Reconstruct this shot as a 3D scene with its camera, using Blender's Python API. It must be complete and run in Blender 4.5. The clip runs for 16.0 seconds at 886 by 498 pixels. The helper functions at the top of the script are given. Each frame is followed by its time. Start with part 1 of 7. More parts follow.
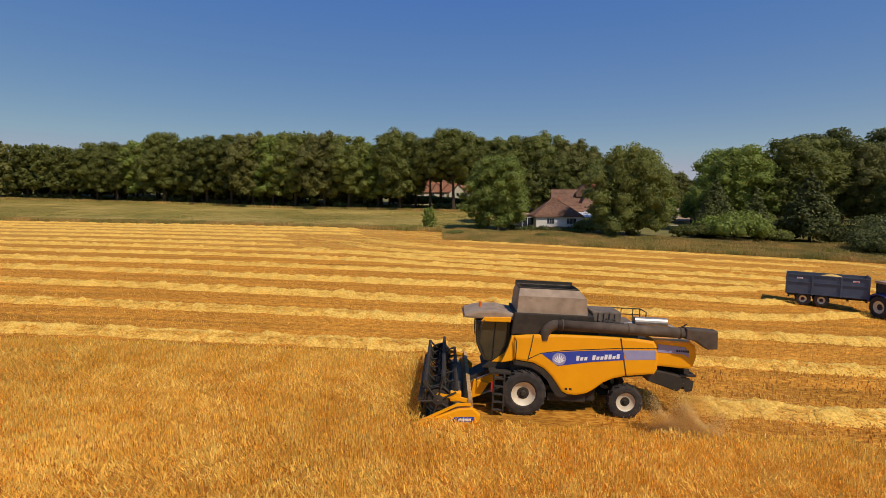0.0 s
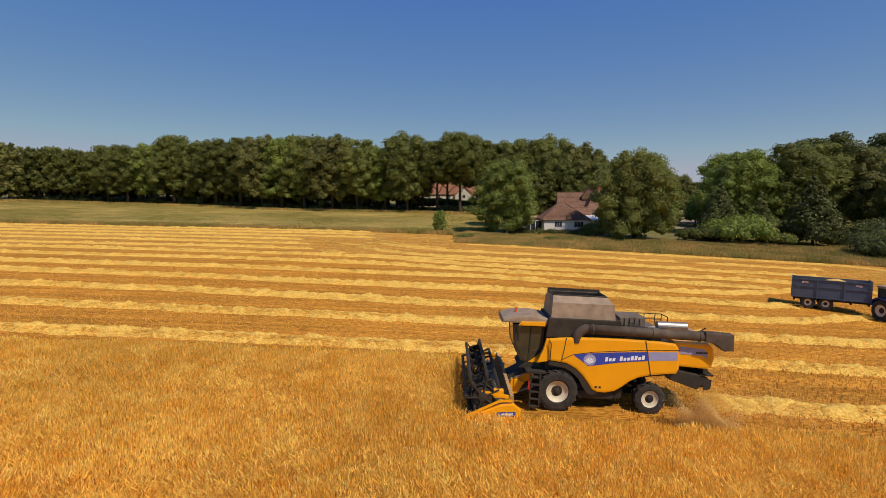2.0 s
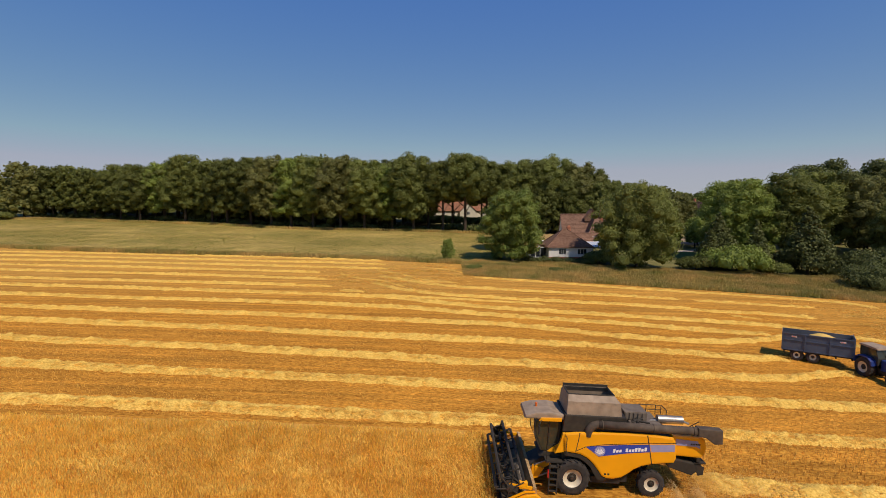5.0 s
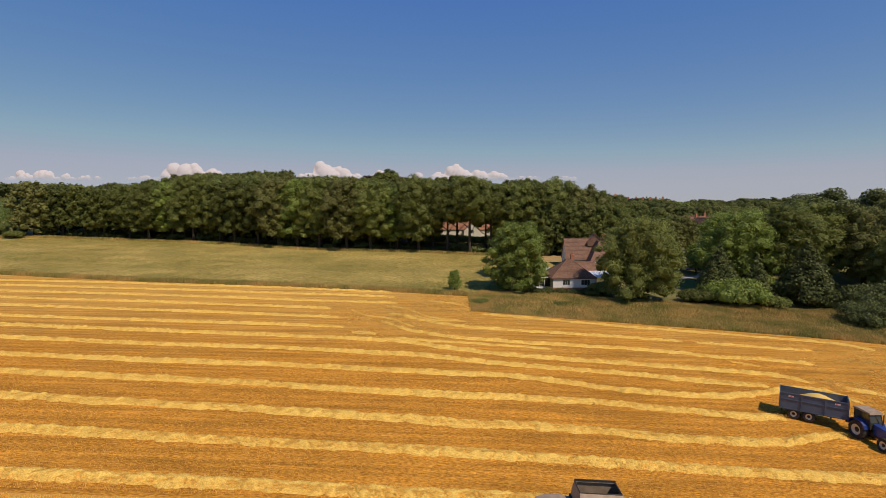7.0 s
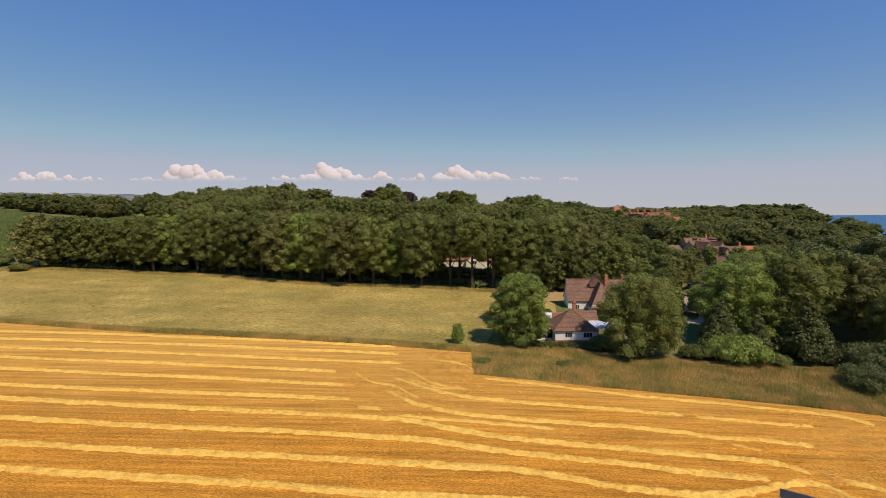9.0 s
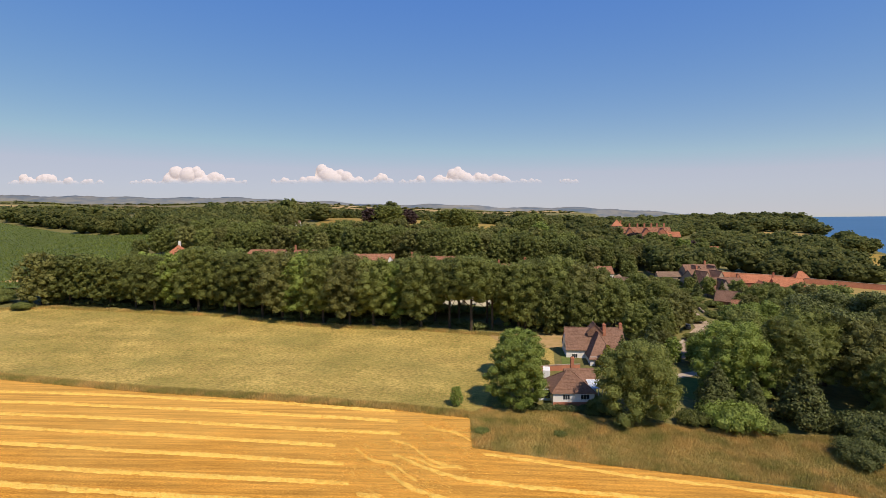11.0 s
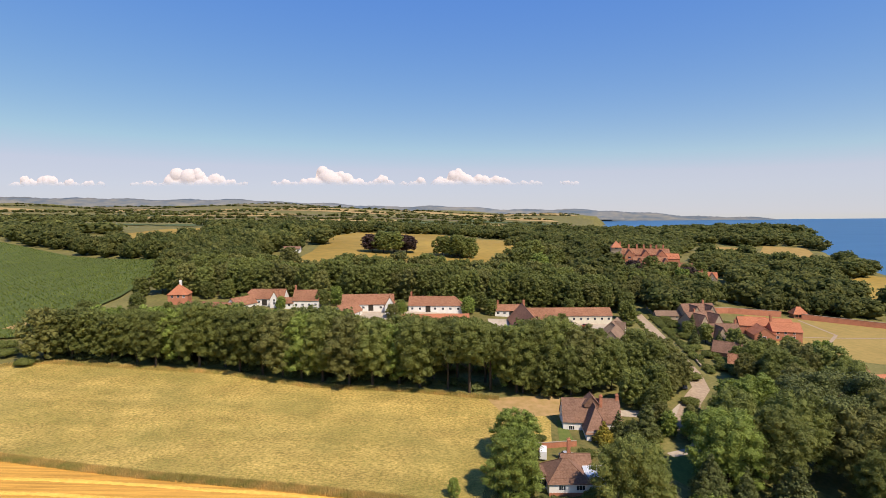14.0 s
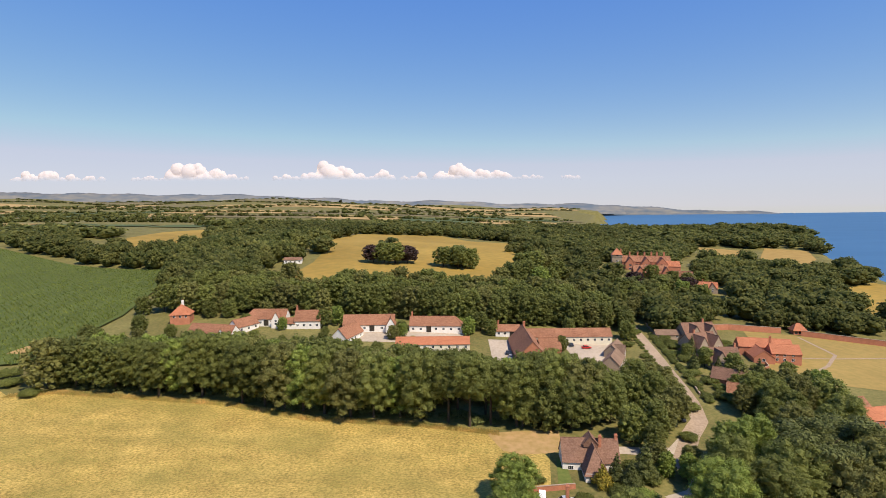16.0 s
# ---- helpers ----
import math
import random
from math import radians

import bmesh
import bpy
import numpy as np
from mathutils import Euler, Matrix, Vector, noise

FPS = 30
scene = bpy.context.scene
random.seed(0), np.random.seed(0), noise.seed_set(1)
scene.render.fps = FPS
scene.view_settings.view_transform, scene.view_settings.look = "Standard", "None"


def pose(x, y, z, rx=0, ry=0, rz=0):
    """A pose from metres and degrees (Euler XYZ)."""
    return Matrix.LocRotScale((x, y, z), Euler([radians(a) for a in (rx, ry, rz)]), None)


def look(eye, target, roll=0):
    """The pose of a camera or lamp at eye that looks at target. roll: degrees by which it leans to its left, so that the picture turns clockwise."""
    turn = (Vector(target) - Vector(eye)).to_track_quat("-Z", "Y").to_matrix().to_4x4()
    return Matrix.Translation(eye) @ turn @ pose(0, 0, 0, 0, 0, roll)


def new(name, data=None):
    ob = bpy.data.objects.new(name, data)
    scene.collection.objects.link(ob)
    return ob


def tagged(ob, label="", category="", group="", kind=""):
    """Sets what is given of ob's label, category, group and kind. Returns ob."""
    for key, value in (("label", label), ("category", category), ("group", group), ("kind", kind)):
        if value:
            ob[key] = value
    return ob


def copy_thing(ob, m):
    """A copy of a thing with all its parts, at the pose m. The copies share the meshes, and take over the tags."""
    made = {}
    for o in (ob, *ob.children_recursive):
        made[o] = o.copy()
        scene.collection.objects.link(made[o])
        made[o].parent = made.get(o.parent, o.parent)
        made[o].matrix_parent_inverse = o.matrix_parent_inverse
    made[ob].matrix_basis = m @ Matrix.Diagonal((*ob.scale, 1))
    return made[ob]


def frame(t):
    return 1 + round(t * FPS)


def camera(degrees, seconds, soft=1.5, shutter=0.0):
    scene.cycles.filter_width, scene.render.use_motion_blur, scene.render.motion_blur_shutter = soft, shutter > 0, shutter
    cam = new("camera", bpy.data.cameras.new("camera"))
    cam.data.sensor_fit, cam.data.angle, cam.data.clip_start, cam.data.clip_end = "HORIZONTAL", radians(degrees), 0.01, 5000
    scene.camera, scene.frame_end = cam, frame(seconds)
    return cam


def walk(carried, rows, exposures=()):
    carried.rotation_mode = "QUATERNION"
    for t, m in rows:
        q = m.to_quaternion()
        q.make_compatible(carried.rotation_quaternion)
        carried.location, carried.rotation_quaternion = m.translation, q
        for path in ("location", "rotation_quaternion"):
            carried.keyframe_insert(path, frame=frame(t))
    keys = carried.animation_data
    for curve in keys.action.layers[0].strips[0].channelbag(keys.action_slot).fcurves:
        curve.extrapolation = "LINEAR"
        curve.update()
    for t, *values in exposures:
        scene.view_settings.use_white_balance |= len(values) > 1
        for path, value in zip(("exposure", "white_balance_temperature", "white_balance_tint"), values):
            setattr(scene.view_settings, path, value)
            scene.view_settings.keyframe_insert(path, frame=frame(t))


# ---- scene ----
cam = camera(80.0, 16.0, soft=0.6)
METRES, EYE, TILT, LEAN, TURN = 73.6, 7.73, -3.75, 0.0, 0.0
ROWS = [
    (0, 0.0000, 0.0000, 0.0000, 0.00, 0.00, -0.00),
    (0.5, -0.0081, -0.0073, -0.0006, 0.04, -0.01, -0.01),
    (1, -0.0138, -0.0143, -0.0007, 0.06, -0.02, -0.01),
    (1.5, -0.0189, -0.0213, 0.0007, 0.07, -0.00, -0.01),
    (2, -0.0233, -0.0283, 0.0062, 0.12, 0.02, -0.04),
    (2.5, -0.0266, -0.0353, 0.0127, 0.12, 0.02, -0.02),
    (3, -0.0298, -0.0426, 0.0204, 0.11, 0.02, 0.04),
    (3.5, -0.0333, -0.0516, 0.0303, 0.15, 0.00, 0.04),
    (4, -0.0365, -0.0621, 0.0445, 0.16, 0.02, 0.07),
    (6.5, -0.0564, -0.1068, 0.1400, 0.27, 0.13, -0.01),
    (7, -0.0601, -0.1147, 0.1623, 0.29, 0.18, -0.04),
    (7.5, -0.0641, -0.1201, 0.1907, 0.31, 0.20, -0.03),
    (8, -0.0665, -0.1229, 0.2267, 0.36, 0.19, 0.01),
    (8.5, -0.0669, -0.1254, 0.2689, 0.39, 0.18, -0.02),
    (9, -0.0657, -0.1288, 0.3144, 0.43, 0.14, 0.02),
    (11.5, -0.0589, -0.1481, 0.5384, 0.49, 0.22, 0.08),
    (12, -0.0575, -0.1521, 0.5828, 0.49, 0.24, 0.06),
    (12.5, -0.0556, -0.1552, 0.6276, 0.52, 0.22, 0.07),
    (13, -0.0544, -0.1588, 0.6735, 0.53, 0.20, 0.07),
    (13.5, -0.0521, -0.1622, 0.7196, 0.57, 0.19, 0.06),
    (14, -0.0514, -0.1658, 0.7656, 0.55, 0.15, 0.05),
    (14.5, -0.0505, -0.1698, 0.8104, 0.58, 0.12, 0.12),
    (15, -0.0496, -0.1736, 0.8567, 0.61, 0.10, 0.15),
    (15.5, -0.0484, -0.1767, 0.9029, 0.62, 0.05, 0.15),
    (16, -0.0468, -0.1757, 0.9481, 0.68, -0.60, 0.15),
]
walk(cam, [(t, pose(0, 0, EYE, TILT, LEAN, TURN) @ pose(METRES * x, METRES * y, METRES * z, 90 + pitch, roll, yaw)) for t, x, y, z, yaw, pitch, roll in ROWS],
     exposures=[(t, e, 6500, 16) for t, e in [(0.0, -0.33), (4.0, -0.31), (7.0, -0.33), (9.0, -0.13), (11.5, 0.13), (13.0, 0.26), (16.0, 0.33)]])

# ---- world and sun ----
SUN_TO = Vector((0.64, -0.72, 1.25)).normalized()  # towards the sun
world = bpy.data.worlds.new("sky")
scene.world = world
world.use_nodes = True
wn = world.node_tree.nodes
sky = wn.new("ShaderNodeTexSky")
sky.sky_type = "NISHITA"
sky.sun_disc = False
sky.sun_elevation = math.asin(SUN_TO.z)
sky.sun_rotation = math.atan2(SUN_TO.x, SUN_TO.y)
sky.altitude = 100
sky.air_density, sky.dust_density, sky.ozone_density = 1.0, 0.05, 3.0
tint = wn.new("ShaderNodeHueSaturation")
tint.inputs["Saturation"].default_value = 1.95
tint.inputs["Hue"].default_value = 0.514
soften = wn.new("ShaderNodeGamma")
soften.inputs["Gamma"].default_value = 0.50
world.node_tree.links.new(sky.outputs[0], soften.inputs["Color"])
world.node_tree.links.new(soften.outputs[0], tint.inputs["Color"])
balance = wn.new("ShaderNodeMix")
balance.data_type, balance.blend_type = "RGBA", "MULTIPLY"
balance.inputs[0].default_value = 1.0
balance.inputs[7].default_value = (1.03, 0.970, 1.12, 1)
world.node_tree.links.new(tint.outputs[0], balance.inputs[6])
haze = wn.new("ShaderNodeMix")  # evens out the bright rim of the sky
haze.data_type, haze.blend_type = "RGBA", "DARKEN"
haze.inputs[0].default_value = 0.8
haze.inputs[7].default_value = (1.68, 1.82, 2.01, 1)
world.node_tree.links.new(balance.outputs[2], haze.inputs[6])
world.node_tree.links.new(haze.outputs[2], wn["Background"].inputs[0])
wn["Background"].inputs[1].default_value = 0.263
sun = new("sun", bpy.data.lights.new("sun", "SUN"))
sun.data.energy, sun.data.angle, sun.data.color = 4.65, radians(0.53), (1.0, 0.90, 0.74)
sun.matrix_basis = look((0, 0, 300), Vector((0, 0, 300)) - SUN_TO)


# ---- materials ----
def mat(name, a, b, scale=1.0, rough=0.8, bump=0.0, metal=0.0, coarse=0.0, rand=0.0, island=0.0, stretch=(1, 1, 1), leaf=0.0, detail=4.0, spec=0.3, turn=0.0, coat=0.0, local=False):
    """Two colours mixed by a fine noise, a coarse noise that shades them, and variation by object or by piece."""
    m = bpy.data.materials.new(name)
    m.use_nodes = True
    nt = m.node_tree
    n, l = nt.nodes, nt.links
    bsdf = n["Principled BSDF"]
    if local:
        pos = n.new("ShaderNodeTexCoord").outputs["Object"]
    else:
        pos = n.new("ShaderNodeNewGeometry").outputs["Position"]
    mp = n.new("ShaderNodeMapping")
    mp.inputs["Scale"].default_value = stretch
    mp.inputs["Rotation"].default_value = (0, 0, turn)
    l.new(pos, mp.inputs[0])
    nz = n.new("ShaderNodeTexNoise")
    nz.inputs["Scale"].default_value, nz.inputs["Detail"].default_value = scale, detail
    l.new(mp.outputs[0], nz.inputs["Vector"])
    ramp = n.new("ShaderNodeMapRange")
    ramp.inputs[1].default_value, ramp.inputs[2].default_value = 0.34, 0.66
    l.new(nz.outputs["Fac"], ramp.inputs[0])
    mix = n.new("ShaderNodeMix")
    mix.data_type = "RGBA"
    mix.inputs[6].default_value, mix.inputs[7].default_value = (*a, 1), (*b, 1)
    l.new(ramp.outputs[0], mix.inputs[0])
    col = mix.outputs[2]

    def shade(fac, amount, col):
        mr = n.new("ShaderNodeMapRange")
        mr.inputs[3].default_value, mr.inputs[4].default_value = 1 - amount, 1 + amount
        l.new(fac, mr.inputs[0])
        h = n.new("ShaderNodeHueSaturation")
        l.new(mr.outputs[0], h.inputs["Value"])
        l.new(col, h.inputs["Color"])
        return h.outputs[0]
    if coarse:
        n2 = n.new("ShaderNodeTexNoise")
        n2.inputs["Scale"].default_value, n2.inputs["Detail"].default_value = scale * 0.07, 3
        l.new(mp.outputs[0], n2.inputs["Vector"])
        m2 = n.new("ShaderNodeMapRange")
        m2.inputs[1].default_value, m2.inputs[2].default_value = 0.3, 0.7
        l.new(n2.outputs["Fac"], m2.inputs[0])
        col = shade(m2.outputs[0], coarse, col)
    if rand:
        oi = n.new("ShaderNodeObjectInfo")
        col = shade(oi.outputs["Random"], rand, col)
    if island:
        gi = n.new("ShaderNodeNewGeometry")
        col = shade(gi.outputs["Random Per Island"], island, col)
    l.new(col, bsdf.inputs["Base Color"])
    bsdf.inputs["Roughness"].default_value = rough
    bsdf.inputs["Metallic"].default_value = metal
    bsdf.inputs["Specular IOR Level"].default_value = spec
    bsdf.inputs["Coat Weight"].default_value = coat
    if bump:
        bp = n.new("ShaderNodeBump")
        bp.inputs["Strength"].default_value, bp.inputs["Distance"].default_value = 1.0, bump
        l.new(nz.outputs["Fac"], bp.inputs["Height"])
        l.new(bp.outputs[0], bsdf.inputs["Normal"])
    if leaf:
        tr = n.new("ShaderNodeBsdfTranslucent")
        l.new(col, tr.inputs[0])
        ms = n.new("ShaderNodeMixShader")
        ms.inputs[0].default_value = leaf
        l.new(bsdf.outputs[0], ms.inputs[1])
        l.new(tr.outputs[0], ms.inputs[2])
        l.new(ms.outputs[0], n["Material Output"].inputs["Surface"])
    return m


def hay_material(name, a, b, c, scale):
    """Cut grassland: dry and green patches in two sizes, with faint mowing lines."""
    m = mat(name, a, b, scale, rough=0.95, bump=0.10, coarse=0.18, spec=0.1, stretch=(0.62, 0.85, 1), detail=8, turn=0.14)
    nt = m.node_tree
    n, l = nt.nodes, nt.links
    bsdf = n["Principled BSDF"]
    old = bsdf.inputs["Base Color"].links[0].from_socket
    pos = n.new("ShaderNodeNewGeometry")
    mp = n.new("ShaderNodeMapping")
    mp.inputs["Scale"].default_value = (0.45, 0.9, 1.0)
    l.new(pos.outputs["Position"], mp.inputs[0])
    nz = n.new("ShaderNodeTexNoise")
    nz.inputs["Scale"].default_value, nz.inputs["Detail"].default_value = 0.11, 7
    l.new(mp.outputs[0], nz.inputs["Vector"])
    mr = n.new("ShaderNodeMapRange")
    mr.inputs[1].default_value, mr.inputs[2].default_value = 0.42, 0.68
    mr.inputs[4].default_value = 0.5
    l.new(nz.outputs["Fac"], mr.inputs[0])
    mix = n.new("ShaderNodeMix")
    mix.data_type = "RGBA"
    l.new(mr.outputs[0], mix.inputs[0])
    l.new(old, mix.inputs[6])
    mix.inputs[7].default_value = (*c, 1)
    l.new(mix.outputs[2], bsdf.inputs["Base Color"])
    return m


def stubble_material():
    """Cut stubble: orange on the near side, mixed paler towards the far side of the field, with a wavering edge
    between.
    """
    m = mat("stubble", (0.31, 0.116, 0.011), (0.68, 0.318, 0.042), 6.5, rough=0.95, bump=0.05, coarse=0.12, stretch=(0.5, 1.3, 1), detail=8, spec=0.1, turn=0.04)
    nt = m.node_tree
    n, l = nt.nodes, nt.links
    bsdf = n["Principled BSDF"]
    old = bsdf.inputs["Base Color"].links[0].from_socket
    pos = n.new("ShaderNodeNewGeometry")
    xyz = n.new("ShaderNodeSeparateXYZ")
    l.new(pos.outputs["Position"], xyz.inputs[0])
    nz = n.new("ShaderNodeTexNoise")
    nz.inputs["Scale"].default_value, nz.inputs["Detail"].default_value = 0.09, 5
    l.new(pos.outputs["Position"], nz.inputs["Vector"])
    ad = n.new("ShaderNodeMath")
    ad.operation = "MULTIPLY_ADD"
    ad.inputs[1].default_value = 50
    l.new(nz.outputs["Fac"], ad.inputs[0])
    l.new(xyz.outputs["Y"], ad.inputs[2])
    mr = n.new("ShaderNodeMapRange")
    mr.inputs[1].default_value, mr.inputs[2].default_value, mr.inputs[4].default_value = 80, 118, 0.45
    l.new(ad.outputs[0], mr.inputs[0])
    mix = n.new("ShaderNodeMix")
    mix.data_type = "RGBA"
    l.new(mr.outputs[0], mix.inputs[0])
    l.new(old, mix.inputs[6])
    mix.inputs[7].default_value = (0.60, 0.37, 0.09, 1)
    # drill rows and wheel marks, running with the swaths
    mp2 = n.new("ShaderNodeMapping")
    mp2.inputs["Rotation"].default_value, mp2.inputs["Scale"].default_value = (0, 0, 0.06), (0.03, 1.0, 1.0)
    l.new(pos.outputs["Position"], mp2.inputs[0])
    fine = n.new("ShaderNodeTexNoise")
    fine.inputs["Scale"].default_value, fine.inputs["Detail"].default_value = 1.5, 5
    l.new(mp2.outputs[0], fine.inputs["Vector"])
    fr = n.new("ShaderNodeMapRange")
    fr.inputs[1].default_value, fr.inputs[2].default_value, fr.inputs[3].default_value, fr.inputs[4].default_value = 0.32, 0.68, 0.74, 1.22
    l.new(fine.outputs["Fac"], fr.inputs[0])
    hv = n.new("ShaderNodeHueSaturation")
    l.new(fr.outputs[0], hv.inputs["Value"])
    l.new(mix.outputs[2], hv.inputs["Color"])
    l.new(hv.outputs[0], bsdf.inputs["Base Color"])
    return m


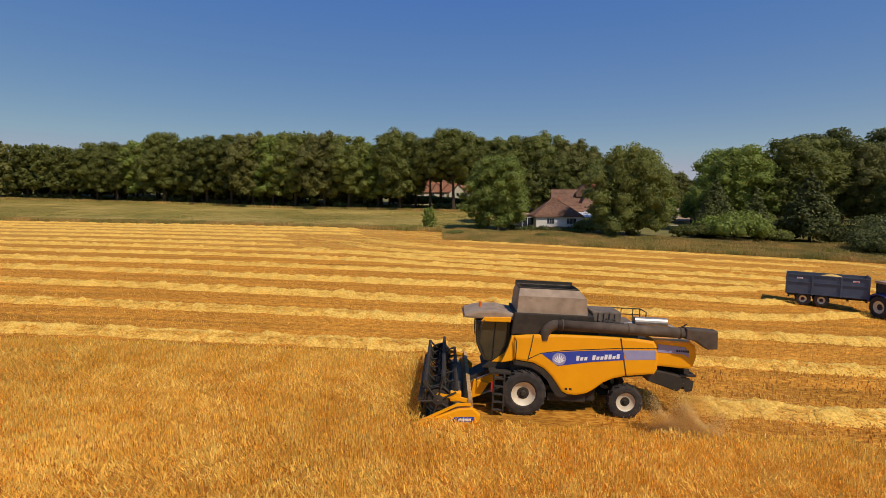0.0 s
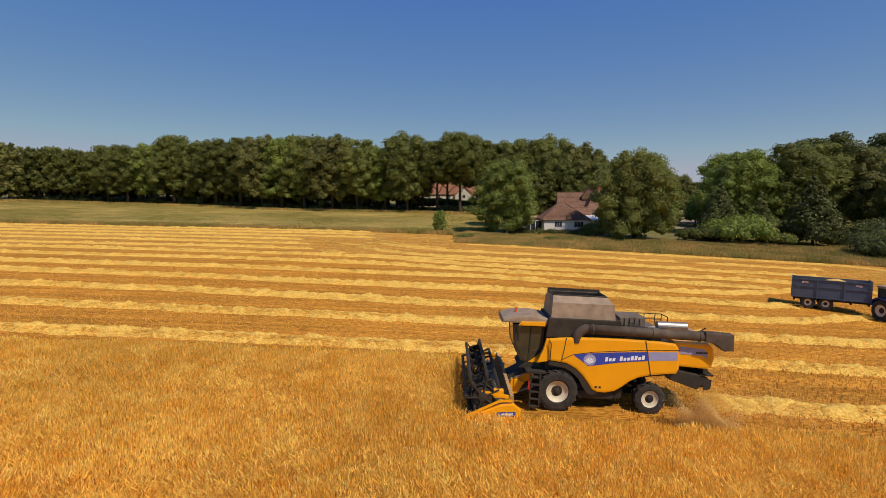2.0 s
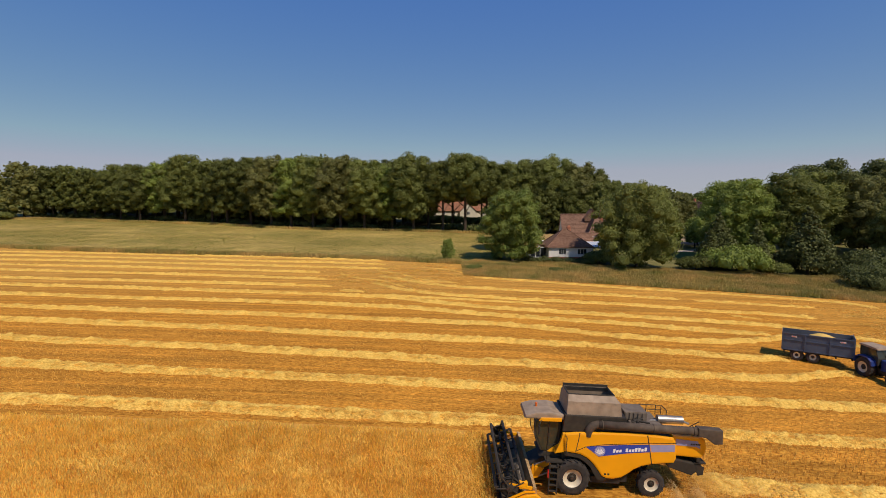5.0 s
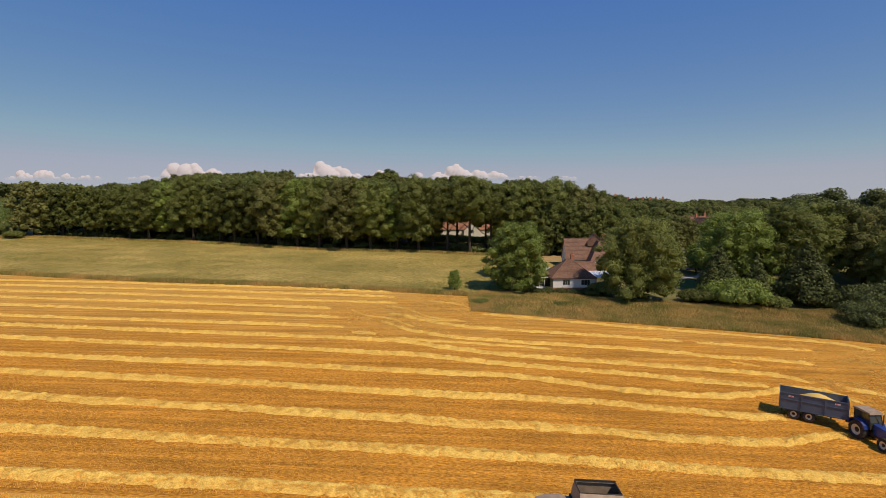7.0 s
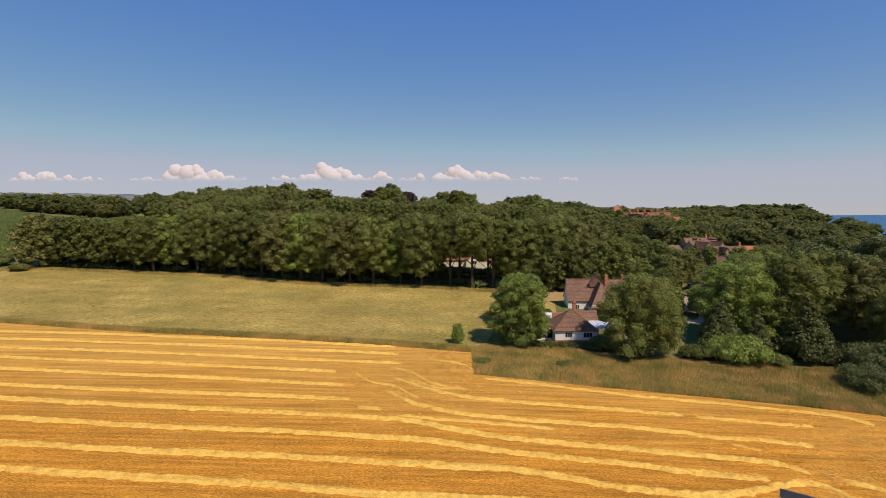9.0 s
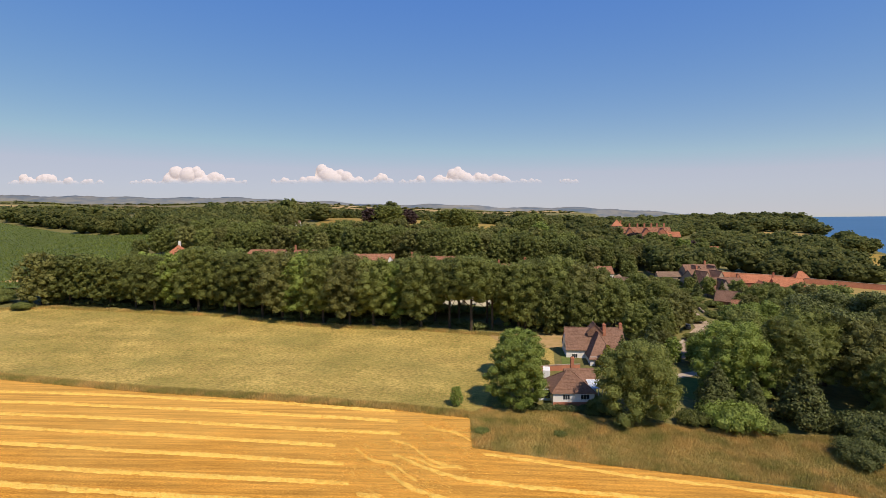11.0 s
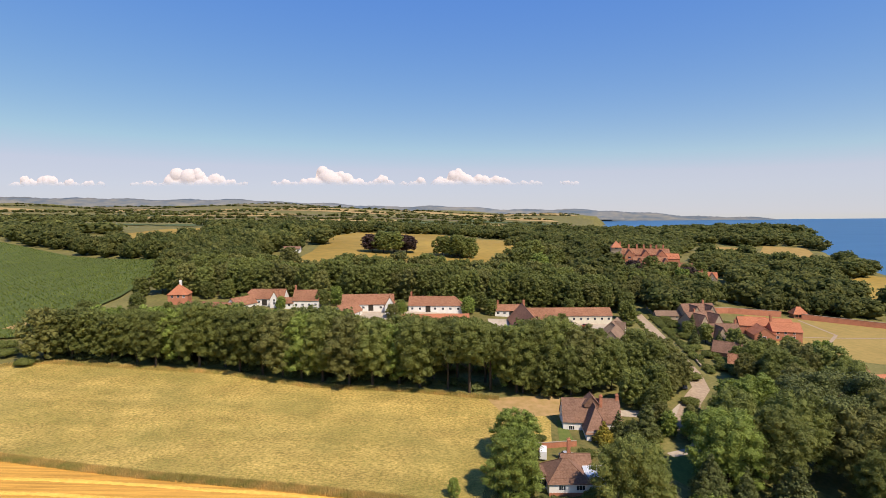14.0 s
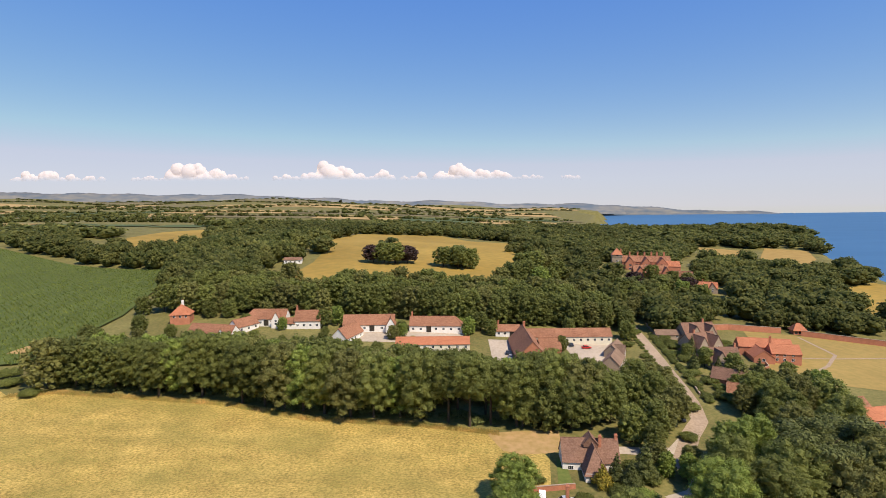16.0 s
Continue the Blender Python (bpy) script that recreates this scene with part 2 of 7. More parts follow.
M = {
    "ground": mat("dry_grass_ground", (0.20, 0.165, 0.055), (0.125, 0.122, 0.036), 0.9, bump=0.05, coarse=0.2, spec=0.1),
    "stubble": stubble_material(),
    "crop_floor": mat("crop_floor", (0.55, 0.26, 0.045), (0.66, 0.34, 0.07), 5, rough=1, bump=0.1, spec=0.05),
    "straw": mat("straw", (0.55, 0.315, 0.050), (0.86, 0.56, 0.125), 9, rough=0.9, bump=0.022, coarse=0.08, spec=0.15),
    "straw_blade": mat("straw_strands", (0.78, 0.50, 0.095), (0.93, 0.65, 0.17), 3, rough=0.8, island=0.24, leaf=0.5, spec=0.2),
    "crop": mat("ripe_crop", (0.80, 0.45, 0.060), (0.94, 0.64, 0.125), 0.55, rough=0.75, island=0.22, coarse=0.10, leaf=0.4, spec=0.25),
    "ears": mat("ripe_ears", (0.84, 0.50, 0.068), (0.97, 0.71, 0.16), 0.9, rough=0.7, island=0.28, coarse=0.12, leaf=0.45, spec=0.25),
    "dust": mat("straw_dust", (0.76, 0.55, 0.22), (0.84, 0.64, 0.29), 3, rough=1.0, island=0.10, leaf=0.55, spec=0.0),
    "stub_blade": mat("stubble_stalks", (0.64, 0.33, 0.055), (0.80, 0.46, 0.10), 1, rough=0.85, island=0.14, leaf=0.12, spec=0.15),
    "hay": hay_material("cut_hay_field", (0.55, 0.38, 0.105), (0.235, 0.178, 0.046), (0.21, 0.185, 0.048), 2.2),
    "pasture": mat("dry_pasture", (0.34, 0.22, 0.05), (0.27, 0.19, 0.045), 0.15, rough=0.95, coarse=0.15, bump=0.03, spec=0.1),
    "lawn_dry": mat("parched_lawn", (0.33, 0.225, 0.07), (0.27, 0.20, 0.06), 0.35, rough=0.95, coarse=0.1, spec=0.1),
    "lawn": mat("green_lawn", (0.10, 0.13, 0.03), (0.14, 0.16, 0.04), 0.8, rough=0.95, spec=0.1),
    "rough_grass": mat("rough_grass_soil", (0.32, 0.23, 0.07), (0.22, 0.18, 0.055), 1.2, rough=1, bump=0.1, coarse=0.15, spec=0.05),
    "grass_blade": mat("tall_dry_grass", (0.60, 0.40, 0.13), (0.30, 0.27, 0.07), 0.22, rough=0.85, island=0.2, coarse=0.15, leaf=0.3, spec=0.15),
    "hay_blade": mat("mown_hay_tufts", (0.42, 0.36, 0.095), (0.22, 0.235, 0.055), 0.25, rough=0.85, island=0.3, coarse=0.15, leaf=0.45, spec=0.15),
    "maize": mat("maize", (0.055, 0.080, 0.015), (0.120, 0.140, 0.030), 0.7, rough=0.8, bump=0.5, coarse=0.12, stretch=(2.2, 0.35, 1), spec=0.15, turn=0.75),
    "maize_leaf": mat("maize_leaves", (0.100, 0.138, 0.022), (0.185, 0.210, 0.045), 0.2, rough=0.7, island=0.28, coarse=0.15, leaf=0.3, spec=0.2),
    "bare": mat("bare_earth", (0.42, 0.27, 0.12), (0.32, 0.22, 0.08), 0.5, rough=1, spec=0.05),
    "road": mat("gravel_road", (0.30, 0.22, 0.14), (0.40, 0.30, 0.20), 1.2, rough=0.95, bump=0.02, coarse=0.1, spec=0.1),
    "yard": mat("gravel_yard", (0.38, 0.31, 0.22), (0.46, 0.38, 0.28), 1.0, rough=0.95, coarse=0.08, spec=0.1),
    "leaf": mat("sycamore_leaves", (0.174, 0.194, 0.047), (0.240, 0.258, 0.066), 0.35, rough=0.65, rand=0.24, island=0.17, leaf=0.52, spec=0.25),
    "leaf_light": mat("ash_leaves", (0.200, 0.256, 0.046), (0.262, 0.312, 0.064), 0.35, rough=0.6, rand=0.12, island=0.24, leaf=0.40, spec=0.25),
    "leaf_olive": mat("oak_leaves", (0.184, 0.184, 0.052), (0.228, 0.224, 0.066), 0.35, rough=0.65, rand=0.20, island=0.19, leaf=0.45, spec=0.2),
    "leaf_dark": mat("yew_needles", (0.098, 0.112, 0.032), (0.142, 0.156, 0.046), 0.5, rough=0.6, rand=0.2, island=0.32, leaf=0.25, spec=0.2),
    "leaf_purple": mat("copper_beech_leaves", (0.045, 0.028, 0.022), (0.065, 0.038, 0.030), 0.5, rough=0.6, rand=0.1, island=0.35, leaf=0.15, spec=0.2),
    "leaf_gold": mat("golden_conifer", (0.34, 0.25, 0.03), (0.22, 0.20, 0.03), 0.8, rough=0.7, island=0.3, leaf=0.2, spec=0.2),
    "leaf_far": mat("far_wood_leaves", (0.096, 0.116, 0.032), (0.200, 0.198, 0.056), 0.085, rough=0.7, island=0.28, coarse=0.26, leaf=0.52, spec=0.15),
    "bark": mat("bark", (0.10, 0.075, 0.05), (0.06, 0.045, 0.03), 4, rough=0.95, bump=0.03, stretch=(1, 1, 0.3), spec=0.1),
    "white": mat("white_render", (0.80, 0.76, 0.68), (0.71, 0.67, 0.59), 0.6, rough=0.9, coarse=0.08, spec=0.15),
    "cream": mat("cream_render", (0.74, 0.68, 0.52), (0.66, 0.60, 0.45), 0.6, rough=0.9, coarse=0.08, spec=0.15),
    "brick": mat("red_brick", (0.40, 0.155, 0.085), (0.48, 0.205, 0.115), 6, rough=0.9, bump=0.01, coarse=0.12, spec=0.15),
    "stone": mat("rubble_stone", (0.30, 0.23, 0.16), (0.40, 0.31, 0.22), 3, rough=0.95, bump=0.03, coarse=0.1, spec=0.1),
    "tile_brown": mat("brown_clay_tiles", (0.175, 0.094, 0.058), (0.255, 0.145, 0.094), 2.2, rough=0.85, coarse=0.15, spec=0.2),
    "tile_red": mat("red_clay_tiles", (0.235, 0.103, 0.055), (0.345, 0.172, 0.096), 1.6, rough=0.85, coarse=0.15, spec=0.2),
    "tile_orange": mat("new_orange_tiles", (0.40, 0.145, 0.070), (0.47, 0.19, 0.095), 3.0, rough=0.8, coarse=0.1, spec=0.2),
    "tile_grey": mat("weathered_tiles", (0.19, 0.125, 0.08), (0.26, 0.17, 0.115), 3.0, rough=0.9, coarse=0.15, spec=0.15),
    "glass": mat("window_glass", (0.02, 0.025, 0.03), (0.03, 0.035, 0.04), 1, rough=0.08, spec=0.6),
    "pale_glass": mat("pale_roof_glass", (0.50, 0.53, 0.55), (0.42, 0.46, 0.49), 1.5, rough=0.2, spec=0.5),
    "timber": mat("dark_timber", (0.10, 0.07, 0.045), (0.07, 0.05, 0.03), 5, rough=0.8, spec=0.2),
    "white_paint": mat("white_paint", (0.80, 0.79, 0.76), (0.76, 0.75, 0.72), 3, rough=0.5, spec=0.4),
    "yellow": mat("yellow_paint", (0.94, 0.40, 0.004), (0.88, 0.37, 0.004), 1.2, rough=0.34, coarse=0.05, spec=0.5, coat=0.2),
    "grey_dusty": mat("dusty_grey_panel", (0.27, 0.195, 0.125), (0.38, 0.28, 0.185), 2.5, rough=0.65, coarse=0.12, spec=0.35),
    "grey_dark": mat("dark_grey_cover", (0.125, 0.095, 0.070), (0.185, 0.145, 0.105), 3, rough=0.7, coarse=0.15, spec=0.3),
    "chaff_dusty": mat("chaff_dusty_steel", (0.34, 0.20, 0.08), (0.50, 0.33, 0.15), 6, rough=0.85, coarse=0.2, spec=0.15),
    "black": mat("black_paint", (0.031, 0.025, 0.018), (0.047, 0.037, 0.025), 4, rough=0.7, coarse=0.2, spec=0.35),
    "dusty_black": mat("dusty_black_paint", (0.070, 0.050, 0.034), (0.115, 0.085, 0.058), 3, rough=0.75, coarse=0.2, spec=0.3),
    "rubber": mat("tyre_rubber", (0.032, 0.029, 0.026), (0.060, 0.050, 0.040), 5, rough=0.85, coarse=0.2, spec=0.2),
    "rim": mat("cream_rim_paint", (0.70, 0.62, 0.44), (0.58, 0.50, 0.34), 4, rough=0.5, spec=0.4),
    "blue_decal": mat("blue_decal", (0.030, 0.060, 0.36), (0.035, 0.07, 0.40), 3, rough=0.35, spec=0.5),
    "lilac_decal": mat("pale_blue_decal", (0.30, 0.30, 0.48), (0.34, 0.33, 0.50), 3, rough=0.4, spec=0.5),
    "steel": mat("bare_steel", (0.42, 0.38, 0.33), (0.32, 0.29, 0.25), 5, rough=0.5, metal=0.9),
    "cab_glass": mat("tinted_cab_glass", (0.035, 0.035, 0.025), (0.05, 0.048, 0.03), 1, rough=0.06, spec=0.7),
    "trailer_blue": mat("dark_blue_trailer_paint", (0.060, 0.084, 0.130), (0.080, 0.104, 0.150), 2, rough=0.45, coarse=0.15, spec=0.4),
    "tractor_blue": mat("tractor_blue_paint", (0.016, 0.036, 0.16), (0.022, 0.045, 0.19), 2, rough=0.35, spec=0.5),
    "grain": mat("grain", (0.74, 0.50, 0.14), (0.66, 0.42, 0.10), 14, rough=0.9, bump=0.02, spec=0.15),
    "red": mat("red_paint", (0.55, 0.02, 0.015), (0.50, 0.02, 0.015), 2, rough=0.35, spec=0.5),
    "orange_lens": mat("orange_lens", (0.75, 0.16, 0.02), (0.70, 0.14, 0.02), 2, rough=0.3, spec=0.5),
    "car_dark": mat("dark_car_paint", (0.03, 0.035, 0.045), (0.04, 0.045, 0.055), 2, rough=0.3, spec=0.5),
    "car_silver": mat("silver_car_paint", (0.42, 0.43, 0.45), (0.38, 0.39, 0.41), 2, rough=0.3, spec=0.5),
    "sea": mat("sea_water", (0.036, 0.115, 0.215), (0.048, 0.135, 0.245), 0.004, rough=0.45, bump=0.0, coarse=0.1, spec=0.3, stretch=(1, 3, 1)),
    # bluish because the haze of distance is mixed into the base colour
    "hill": mat("haze_tinted_hills", (0.105, 0.132, 0.155), (0.215, 0.205, 0.175), 0.007, rough=1, coarse=0.15, spec=0.0, stretch=(1, 0.6, 5)),
    "field_gold": mat("far_stubble", (0.34, 0.235, 0.095), (0.40, 0.28, 0.12), 0.02, rough=1, spec=0.05),
    "field_tan": mat("far_dry_field", (0.19, 0.155, 0.075), (0.15, 0.13, 0.065), 0.02, rough=1, spec=0.05),
    "field_green": mat("far_green_field", (0.075, 0.10, 0.045), (0.10, 0.125, 0.055), 0.02, rough=1, spec=0.05),
    "vines": mat("striped_dry_field", (0.36, 0.24, 0.08), (0.30, 0.20, 0.065), 0.1, rough=1, spec=0.05),
    "sign_white": mat("white_lettering", (0.85, 0.85, 0.85), (0.80, 0.80, 0.80), 3, rough=0.4, spec=0.4),
}


# ---- mesh helpers ----
def part(name, bm, material, parent=None, label="", smooth=False):
    """Links a bmesh as one mesh object, under a thing or part if given."""
    me = bpy.data.meshes.new(name)
    if smooth:
        for f in bm.faces:
            f.smooth = True
    bm.to_mesh(me)
    bm.free()
    me.materials.append(M[material])
    ob = new(name, me)
    ob.parent = parent
    if label:
        ob["label"] = label
    return ob


def from_arrays(name, verts, faces, material, parent=None, label="", smooth=False):
    """A mesh from vertex and face arrays (all faces of one size)."""
    verts, faces = np.asarray(verts, np.float32), np.asarray(faces, np.int32)
    k = faces.shape[1]
    me = bpy.data.meshes.new(name)
    me.vertices.add(len(verts))
    me.vertices.foreach_set("co", verts.ravel())
    me.loops.add(faces.size)
    me.loops.foreach_set("vertex_index", faces.ravel())
    me.polygons.add(len(faces))
    me.polygons.foreach_set("loop_start", np.arange(0, faces.size, k, dtype=np.int32))
    if smooth:
        me.polygons.foreach_set("use_smooth", np.ones(len(faces), bool))
    me.update(calc_edges=True)
    me.materials.append(M[material])
    ob = new(name, me)
    ob.parent = parent
    if label:
        ob["label"] = label
    return ob


def box(bm, x0, x1, y0, y1, z0, z1, bevel=0.0):
    r = bmesh.ops.create_cube(bm, size=1.0, matrix=Matrix.Translation(((x0 + x1) / 2, (y0 + y1) / 2, (z0 + z1) / 2)) @ Matrix.Diagonal((abs(x1 - x0), abs(y1 - y0), abs(z1 - z0), 1)))
    if bevel:
        es = list({e for v in r["verts"] for e in v.link_edges})
        bmesh.ops.bevel(bm, geom=es, offset=bevel, segments=2, affect="EDGES", profile=0.6)
    return bm


def rod(bm, p, q, r0, r1=None, seg=10, caps=True):
    """A round bar from p to q."""
    p, q = Vector(p), Vector(q)
    d = q - p
    m = Matrix.Translation((p + q) / 2) @ d.to_track_quat("Z", "Y").to_matrix().to_4x4()
    bmesh.ops.create_cone(bm, cap_ends=caps, segments=seg, radius1=r0, radius2=r0 if r1 is None else r1, depth=d.length, matrix=m)
    return bm


def prism(bm, outline, y0, y1, bevel=0.0):
    """An outline in x and z, drawn out from y0 to y1."""
    a = [bm.verts.new((x, y0, z)) for x, z in outline]
    b = [bm.verts.new((x, y1, z)) for x, z in outline]
    n = len(outline)
    fs = [bm.faces.new(a), bm.faces.new(b[::-1])]
    fs += [bm.faces.new((a[i], b[i], b[(i + 1) % n], a[(i + 1) % n])) for i in range(n)]
    bmesh.ops.recalc_face_normals(bm, faces=fs)
    if bevel:
        es = [e for f in fs[:2] for e in f.edges]
        bmesh.ops.bevel(bm, geom=es, offset=bevel, segments=2, affect="EDGES", profile=0.6)
    return bm


def tube(bm, pts, r, seg=10):
    for p, q in zip(pts, pts[1:]):
        rod(bm, p, q, r, seg=seg)
    return bm


def empty(name, m, label="", category="", group="", kind=""):
    ob = new(name)
    ob.empty_display_size = 0.3
    ob.matrix_basis = m
    return tagged(ob, label, category, group, kind)


# ---- the lie of the land ----
LAND = np.array([-2.52, -3.85, 5.27, 0.0, -0.41, 1.08, 1.69, -1.75, -0.98, 0.04, 0.31, -1.21, -1.55, 0.52, 1.16, 2.02, 0.63, 0.11, 0.58, -0.68, 0.6, 1.15, 2.59, 1.68,
                 -4.74, 2.09, 1.63, 1.4, 0.22, -1.45, 0.38, -4.54, 5.28, 3.98, 3.9, 3.51, -0.83, -1.11, -0.91, 4.1, 3.63, 3.04, 2.89, 1.67, 0.82])
SWELLS = [(gx, gy) for gy in (20, 110, 200, 300, 400, 540) for gx in (-300, -180, -80, 0, 80, 180, 300)]
COAST_Y = (-2000, 480, 640, 800, 1060, 1200, 1400, 2000, 4900)
COAST_X = (412, 412, 474, 556, 705, 620, 450, 560, 1400)


def step(a, b, x):
    t = np.clip((x - a) / (b - a), 0, 1)
    return t * t * (3 - 2 * t)


def ground(x, y):
    """Height of the land: a tilted plain with broad swells, a headland, a cliff down to the sea, and rising country far off."""
    x, y = np.asarray(x, float), np.asarray(y, float)
    u = 5 * np.tanh(x / 500)
    v = np.clip(np.where(y < 500, y, 500 + 200 * (1 - np.exp(-np.maximum(y - 500, 0) / 200))) / 100, -2, 9)
    z = LAND[0] + LAND[1] * u + LAND[2] * v
    for k, (cx, cy) in zip(LAND[3:], SWELLS):
        s = 80 if cy < 280 else 100
        z = z + k * np.exp(-((x - cx) ** 2 + (y - cy) ** 2) / (2 * s * s))
    z = z + 16 * np.exp(-((x - 560) ** 2 + (y - 930) ** 2) / (2 * 150 ** 2))
    far = step(1200, 4600, y)
    z = z + far * (64 - 34 * np.tanh(x / 1300) + 16 * np.sin(x / 330 + y / 700) + 9 * np.sin(x / 170 - y / 410))
    coast = np.interp(y, COAST_Y, COAST_X)
    return z + (-70 - z) * step(-15, 30, x - coast)


def at(x, y, dz=0.0):
    return Vector((x, y, float(ground(x, y)) + dz))


def lines(spans):
    out = []
    for a, b, n in spans:
        out += list(np.linspace(a, b, n, endpoint=False))
    return np.array(out + [spans[-1][1]])


gx = lines([(-4800, -1000, 24), (-1000, -400, 24), (-400, 440, 105), (440, 800, 45), (800, 4800, 26)])
gy = lines([(-2500, -300, 14), (-300, 0, 20), (0, 320, 50), (320, 1000, 60), (1000, 4900, 50)])
GX, GY = np.meshgrid(gx, gy)
idx = np.arange(GX.size).reshape(GX.shape)
quads = np.stack([idx[:-1, :-1], idx[:-1, 1:], idx[1:, 1:], idx[1:, :-1]], -1).reshape(-1, 4)
tagged(from_arrays("ground", np.stack([GX, GY, ground(GX, GY)], -1).reshape(-1, 3), quads, "ground", smooth=True),
       "dry grassy land sloping up to the woods", "ground", kind="structure")

sx, sy = np.meshgrid(np.linspace(250, 4900, 30), np.linspace(-2500, 4900, 60))
sz = -42 + 60 * np.clip(np.hypot(sx, sy) / 4900, 0, 1.4)
idx = np.arange(sx.size).reshape(sx.shape)
quads = np.stack([idx[:-1, :-1], idx[:-1, 1:], idx[1:, 1:], idx[1:, :-1]], -1).reshape(-1, 4)
tagged(from_arrays("water", np.stack([sx, sy, sz], -1).reshape(-1, 3), quads, "sea", smooth=True), "calm deep blue sea beyond the headland", "sea", kind="structure")


def patch(name, outline, material, lift, label, category, cell=8.0, kind="structure", parent=None):
    """A sheet over the land inside an outline."""
    bm = bmesh.new()
    bm.faces.new([bm.verts.new((x, y, 0)) for x, y in outline])
    xs, ys = [p[0] for p in outline], [p[1] for p in outline]
    for lo, hi, no in ((min(xs), max(xs), (1, 0, 0)), (min(ys), max(ys), (0, 1, 0))):
        for k in range(1, int((hi - lo) / cell) + 1):
            c = lo + k * cell
            bmesh.ops.bisect_plane(bm, geom=bm.verts[:] + bm.edges[:] + bm.faces[:], plane_co=[c * v for v in no], plane_no=no)
    bmesh.ops.triangulate(bm, faces=bm.faces[:])
    for v in bm.verts:
        v.co.z = float(ground(v.co.x, v.co.y)) + lift
    for f in bm.faces:
        if f.normal.z < 0:
            f.normal_flip()
    ob = part(name, bm, material, parent, smooth=True)
    if parent is None:
        tagged(ob, label, category, kind=kind)
    return ob


def ribbon(name, line, width, material, lift, label, category, step_m=4.0, kind="structure"):
    """A strip of constant or changing width along a line."""
    pts = []
    for (x0, y0), (x1, y1) in zip(line, line[1:]):
        n = max(1, int(math.hypot(x1 - x0, y1 - y0) / step_m))
        pts += [(x0 + (x1 - x0) * i / n, y0 + (y1 - y0) * i / n) for i in range(n)]
    pts.append(line[-1])
    vs, fs = [], []
    for i, (x, y) in enumerate(pts):
        a, b = pts[max(0, i - 1)], pts[min(len(pts) - 1, i + 1)]
        d = Vector((b[0] - a[0], b[1] - a[1])).normalized()
        w = width * 0.5 * (1 + 0.05 * noise.noise((x * 0.2, y * 0.2, 3)))
        for s in (-1, -0.33, 0.33, 1):
            px, py = x - d.y * w * s, y + d.x * w * s
            vs.append((px, py, float(ground(px, py)) + lift))
        if i:
            k = 4 * i
            fs += [(k - 4 + j, k + j, k + j + 1, k - 3 + j) for j in range(3)]
    ob = from_arrays(name, vs, fs, material, smooth=True)
    me = ob.data
    if me.polygons[0].normal.z < 0:
        me.flip_normals()
    return tagged(ob, label, category, kind=kind)


# ---- fields, lawns, roads ----
HAY_EDGE = [(-150, 120), (-109, 113), (-74, 107), (-42, 103), (-15, 99), (0, 96)]
WOOD_EDGE = [(-160, 172), (-145, 176), (-113, 173), (-81, 170), (-49, 160), (-14, 157), (12, 152)]
patch("field_stubble", [(-330, 26), (-2, 26.5), (-1.6, 18.8), (70, 17.2), (110, 30), (62, 71.5), (33, 76.6), (15, 79.6), (1, 82.6), (0, 96), (-15, 98.5), (-42, 102.5), (-74, 106.5), (-109, 112.5), (-150, 119.5), (-330, 155)],
      "stubble", 0.05, "golden stubble field of cut barley with straw swaths", "field")
patch("field_standing_crop", [(-330, -120), (120, -120), (110, 25), (70, 17.2), (-1.6, 18.8), (-2, 26.5), (-330, 26)], "crop_floor", 0.05, "soil and straw beneath the standing barley", "field")
patch("field_hay", [(-260, 142)] + HAY_EDGE + [(3, 99), (6, 111), (13, 118), (23, 125), (25.5, 140), (32, 148)] + WOOD_EDGE[::-1][1:] + [(-175, 182), (-260, 190)], "hay", 0.05, "mown hay field, dry yellow with green patches", "field")
patch("field_maize", [(-175, 200), (-176, 266), (-188, 315), (-221, 397), (-335, 450), (-470, 530), (-640, 560), (-640, 200), (-230, 186)], "maize", 0.9, "tall green maize field beside the wood", "field", cell=12)
ribbon("field_track", [(-470, 452), (-394, 430), (-362, 407), (-330, 428), (-314, 440)], 4, "lawn", 1.1, "grassy track across the maize", "track")
patch("bare_corner", [(-192, 210), (-185, 209), (-183, 217), (-190, 219)], "bare", 1.0, "bare earth patch at the corner of the maize", "field")
patch("rough_ground", [(1, 82.6), (15, 79.6), (33, 76.6), (50, 74.4), (62, 71.5), (110, 30), (140, 60), (100, 92), (62, 92), (45, 93), (29, 95.5), (19, 98.5), (3, 99.5), (0, 96)], "rough_grass", 0.06, "rough unmown grass strip between field and gardens", "grass", cell=5)
patch("pasture", [(-112, 346), (-108, 394), (-112, 440), (-158, 640), (-150, 835), (-17, 860), (26, 744), (88, 730), (60, 503), (95, 376), (40, 345), (-60, 335), (-92, 326)], "pasture", 0.3, "parched open parkland pasture", "field", cell=14)
patch("field_left_far", [(-330, 494), (-368, 565), (-412, 656), (-425, 763), (-398, 875), (-340, 747), (-302, 640), (-262, 560), (-246, 497)], "pasture", 0.3, "parched field between the woods", "field", cell=20)
patch("field_strips", [(365, 620), (433, 726), (474, 697), (431, 619), (388, 566)], "vines", 0.3, "dry field ruled with darker rows", "field", cell=20)
patch("field_headland", [(345, 744), (395, 691), (354, 606), (318, 598), (330, 686)], "vines", 0.25, "dry stubble field above the wood", "field", cell=20)
patch("lawn_walled", [(133, 214), (150, 200), (168, 195), (240, 235), (226, 268), (185, 281), (160, 283), (150, 255)], "lawn_dry", 0.06, "parched grass inside the walled ground", "lawn", cell=10)
patch("field_right_far", [(268, 345), (270, 321), (345, 400), (400, 420), (380, 470), (330, 440)], "pasture", 0.2, "dry field by the cliff", "field", cell=14)
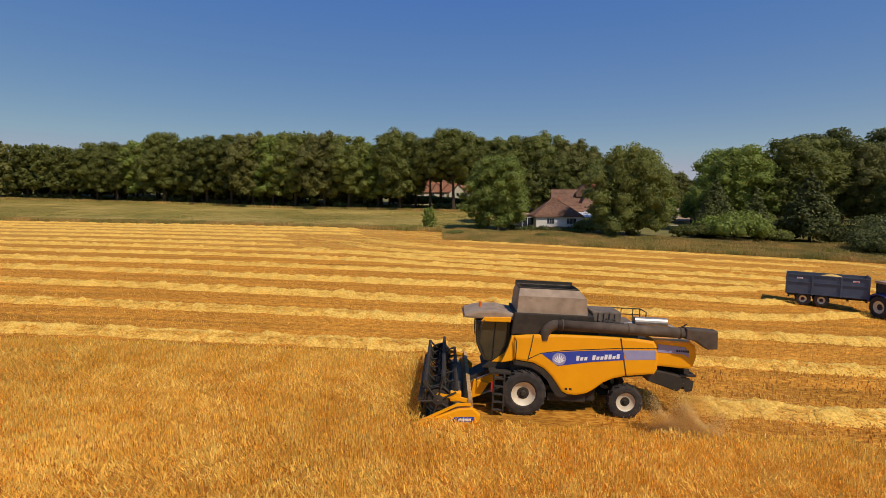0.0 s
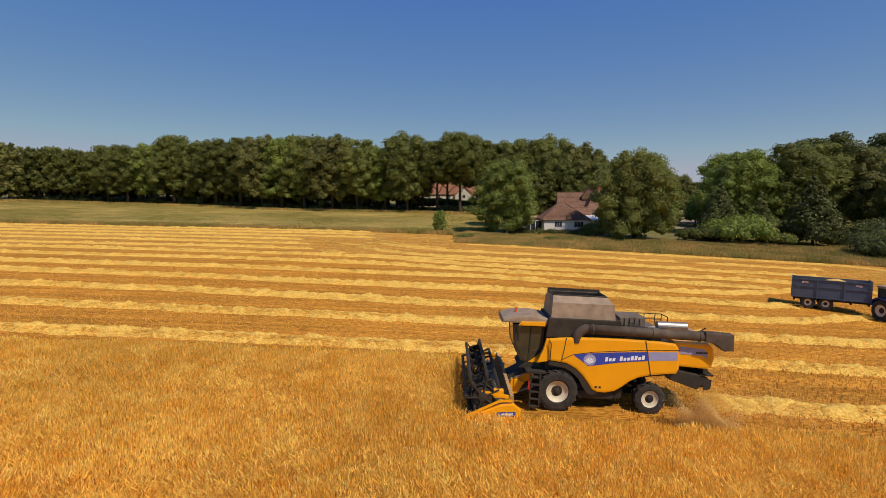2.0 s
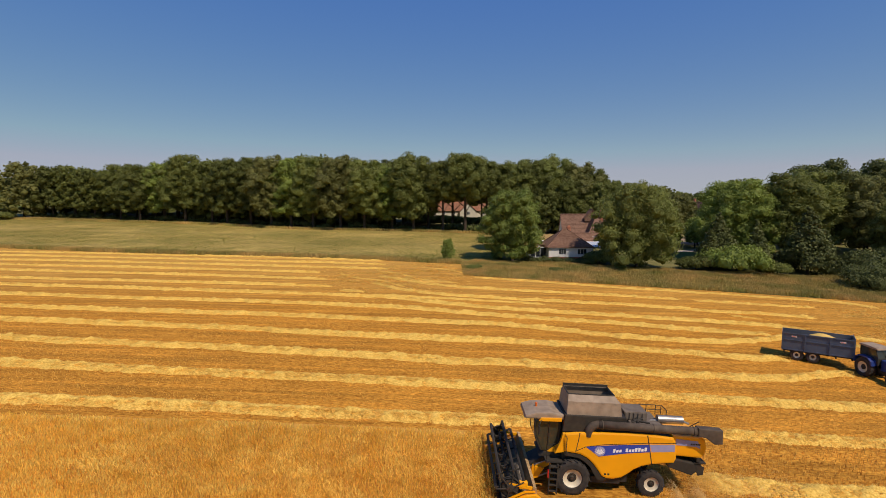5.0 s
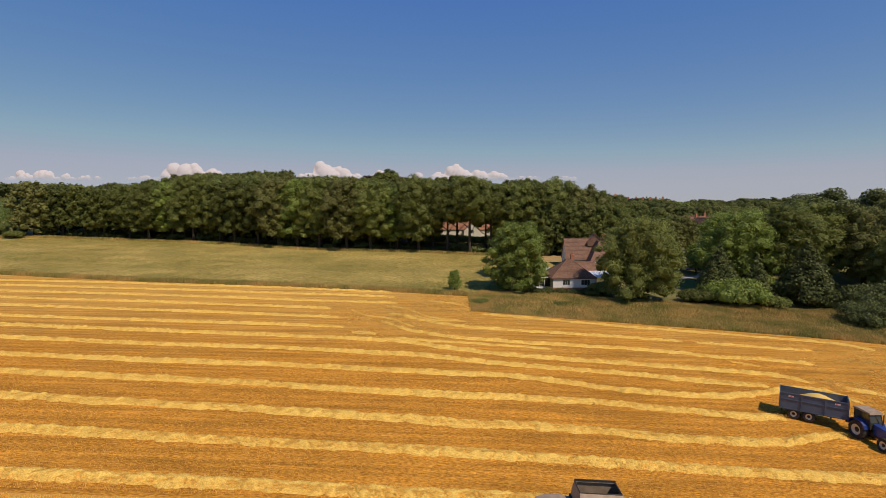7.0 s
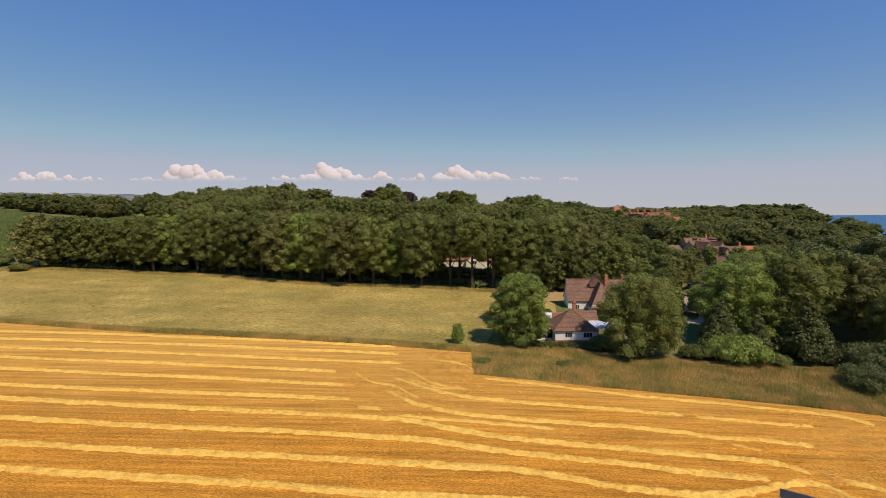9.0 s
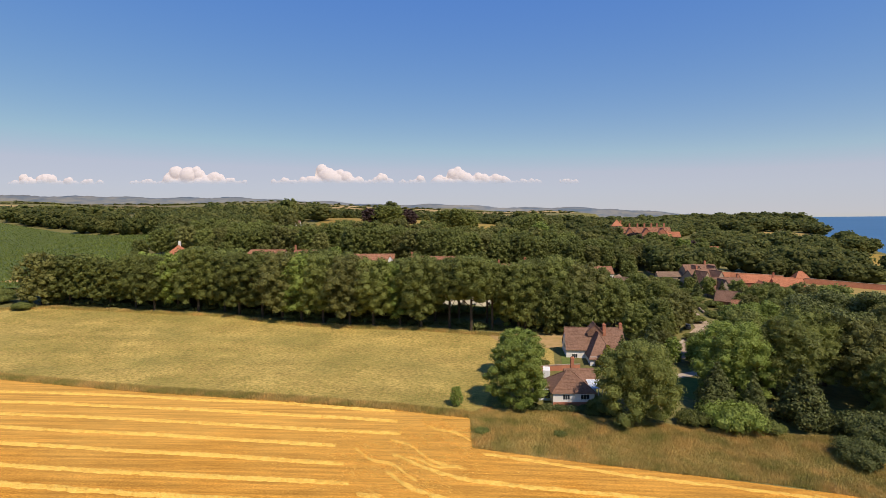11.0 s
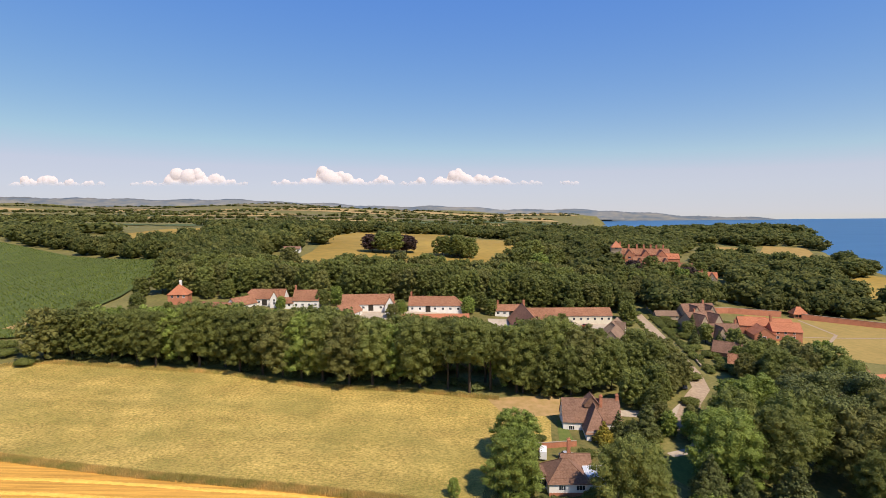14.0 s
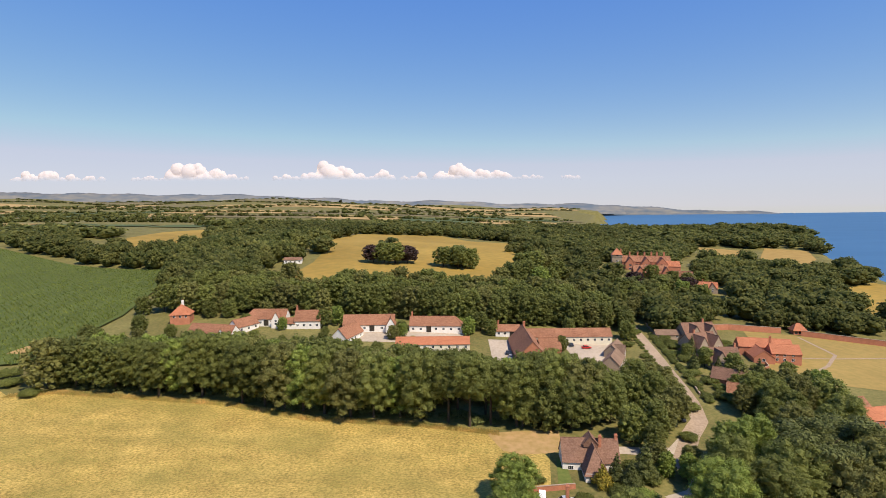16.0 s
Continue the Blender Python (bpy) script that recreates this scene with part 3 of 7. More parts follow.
patch("dry_yard", [(8, 151.5), (20, 153.5), (31, 154), (29.5, 142), (26, 140.5), (18, 139.5), (12, 141.5)], "bare", 0.10, "parched bare ground behind the house", "ground", cell=4)
patch("garden_lawn", [(46, 112), (52, 120), (62, 118), (64, 106), (52, 104)], "lawn", 0.07, "green garden lawn", "lawn", cell=4)
patch("garden_lawn", [(25, 125), (29, 124.5), (29, 136), (27, 138)], "lawn", 0.07, "shaded green lawn beside the house", "lawn", cell=4)
patch("drive_gravel", [(46, 141), (58, 140), (68, 143), (72, 150), (69, 153), (62, 145), (47, 145)], "yard", 0.08, "pale gravel drive to the house", "drive", cell=5)
patch("drive_gravel", [(52, 119), (60, 122), (69, 136), (67, 137), (58, 124), (51, 121)], "yard", 0.08, "pale gravel path through the garden", "drive", cell=5)
patch("yard_gravel", [(15, 213), (33, 213), (33, 240), (15, 240)], "yard", 0.08, "gravel courtyard by the long range", "yard", cell=6)
patch("yard_gravel", [(52, 196), (72, 196), (76, 241), (50, 241)], "yard", 0.08, "gravel courtyard with parked cars", "yard", cell=6)
patch("yard_gravel", [(-48, 232), (0, 232), (4, 247), (-50, 247)], "yard", 0.08, "gravel court before the cottages", "yard", cell=6)
ROAD = [(60, 133), (66, 143), (72, 153), (79.5, 163), (83.5, 178), (86, 196), (91, 236), (95.5, 276), (97, 288)]
ribbon("road", ROAD, 5.4, "road", 0.12, "pale dusty village road", "road")
ribbon("path", [(150, 212), (165, 224), (182, 243), (186, 276)], 1.5, "road", 0.13, "worn path across the parched grass", "path")
ribbon("path", [(150, 234), (175, 236), (230, 246)], 1.1, "road", 0.14, "worn path across the parched grass", "path")


# ---- straw and standing crop ----
def blades(name, xs, ys, height, width, lean, material, parent=None, label="", lift=0.0, rng=None, flat=False, base=None, one=True):
    """Many stalks rising from the land (or lying on it): one tapered quad each, or two with a bend."""
    n = len(xs)
    a = rng.uniform(0, 2 * math.pi, n)
    h = height * rng.uniform(0.6, 1.15, n)
    if base is None:
        base = ground(xs, ys)
    p = np.stack([xs, ys, base + lift], -1)
    side = np.stack([np.cos(a), np.sin(a), np.zeros(n)], -1) * (width * rng.uniform(0.6, 1.3, n))[:, None]
    la = rng.uniform(0, 2 * math.pi, n) if np.isscalar(lean) else lean[0] + rng.normal(0, 1.1, n)
    lm = (rng.uniform(0.1, 1.0, n) * lean) if np.isscalar(lean) else lean[1] * rng.uniform(0.4, 1.3, n)
    tilt = np.stack([np.cos(la) * lm, np.sin(la) * lm, np.zeros(n)], -1)
    up = np.array([0, 0, 1.0])
    mid = p + h[:, None] * (0.55 * up) + tilt * (0.35 * h)[:, None]
    top = p + h[:, None] * (up * 0.95) + tilt * h[:, None]
    if flat:
        d = np.stack([np.cos(a), np.sin(a), rng.uniform(-0.10, 0.20, n)], -1)
        side = np.stack([-np.sin(a), np.cos(a), rng.uniform(-0.5, 0.5, n)], -1) * (width * 0.5)
        mid, top = p + d * (h * 0.5)[:, None], p + d * h[:, None] - up * (0.12 * h)[:, None]
    if one:
        v = np.stack([p - side * 0.8, p + side * 0.8, top + side * 0.5, top - side * 0.5], 1).reshape(-1, 3)
        return from_arrays(name, v, np.arange(n * 4).reshape(-1, 4), material, parent, label)
    v = np.stack([p - side, p + side, mid + side * 0.9, mid - side * 0.9, top + side * 0.35, top - side * 0.35], 1).reshape(-1, 3)
    k = np.arange(n)[:, None] * 6
    f = np.concatenate([k + np.array([0, 1, 2, 3]), k + np.array([3, 2, 4, 5])], 0)
    return from_arrays(name, v, f, material, parent, label)


rng = np.random.default_rng(4)


def wavy(x, y, s, seed=0.0):
    """Smooth noise from a few sines, between about -1 and 1."""
    return (np.sin(x / s + 1.3 * np.sin(y / s * 0.8 + seed) + seed) + np.sin(y / s * 1.1 - 0.9 * np.sin(x / s * 0.7 + 2 * seed) + 2.1 * seed)) / 2


# each straight swath's distance at stations along the field
STATIONS = (-90, -40, -15, 0, 18, 34)
ROWS_Y = {0: (29.8, 28.9, 28.2, 28.0, 27.3, 26.8), 1: (37.2, 35.3, 34.2, 33.8, 33.1, 33.0), 7: (75.2, 71.6, 70.4, 70, 70, 70), 8: (82.0, 78.1, 76.0, 75, 75, 75), 9: (88.0, 84.0, 81.5, 81, 81, 81),
          10: (93.6, 89.6, 87.6, 87, 87, 87), 11: (99.4, 95.2, 92.6, 92, 92, 92), 12: (104.6, 100.4, 97.2, 97, 97, 97)}


def row_y(k, x):
    """The line of straw swath k at x."""
    x = np.asarray(x, float)
    y = sum(np.interp(x + d, STATIONS, ROWS_Y[k]) for d in (-4, -2, 0, 2, 4)) / 5
    return y + 0.18 * wavy(x, x * 0.4 + k * 7.0, 7.0, k)


def windrow(k, x0, x1, width=1.9, height=0.40, line=None, strands=14):
    """One straw swath: a lumpy ridge with loose straw lying on it."""
    root = empty("straw_windrow", Matrix.Translation(at((x0 + x1) / 2, float(row_y(k, (x0 + x1) / 2)) if line is None else line((x0 + x1) / 2))), "pale gold swath of cut straw lying on stubble", "straw windrow", "straw windrows", "stuff")
    xs = np.arange(x0, x1, 0.20)
    y0 = 3.0 + k
    yc = row_y(k, xs) if line is None else np.array([line(x) for x in xs])
    cross = np.linspace(-1, 1, 15)
    X, C = np.meshgrid(xs, cross, indexing="ij")
    wid = width * 0.45 * (1 + 0.18 * wavy(xs, xs * 0.3, 1.7, y0) + 0.20 * wavy(xs, xs * 0.6, 0.37, 3 * y0) + rng.normal(0, 0.07, len(xs)))[:, None]
    Y = yc[:, None] + C * wid + rng.normal(0, 0.025, X.shape)
    lump = 0.72 + 0.26 * wavy(X * 1.0, Y, 0.45, y0) + 0.24 * wavy(X, Y, 0.17, 2 * y0) + rng.normal(0, 0.09, X.shape)
    Z = ground(X, Y) + 0.03 + height * np.clip(1 - np.abs(C) ** 2.0, 0, 1) * np.clip(lump, 0.1, 1.5)
    ends = np.clip(np.minimum(xs - x0, x1 - xs) / 1.2, 0, 1)[:, None]
    Z = ground(X, Y) + 0.03 + (Z - ground(X, Y) - 0.03) * ends
    idx = np.arange(X.size).reshape(X.shape)
    q = np.stack([idx[:-1, :-1], idx[1:, :-1], idx[1:, 1:], idx[:-1, 1:]], -1).reshape(-1, 4)
    o = np.array(root.matrix_basis.translation)
    from_arrays("straw_ridge", np.stack([X, Y, Z], -1).reshape(-1, 3) - o, q, "straw", root, smooth=True)
    n = int((x1 - x0) * strands * 2.6)
    if n:
        i = rng.integers(0, len(xs), n)
        c = rng.normal(0, 0.5, n)
        px, py = xs[i] + rng.uniform(-0.2, 0.2, n), yc[i] + c * width * 0.5
        pz = ground(px, py) + 0.05 + height * np.clip(1 - np.abs(c) ** 2.0, 0, 1) * 0.68
        ob = blades("loose_straw", px, py, 0.30, 0.035, 0.4, "straw_blade", root, lift=0.0, rng=rng, flat=True, base=pz)
        ob.data.transform(Matrix.Translation(-Vector(o)))
        ob["kind"] = "stuff"
    return root


def swath(points, width=1.5, height=0.40, strands=26):
    """A straw swath along a line of points, in order of x."""
    px, py = [q[0] for q in points], [q[1] for q in points]

    def line(x):
        return float(sum(np.interp(x + d, px, py) for d in (-1.6, -0.8, 0, 0.8, 1.6)) / 5) - 0.5 + 0.08 * math.sin(x * 0.7 + py[0]) + 0.06 * math.sin(x * 2.3 + 2 * py[0])
    return windrow(int(py[0]) % 7, px[0], px[-1], width, height, line, strands)


for k in range(2):
    windrow(k, -46 - 8.0 * k, (44, 42)[k], strands=(60, 46)[k], width=1.62 - 0.035 * k, height=0.44)
for k, end in ((7, -19.5), (8, -21.5), (9, -24), (10, -13), (11, -14), (12, -15)):
    windrow(k, -46 - 8.0 * k, end, strands=18, width=1.35, height=0.34)
swath([(-62, 44.2), (-40, 42.2), (-20.5, 41.1), (-9.7, 40.4), (-1.7, 39.7), (6.1, 39.8), (11.2, 39.2), (16.2, 38.7), (21.2, 38.6), (26.6, 39.1), (32.7, 41.1)], 1.6, 0.44, 38)
swath([(-70, 50.4), (-42, 48.6), (-22.6, 47.6), (-16.3, 46.8), (-10.3, 46.5), (-1.3, 46.3), (7.5, 46.1), (13.3, 45.7), (18.8, 44.8), (24.2, 44.2), (29.3, 44.1)], 1.55, 0.42, 32)
swath([(-86, 57.4), (-59.9, 55.5), (-41.6, 54.1), (-24.4, 53.7), (-14.2, 53.1), (2.4, 52.6), (6.8, 51.8), (10.5, 50.6), (14.6, 49.6), (20.6, 48.8), (26.9, 49.2), (30.8, 50.5), (33.9, 51.9), (38.5, 52.3), (39.9, 50.7), (40.8, 47.6)], 1.5, 0.40, 28)
swath([(-92, 64.8), (-65.8, 62.6), (-45.4, 60.7), (-26.5, 60.2), (-15.2, 59.3), (-5.6, 58.7), (-0.6, 57.1), (6.3, 56.0), (11.0, 55.4), (16.4, 54.9), (22.7, 53.7), (27.7, 53.0), (32.9, 52.9)], 1.45, 0.38, 24)
swath([(-96, 71.4), (-71.4, 69.2), (-49.1, 67.1), (-28.2, 65.9), (-12.0, 64.8), (-7.2, 63.6), (-4.1, 62.2), (1.1, 60.6), (6.9, 59.6), (14.0, 58.8), (21.0, 58.2), (27.9, 57.5), (33.2, 56.9), (37.0, 56.2), (38.9, 54.2)], 1.45, 0.38, 22)
swath([(-14.5, 75.6), (-13.3, 73.8), (-10.9, 71.0), (-6.5, 68.3), (0, 66.5), (7.9, 65.6), (15.7, 65.1), (21.2, 64.7), (27.0, 63.7), (31.1, 62.5), (36.5, 62.5), (44.0, 61.3)], 1.3, 0.34, 20)
swath([(-14, 80.8), (-9.5, 77.3), (-5.8, 74.7), (-1.4, 73.1), (3.8, 72.2), (13.1, 71.1), (21.4, 70.2), (30.3, 69.2)], 1.2, 0.30, 18)
swath([(31.8, 68.9), (37.2, 68.1), (48.0, 67.1)], 1.1, 0.28, 18)
swath([(1.4, 81.4), (14.7, 78.3), (23.2, 76.2), (31.6, 74.8), (40.0, 73.7), (47.9, 72.2), (53.4, 71.4)], 1.0, 0.26, 18)
swath([(-12, 66.0), (-4, 64.9), (4, 64.2), (10, 63.2)], 1.0, 0.22, 14)
swath([(-18.2, 68.6), (-16.5, 68.2), (-14.2, 67.6)], 1.3, 0.26, 26)
swath([(32.6, 61.2), (34.2, 60.2), (36.0, 59.4)], 0.9, 0.20, 20)
windrow(0, 10.0, 60, line=lambda x: 21.6 - 0.055 * (x - 10) + 0.15 * math.sin(x * 0.7), strands=70, height=0.46)
# where the swaths were turned: thin scattered straw
for x0, x1, y0, a in ((-21, -9, 81.5, -0.75), (-15, -4, 86.0, -0.9), (-9, 0, 92.0, -0.7), (-12, -1, 79.0, -0.35)):
    windrow(0, x0, x1, line=lambda x, x0=x0, y0=y0, a=a: y0 + a * (x - x0) + 0.7 * math.sin(x * 0.8 + y0), strands=26, width=1.1, height=0.12)
n = 64000
pool = rng.integers(0, 5, n)
sx_ = np.array([-13.0, -5.0, -10.0, 52.0, 42.0])[pool] + rng.normal(0, 1, n) * np.array([4.5, 3.6, 8.0, 4.2, 2.6])[pool]
sy_ = np.array([75.0, 88.0, 82.0, 62.0, 49.5])[pool] + rng.normal(0, 1, n) * np.array([4.5, 4.2, 6.0, 6.5, 3.0])[pool]
streak = wavy(sx_ * 0.55 + 1.1 * sy_, sy_ - 0.4 * sx_, 1.3, 1.0) + 0.8 * wavy(sx_, sy_, 0.6, 3.0) + rng.normal(0, 0.3, n)
keep = (streak > 0.15) & (sy_ < 95.5 - 0.1 * (sx_ + 5)) & ((sx_ < 0.2) | (sy_ < 80.5 - 0.2 * np.maximum(sx_, 0)))
tagged(blades("scattered_straw", sx_[keep], sy_[keep], 0.34, 0.07, 0.4, "straw_blade", rng=rng, flat=True, base=ground(sx_[keep], sy_[keep]) + 0.075), "pale straw scattered where the swaths turn", "straw", kind="stuff")
swath([(41.5, 53.2), (43.4, 52.6), (46.5, 50.6), (49, 49.0)], 1.5, 0.26, 26)
swath([(52.4, 72.0), (54.5, 71.3), (58.0, 68.6)], 1.6, 0.22, 24)

n = 420000
cx, cy = rng.uniform(-44, 40, n), 10.5 + 16.7 * rng.uniform(0, 1, n) ** 1.15
keep = (cy < 25.4 + 0.15 * wavy(cx, cy, 0.8)) & ((cx < -0.9 + 0.2 * wavy(cx, cy, 0.7)) | (cy < 18.3 - 0.02 * cx + 0.12 * wavy(cx, cy, 0.6))) & (np.abs(cx + 3) < 10 + cy * 1.1)
cx, cy = cx[keep], cy[keep]
lean_dir = 2.4 + 2.2 * wavy(cx, cy, 1.3, 1.0) + 1.0 * wavy(cx, cy, 0.4, 4.0) + rng.normal(0, 0.9, len(cx))
lean_amt = np.clip(0.24 + 0.26 * wavy(cx, cy, 1.4, 2.0) + 0.10 * wavy(cx, cy, 0.35, 6.0), 0.03, 0.7)
crop_h = 0.60 + 0.08 * wavy(cx, cy, 1.9, 3.0) + 0.06 * wavy(cx, cy, 0.3, 5.0)
thin = rng.uniform(0, 1, len(cx)) < 0.35
crop = empty("standing_crop", Matrix.Identity(4), "ripe golden barley standing, leaning in patches", "crop", kind="stuff")
blades("stalks", cx[thin], cy[thin], crop_h[thin] * 0.9, 0.015, (lean_dir[thin], lean_amt[thin]), "crop", crop, rng=rng)["kind"] = "stuff"
# each ear hangs on from its stalk, the way the stalk leans
ear_z = ground(cx, cy) + crop_h * rng.uniform(0.55, 0.88, len(cx))
ears = blades("ears", cx + np.cos(lean_dir) * lean_amt * 0.5, cy + np.sin(lean_dir) * lean_amt * 0.5, 0.15, 0.021, (lean_dir + rng.normal(0, 1.0, len(cx)), lean_amt * 2.3), "ears", crop, rng=rng, base=ear_z)
ears["kind"] = "stuff"

n = 70000
sx_, sy_ = rng.uniform(-60, 50, n), 27 + 26 * rng.uniform(0, 1, n) ** 1.3
tagged(blades("stubble_stalks", sx_, sy_, 0.13, 0.02, 0.5, "stub_blade", rng=rng, lift=0.04), "short cut stubble stalks over the field", "stubble", kind="stuff")
n = 9000
sx_, sy_ = rng.uniform(6, 40, n), rng.uniform(18.4, 26.5, n)
tagged(blades("stubble_stalks", sx_, sy_, 0.16, 0.03, 0.3, "stub_blade", rng=rng, lift=0.04), "freshly cut stubble behind the combine", "stubble", kind="stuff")


def along(line, n, spread):
    """n random points near a line."""
    seg = np.array([math.hypot(b[0] - a[0], b[1] - a[1]) for a, b in zip(line, line[1:])])
    cum = np.concatenate([[0], np.cumsum(seg)])
    s = rng.uniform(0, cum[-1], n)
    lx, ly = np.array([p[0] for p in line], float), np.array([p[1] for p in line], float)
    return np.interp(s, cum, lx) + rng.uniform(-0.2, 0.2, n), np.interp(s, cum, ly) + rng.uniform(-spread, spread, n)


gx_, gy_ = along(HAY_EDGE, 26000, 1.5)
tagged(blades("field_margin_grass", gx_, gy_, 0.75, 0.06, 0.5, "grass_blade", rng=rng), "tall dry grass along the field margin", "grass", kind="stuff")
gx_, gy_ = along(WOOD_EDGE, 12000, 1.6)
tagged(blades("wood_margin_grass", gx_, gy_ - 0.5, 0.7, 0.09, 0.5, "grass_blade", rng=rng), "tall dry grass along the edge of the wood", "grass", kind="stuff")
n = 230000
gx_ = rng.uniform(-150, 8, n)
lo = np.interp(gx_, [p[0] for p in HAY_EDGE], [p[1] for p in HAY_EDGE])
hi = np.interp(gx_, [p[0] for p in WOOD_EDGE], [p[1] for p in WOOD_EDGE])
gy_ = lo + (hi - lo) * rng.uniform(0, 1, n) ** 1.3
pick = wavy(gx_, gy_, 6.0, 1.0) + 0.6 * wavy(gx_, gy_, 1.6, 2.0) + rng.normal(0, 0.6, n) > -0.1
tagged(blades("hay_tufts", gx_[pick], gy_[pick], 0.15, 0.07, 1.2, "hay_blade", rng=rng), "low green and dry tufts over the mown hay field", "grass", kind="stuff")
n = 110000
gx_ = rng.uniform(0, 72, n)
lo = np.interp(gx_, [0, 15, 33, 50, 62, 72], [83.6, 80.2, 77.2, 74.9, 71.8, 64])
hi = np.interp(gx_, [0, 3, 19, 29, 45, 62, 72], [97, 99.3, 98.4, 95.4, 93, 91.5, 90])
gy_ = lo - 0.9 + (hi - lo + 0.9) * rng.uniform(0, 1, n)
tagged(blades("rough_grass", gx_, gy_, 0.52 + 0.20 * wavy(gx_, gy_, 2.5) + 0.10 * wavy(gx_, gy_, 0.7, 2.0), 0.045, 0.8, "grass_blade", rng=rng), "tall dry rough grass with green tufts", "grass", kind="stuff")

# plants of the maize, in rows slanting over the field
n = 60000
gx_, gy_ = -176 - 330 * rng.uniform(0, 1, n) ** 1.4, rng.uniform(198, 520, n)
keep = (gx_ < np.interp(gy_, [198, 266, 315, 397, 450, 530], [-178, -179, -191, -224, -338, -472])) & (np.sin((gx_ * 0.68 + gy_ * 0.73) * 2.4) > -0.5)
gx_, gy_ = gx_[keep], gy_[keep]
tagged(blades("maize_plants", gx_, gy_, 1.1, 0.30, 0.7, "maize_leaf", rng=rng, base=ground(gx_, gy_) + 0.7), "green maize plants standing in rows", "maize", kind="stuff")


# ---- trees ----
def leaf_cloud(centres, radii, count, size, rng, squash=0.78, down=0.5, loose=0.5):
    """Leaf sprays scattered over lobes: quads that face roughly outwards."""
    w = radii ** 2
    i = rng.choice(len(centres), count, p=w / w.sum())
    d = rng.normal(0, 1, (count, 3))
    d /= np.linalg.norm(d, axis=1)[:, None]
    d[:, 2] = np.where(d[:, 2] < -down, -d[:, 2], d[:, 2])
    r = radii[i] * rng.uniform(0.74, 1.26, count)
    p = centres[i] + d * r[:, None] * np.array([1, 1, squash])
    nrm = d + rng.normal(0, loose, (count, 3))
    nrm /= np.linalg.norm(nrm, axis=1)[:, None]
    t = np.cross(nrm, rng.normal(0, 1, (count, 3)))
    t /= np.linalg.norm(t, axis=1)[:, None]
    b = np.cross(nrm, t)
    s = (size * rng.uniform(0.6, 1.35, count))[:, None]
    v = np.stack([p - t * s * 0.5, p + b * s * 0.36, p + t * s * 0.5, p - b * s * 0.36], 1).reshape(-1, 3)
    return v, np.arange(count * 4).reshape(-1, 4)


def lobes(kind, h, r, rng):
    """Centres and radii of the lobes of a crown."""
    c, q = [], []
    if kind == "cone":
        for k in range(26):
            z = 0.10 + 0.86 * (k / 25) ** 0.9
            rr = r * (1.02 - z) * 0.75
            a = k * 2.4
            c.append((math.cos(a) * rr, math.sin(a) * rr, z * h))
            q.append(max(0.35, r * (1.08 - z) * 0.55))
    elif kind == "pine":
        for k in range(15):
            a, rr = k * 2.4, r * math.sqrt((k + 0.5) / 15)
            c.append((math.cos(a) * rr, math.sin(a) * rr, h * (0.90 - 0.16 * (rr / r) ** 2 - 0.10 * (k % 3))))
            q.append(r * rng.uniform(0.22, 0.34))
    elif kind == "bush":
        for k in range(22):
            a, rr = k * 2.4, r * 0.78 * math.sqrt((k + 0.5) / 22)
            c.append((math.cos(a) * rr, math.sin(a) * rr, h * (0.52 - 0.28 * (rr / r) ** 2) * rng.uniform(0.7, 1.25)))
            q.append(min(h * 0.48, r * rng.uniform(0.25, 0.38)))
    else:
        n = 104
        low = {"full": 0.06, "high": 0.43}.get(kind, 0.18)
        wob = [rng.uniform(0, 6.28) for _ in range(4)]
        for k in range(n):
            u = (k + 0.5) / n
            z = low + (0.93 - low) * u ** 0.92
            prof = math.sin(math.pi * (0.19 + 0.735 * u)) ** 0.60
            a = k * 2.39996 + rng.uniform(-0.25, 0.25)
            # broad limbs push the crown out on some sides and leave hollows on others
            limb = 1 + 0.13 * math.sin(3 * a + wob[0] + 5 * u) + 0.09 * math.sin(5 * a + wob[1] - 7 * u) + 0.07 * math.sin(2 * a + wob[2])
            rr = r * 0.84 * prof * limb * (rng.uniform(0.86, 1.06) if k % 4 else rng.uniform(0.6, 0.9))
            c.append((math.cos(a) * rr, math.sin(a) * rr, z * h + rng.uniform(-0.5, 0.5)))
            q.append(r * rng.uniform(0.13, 0.24))
        for z, w in ((0.30, 0.50), (0.45, 0.62), (0.60, 0.62), (0.75, 0.48)):
            if z > low + 0.1:
                c.append((0, 0, h * z)), q.append(r * w)
    return np.array(c), np.array(q)


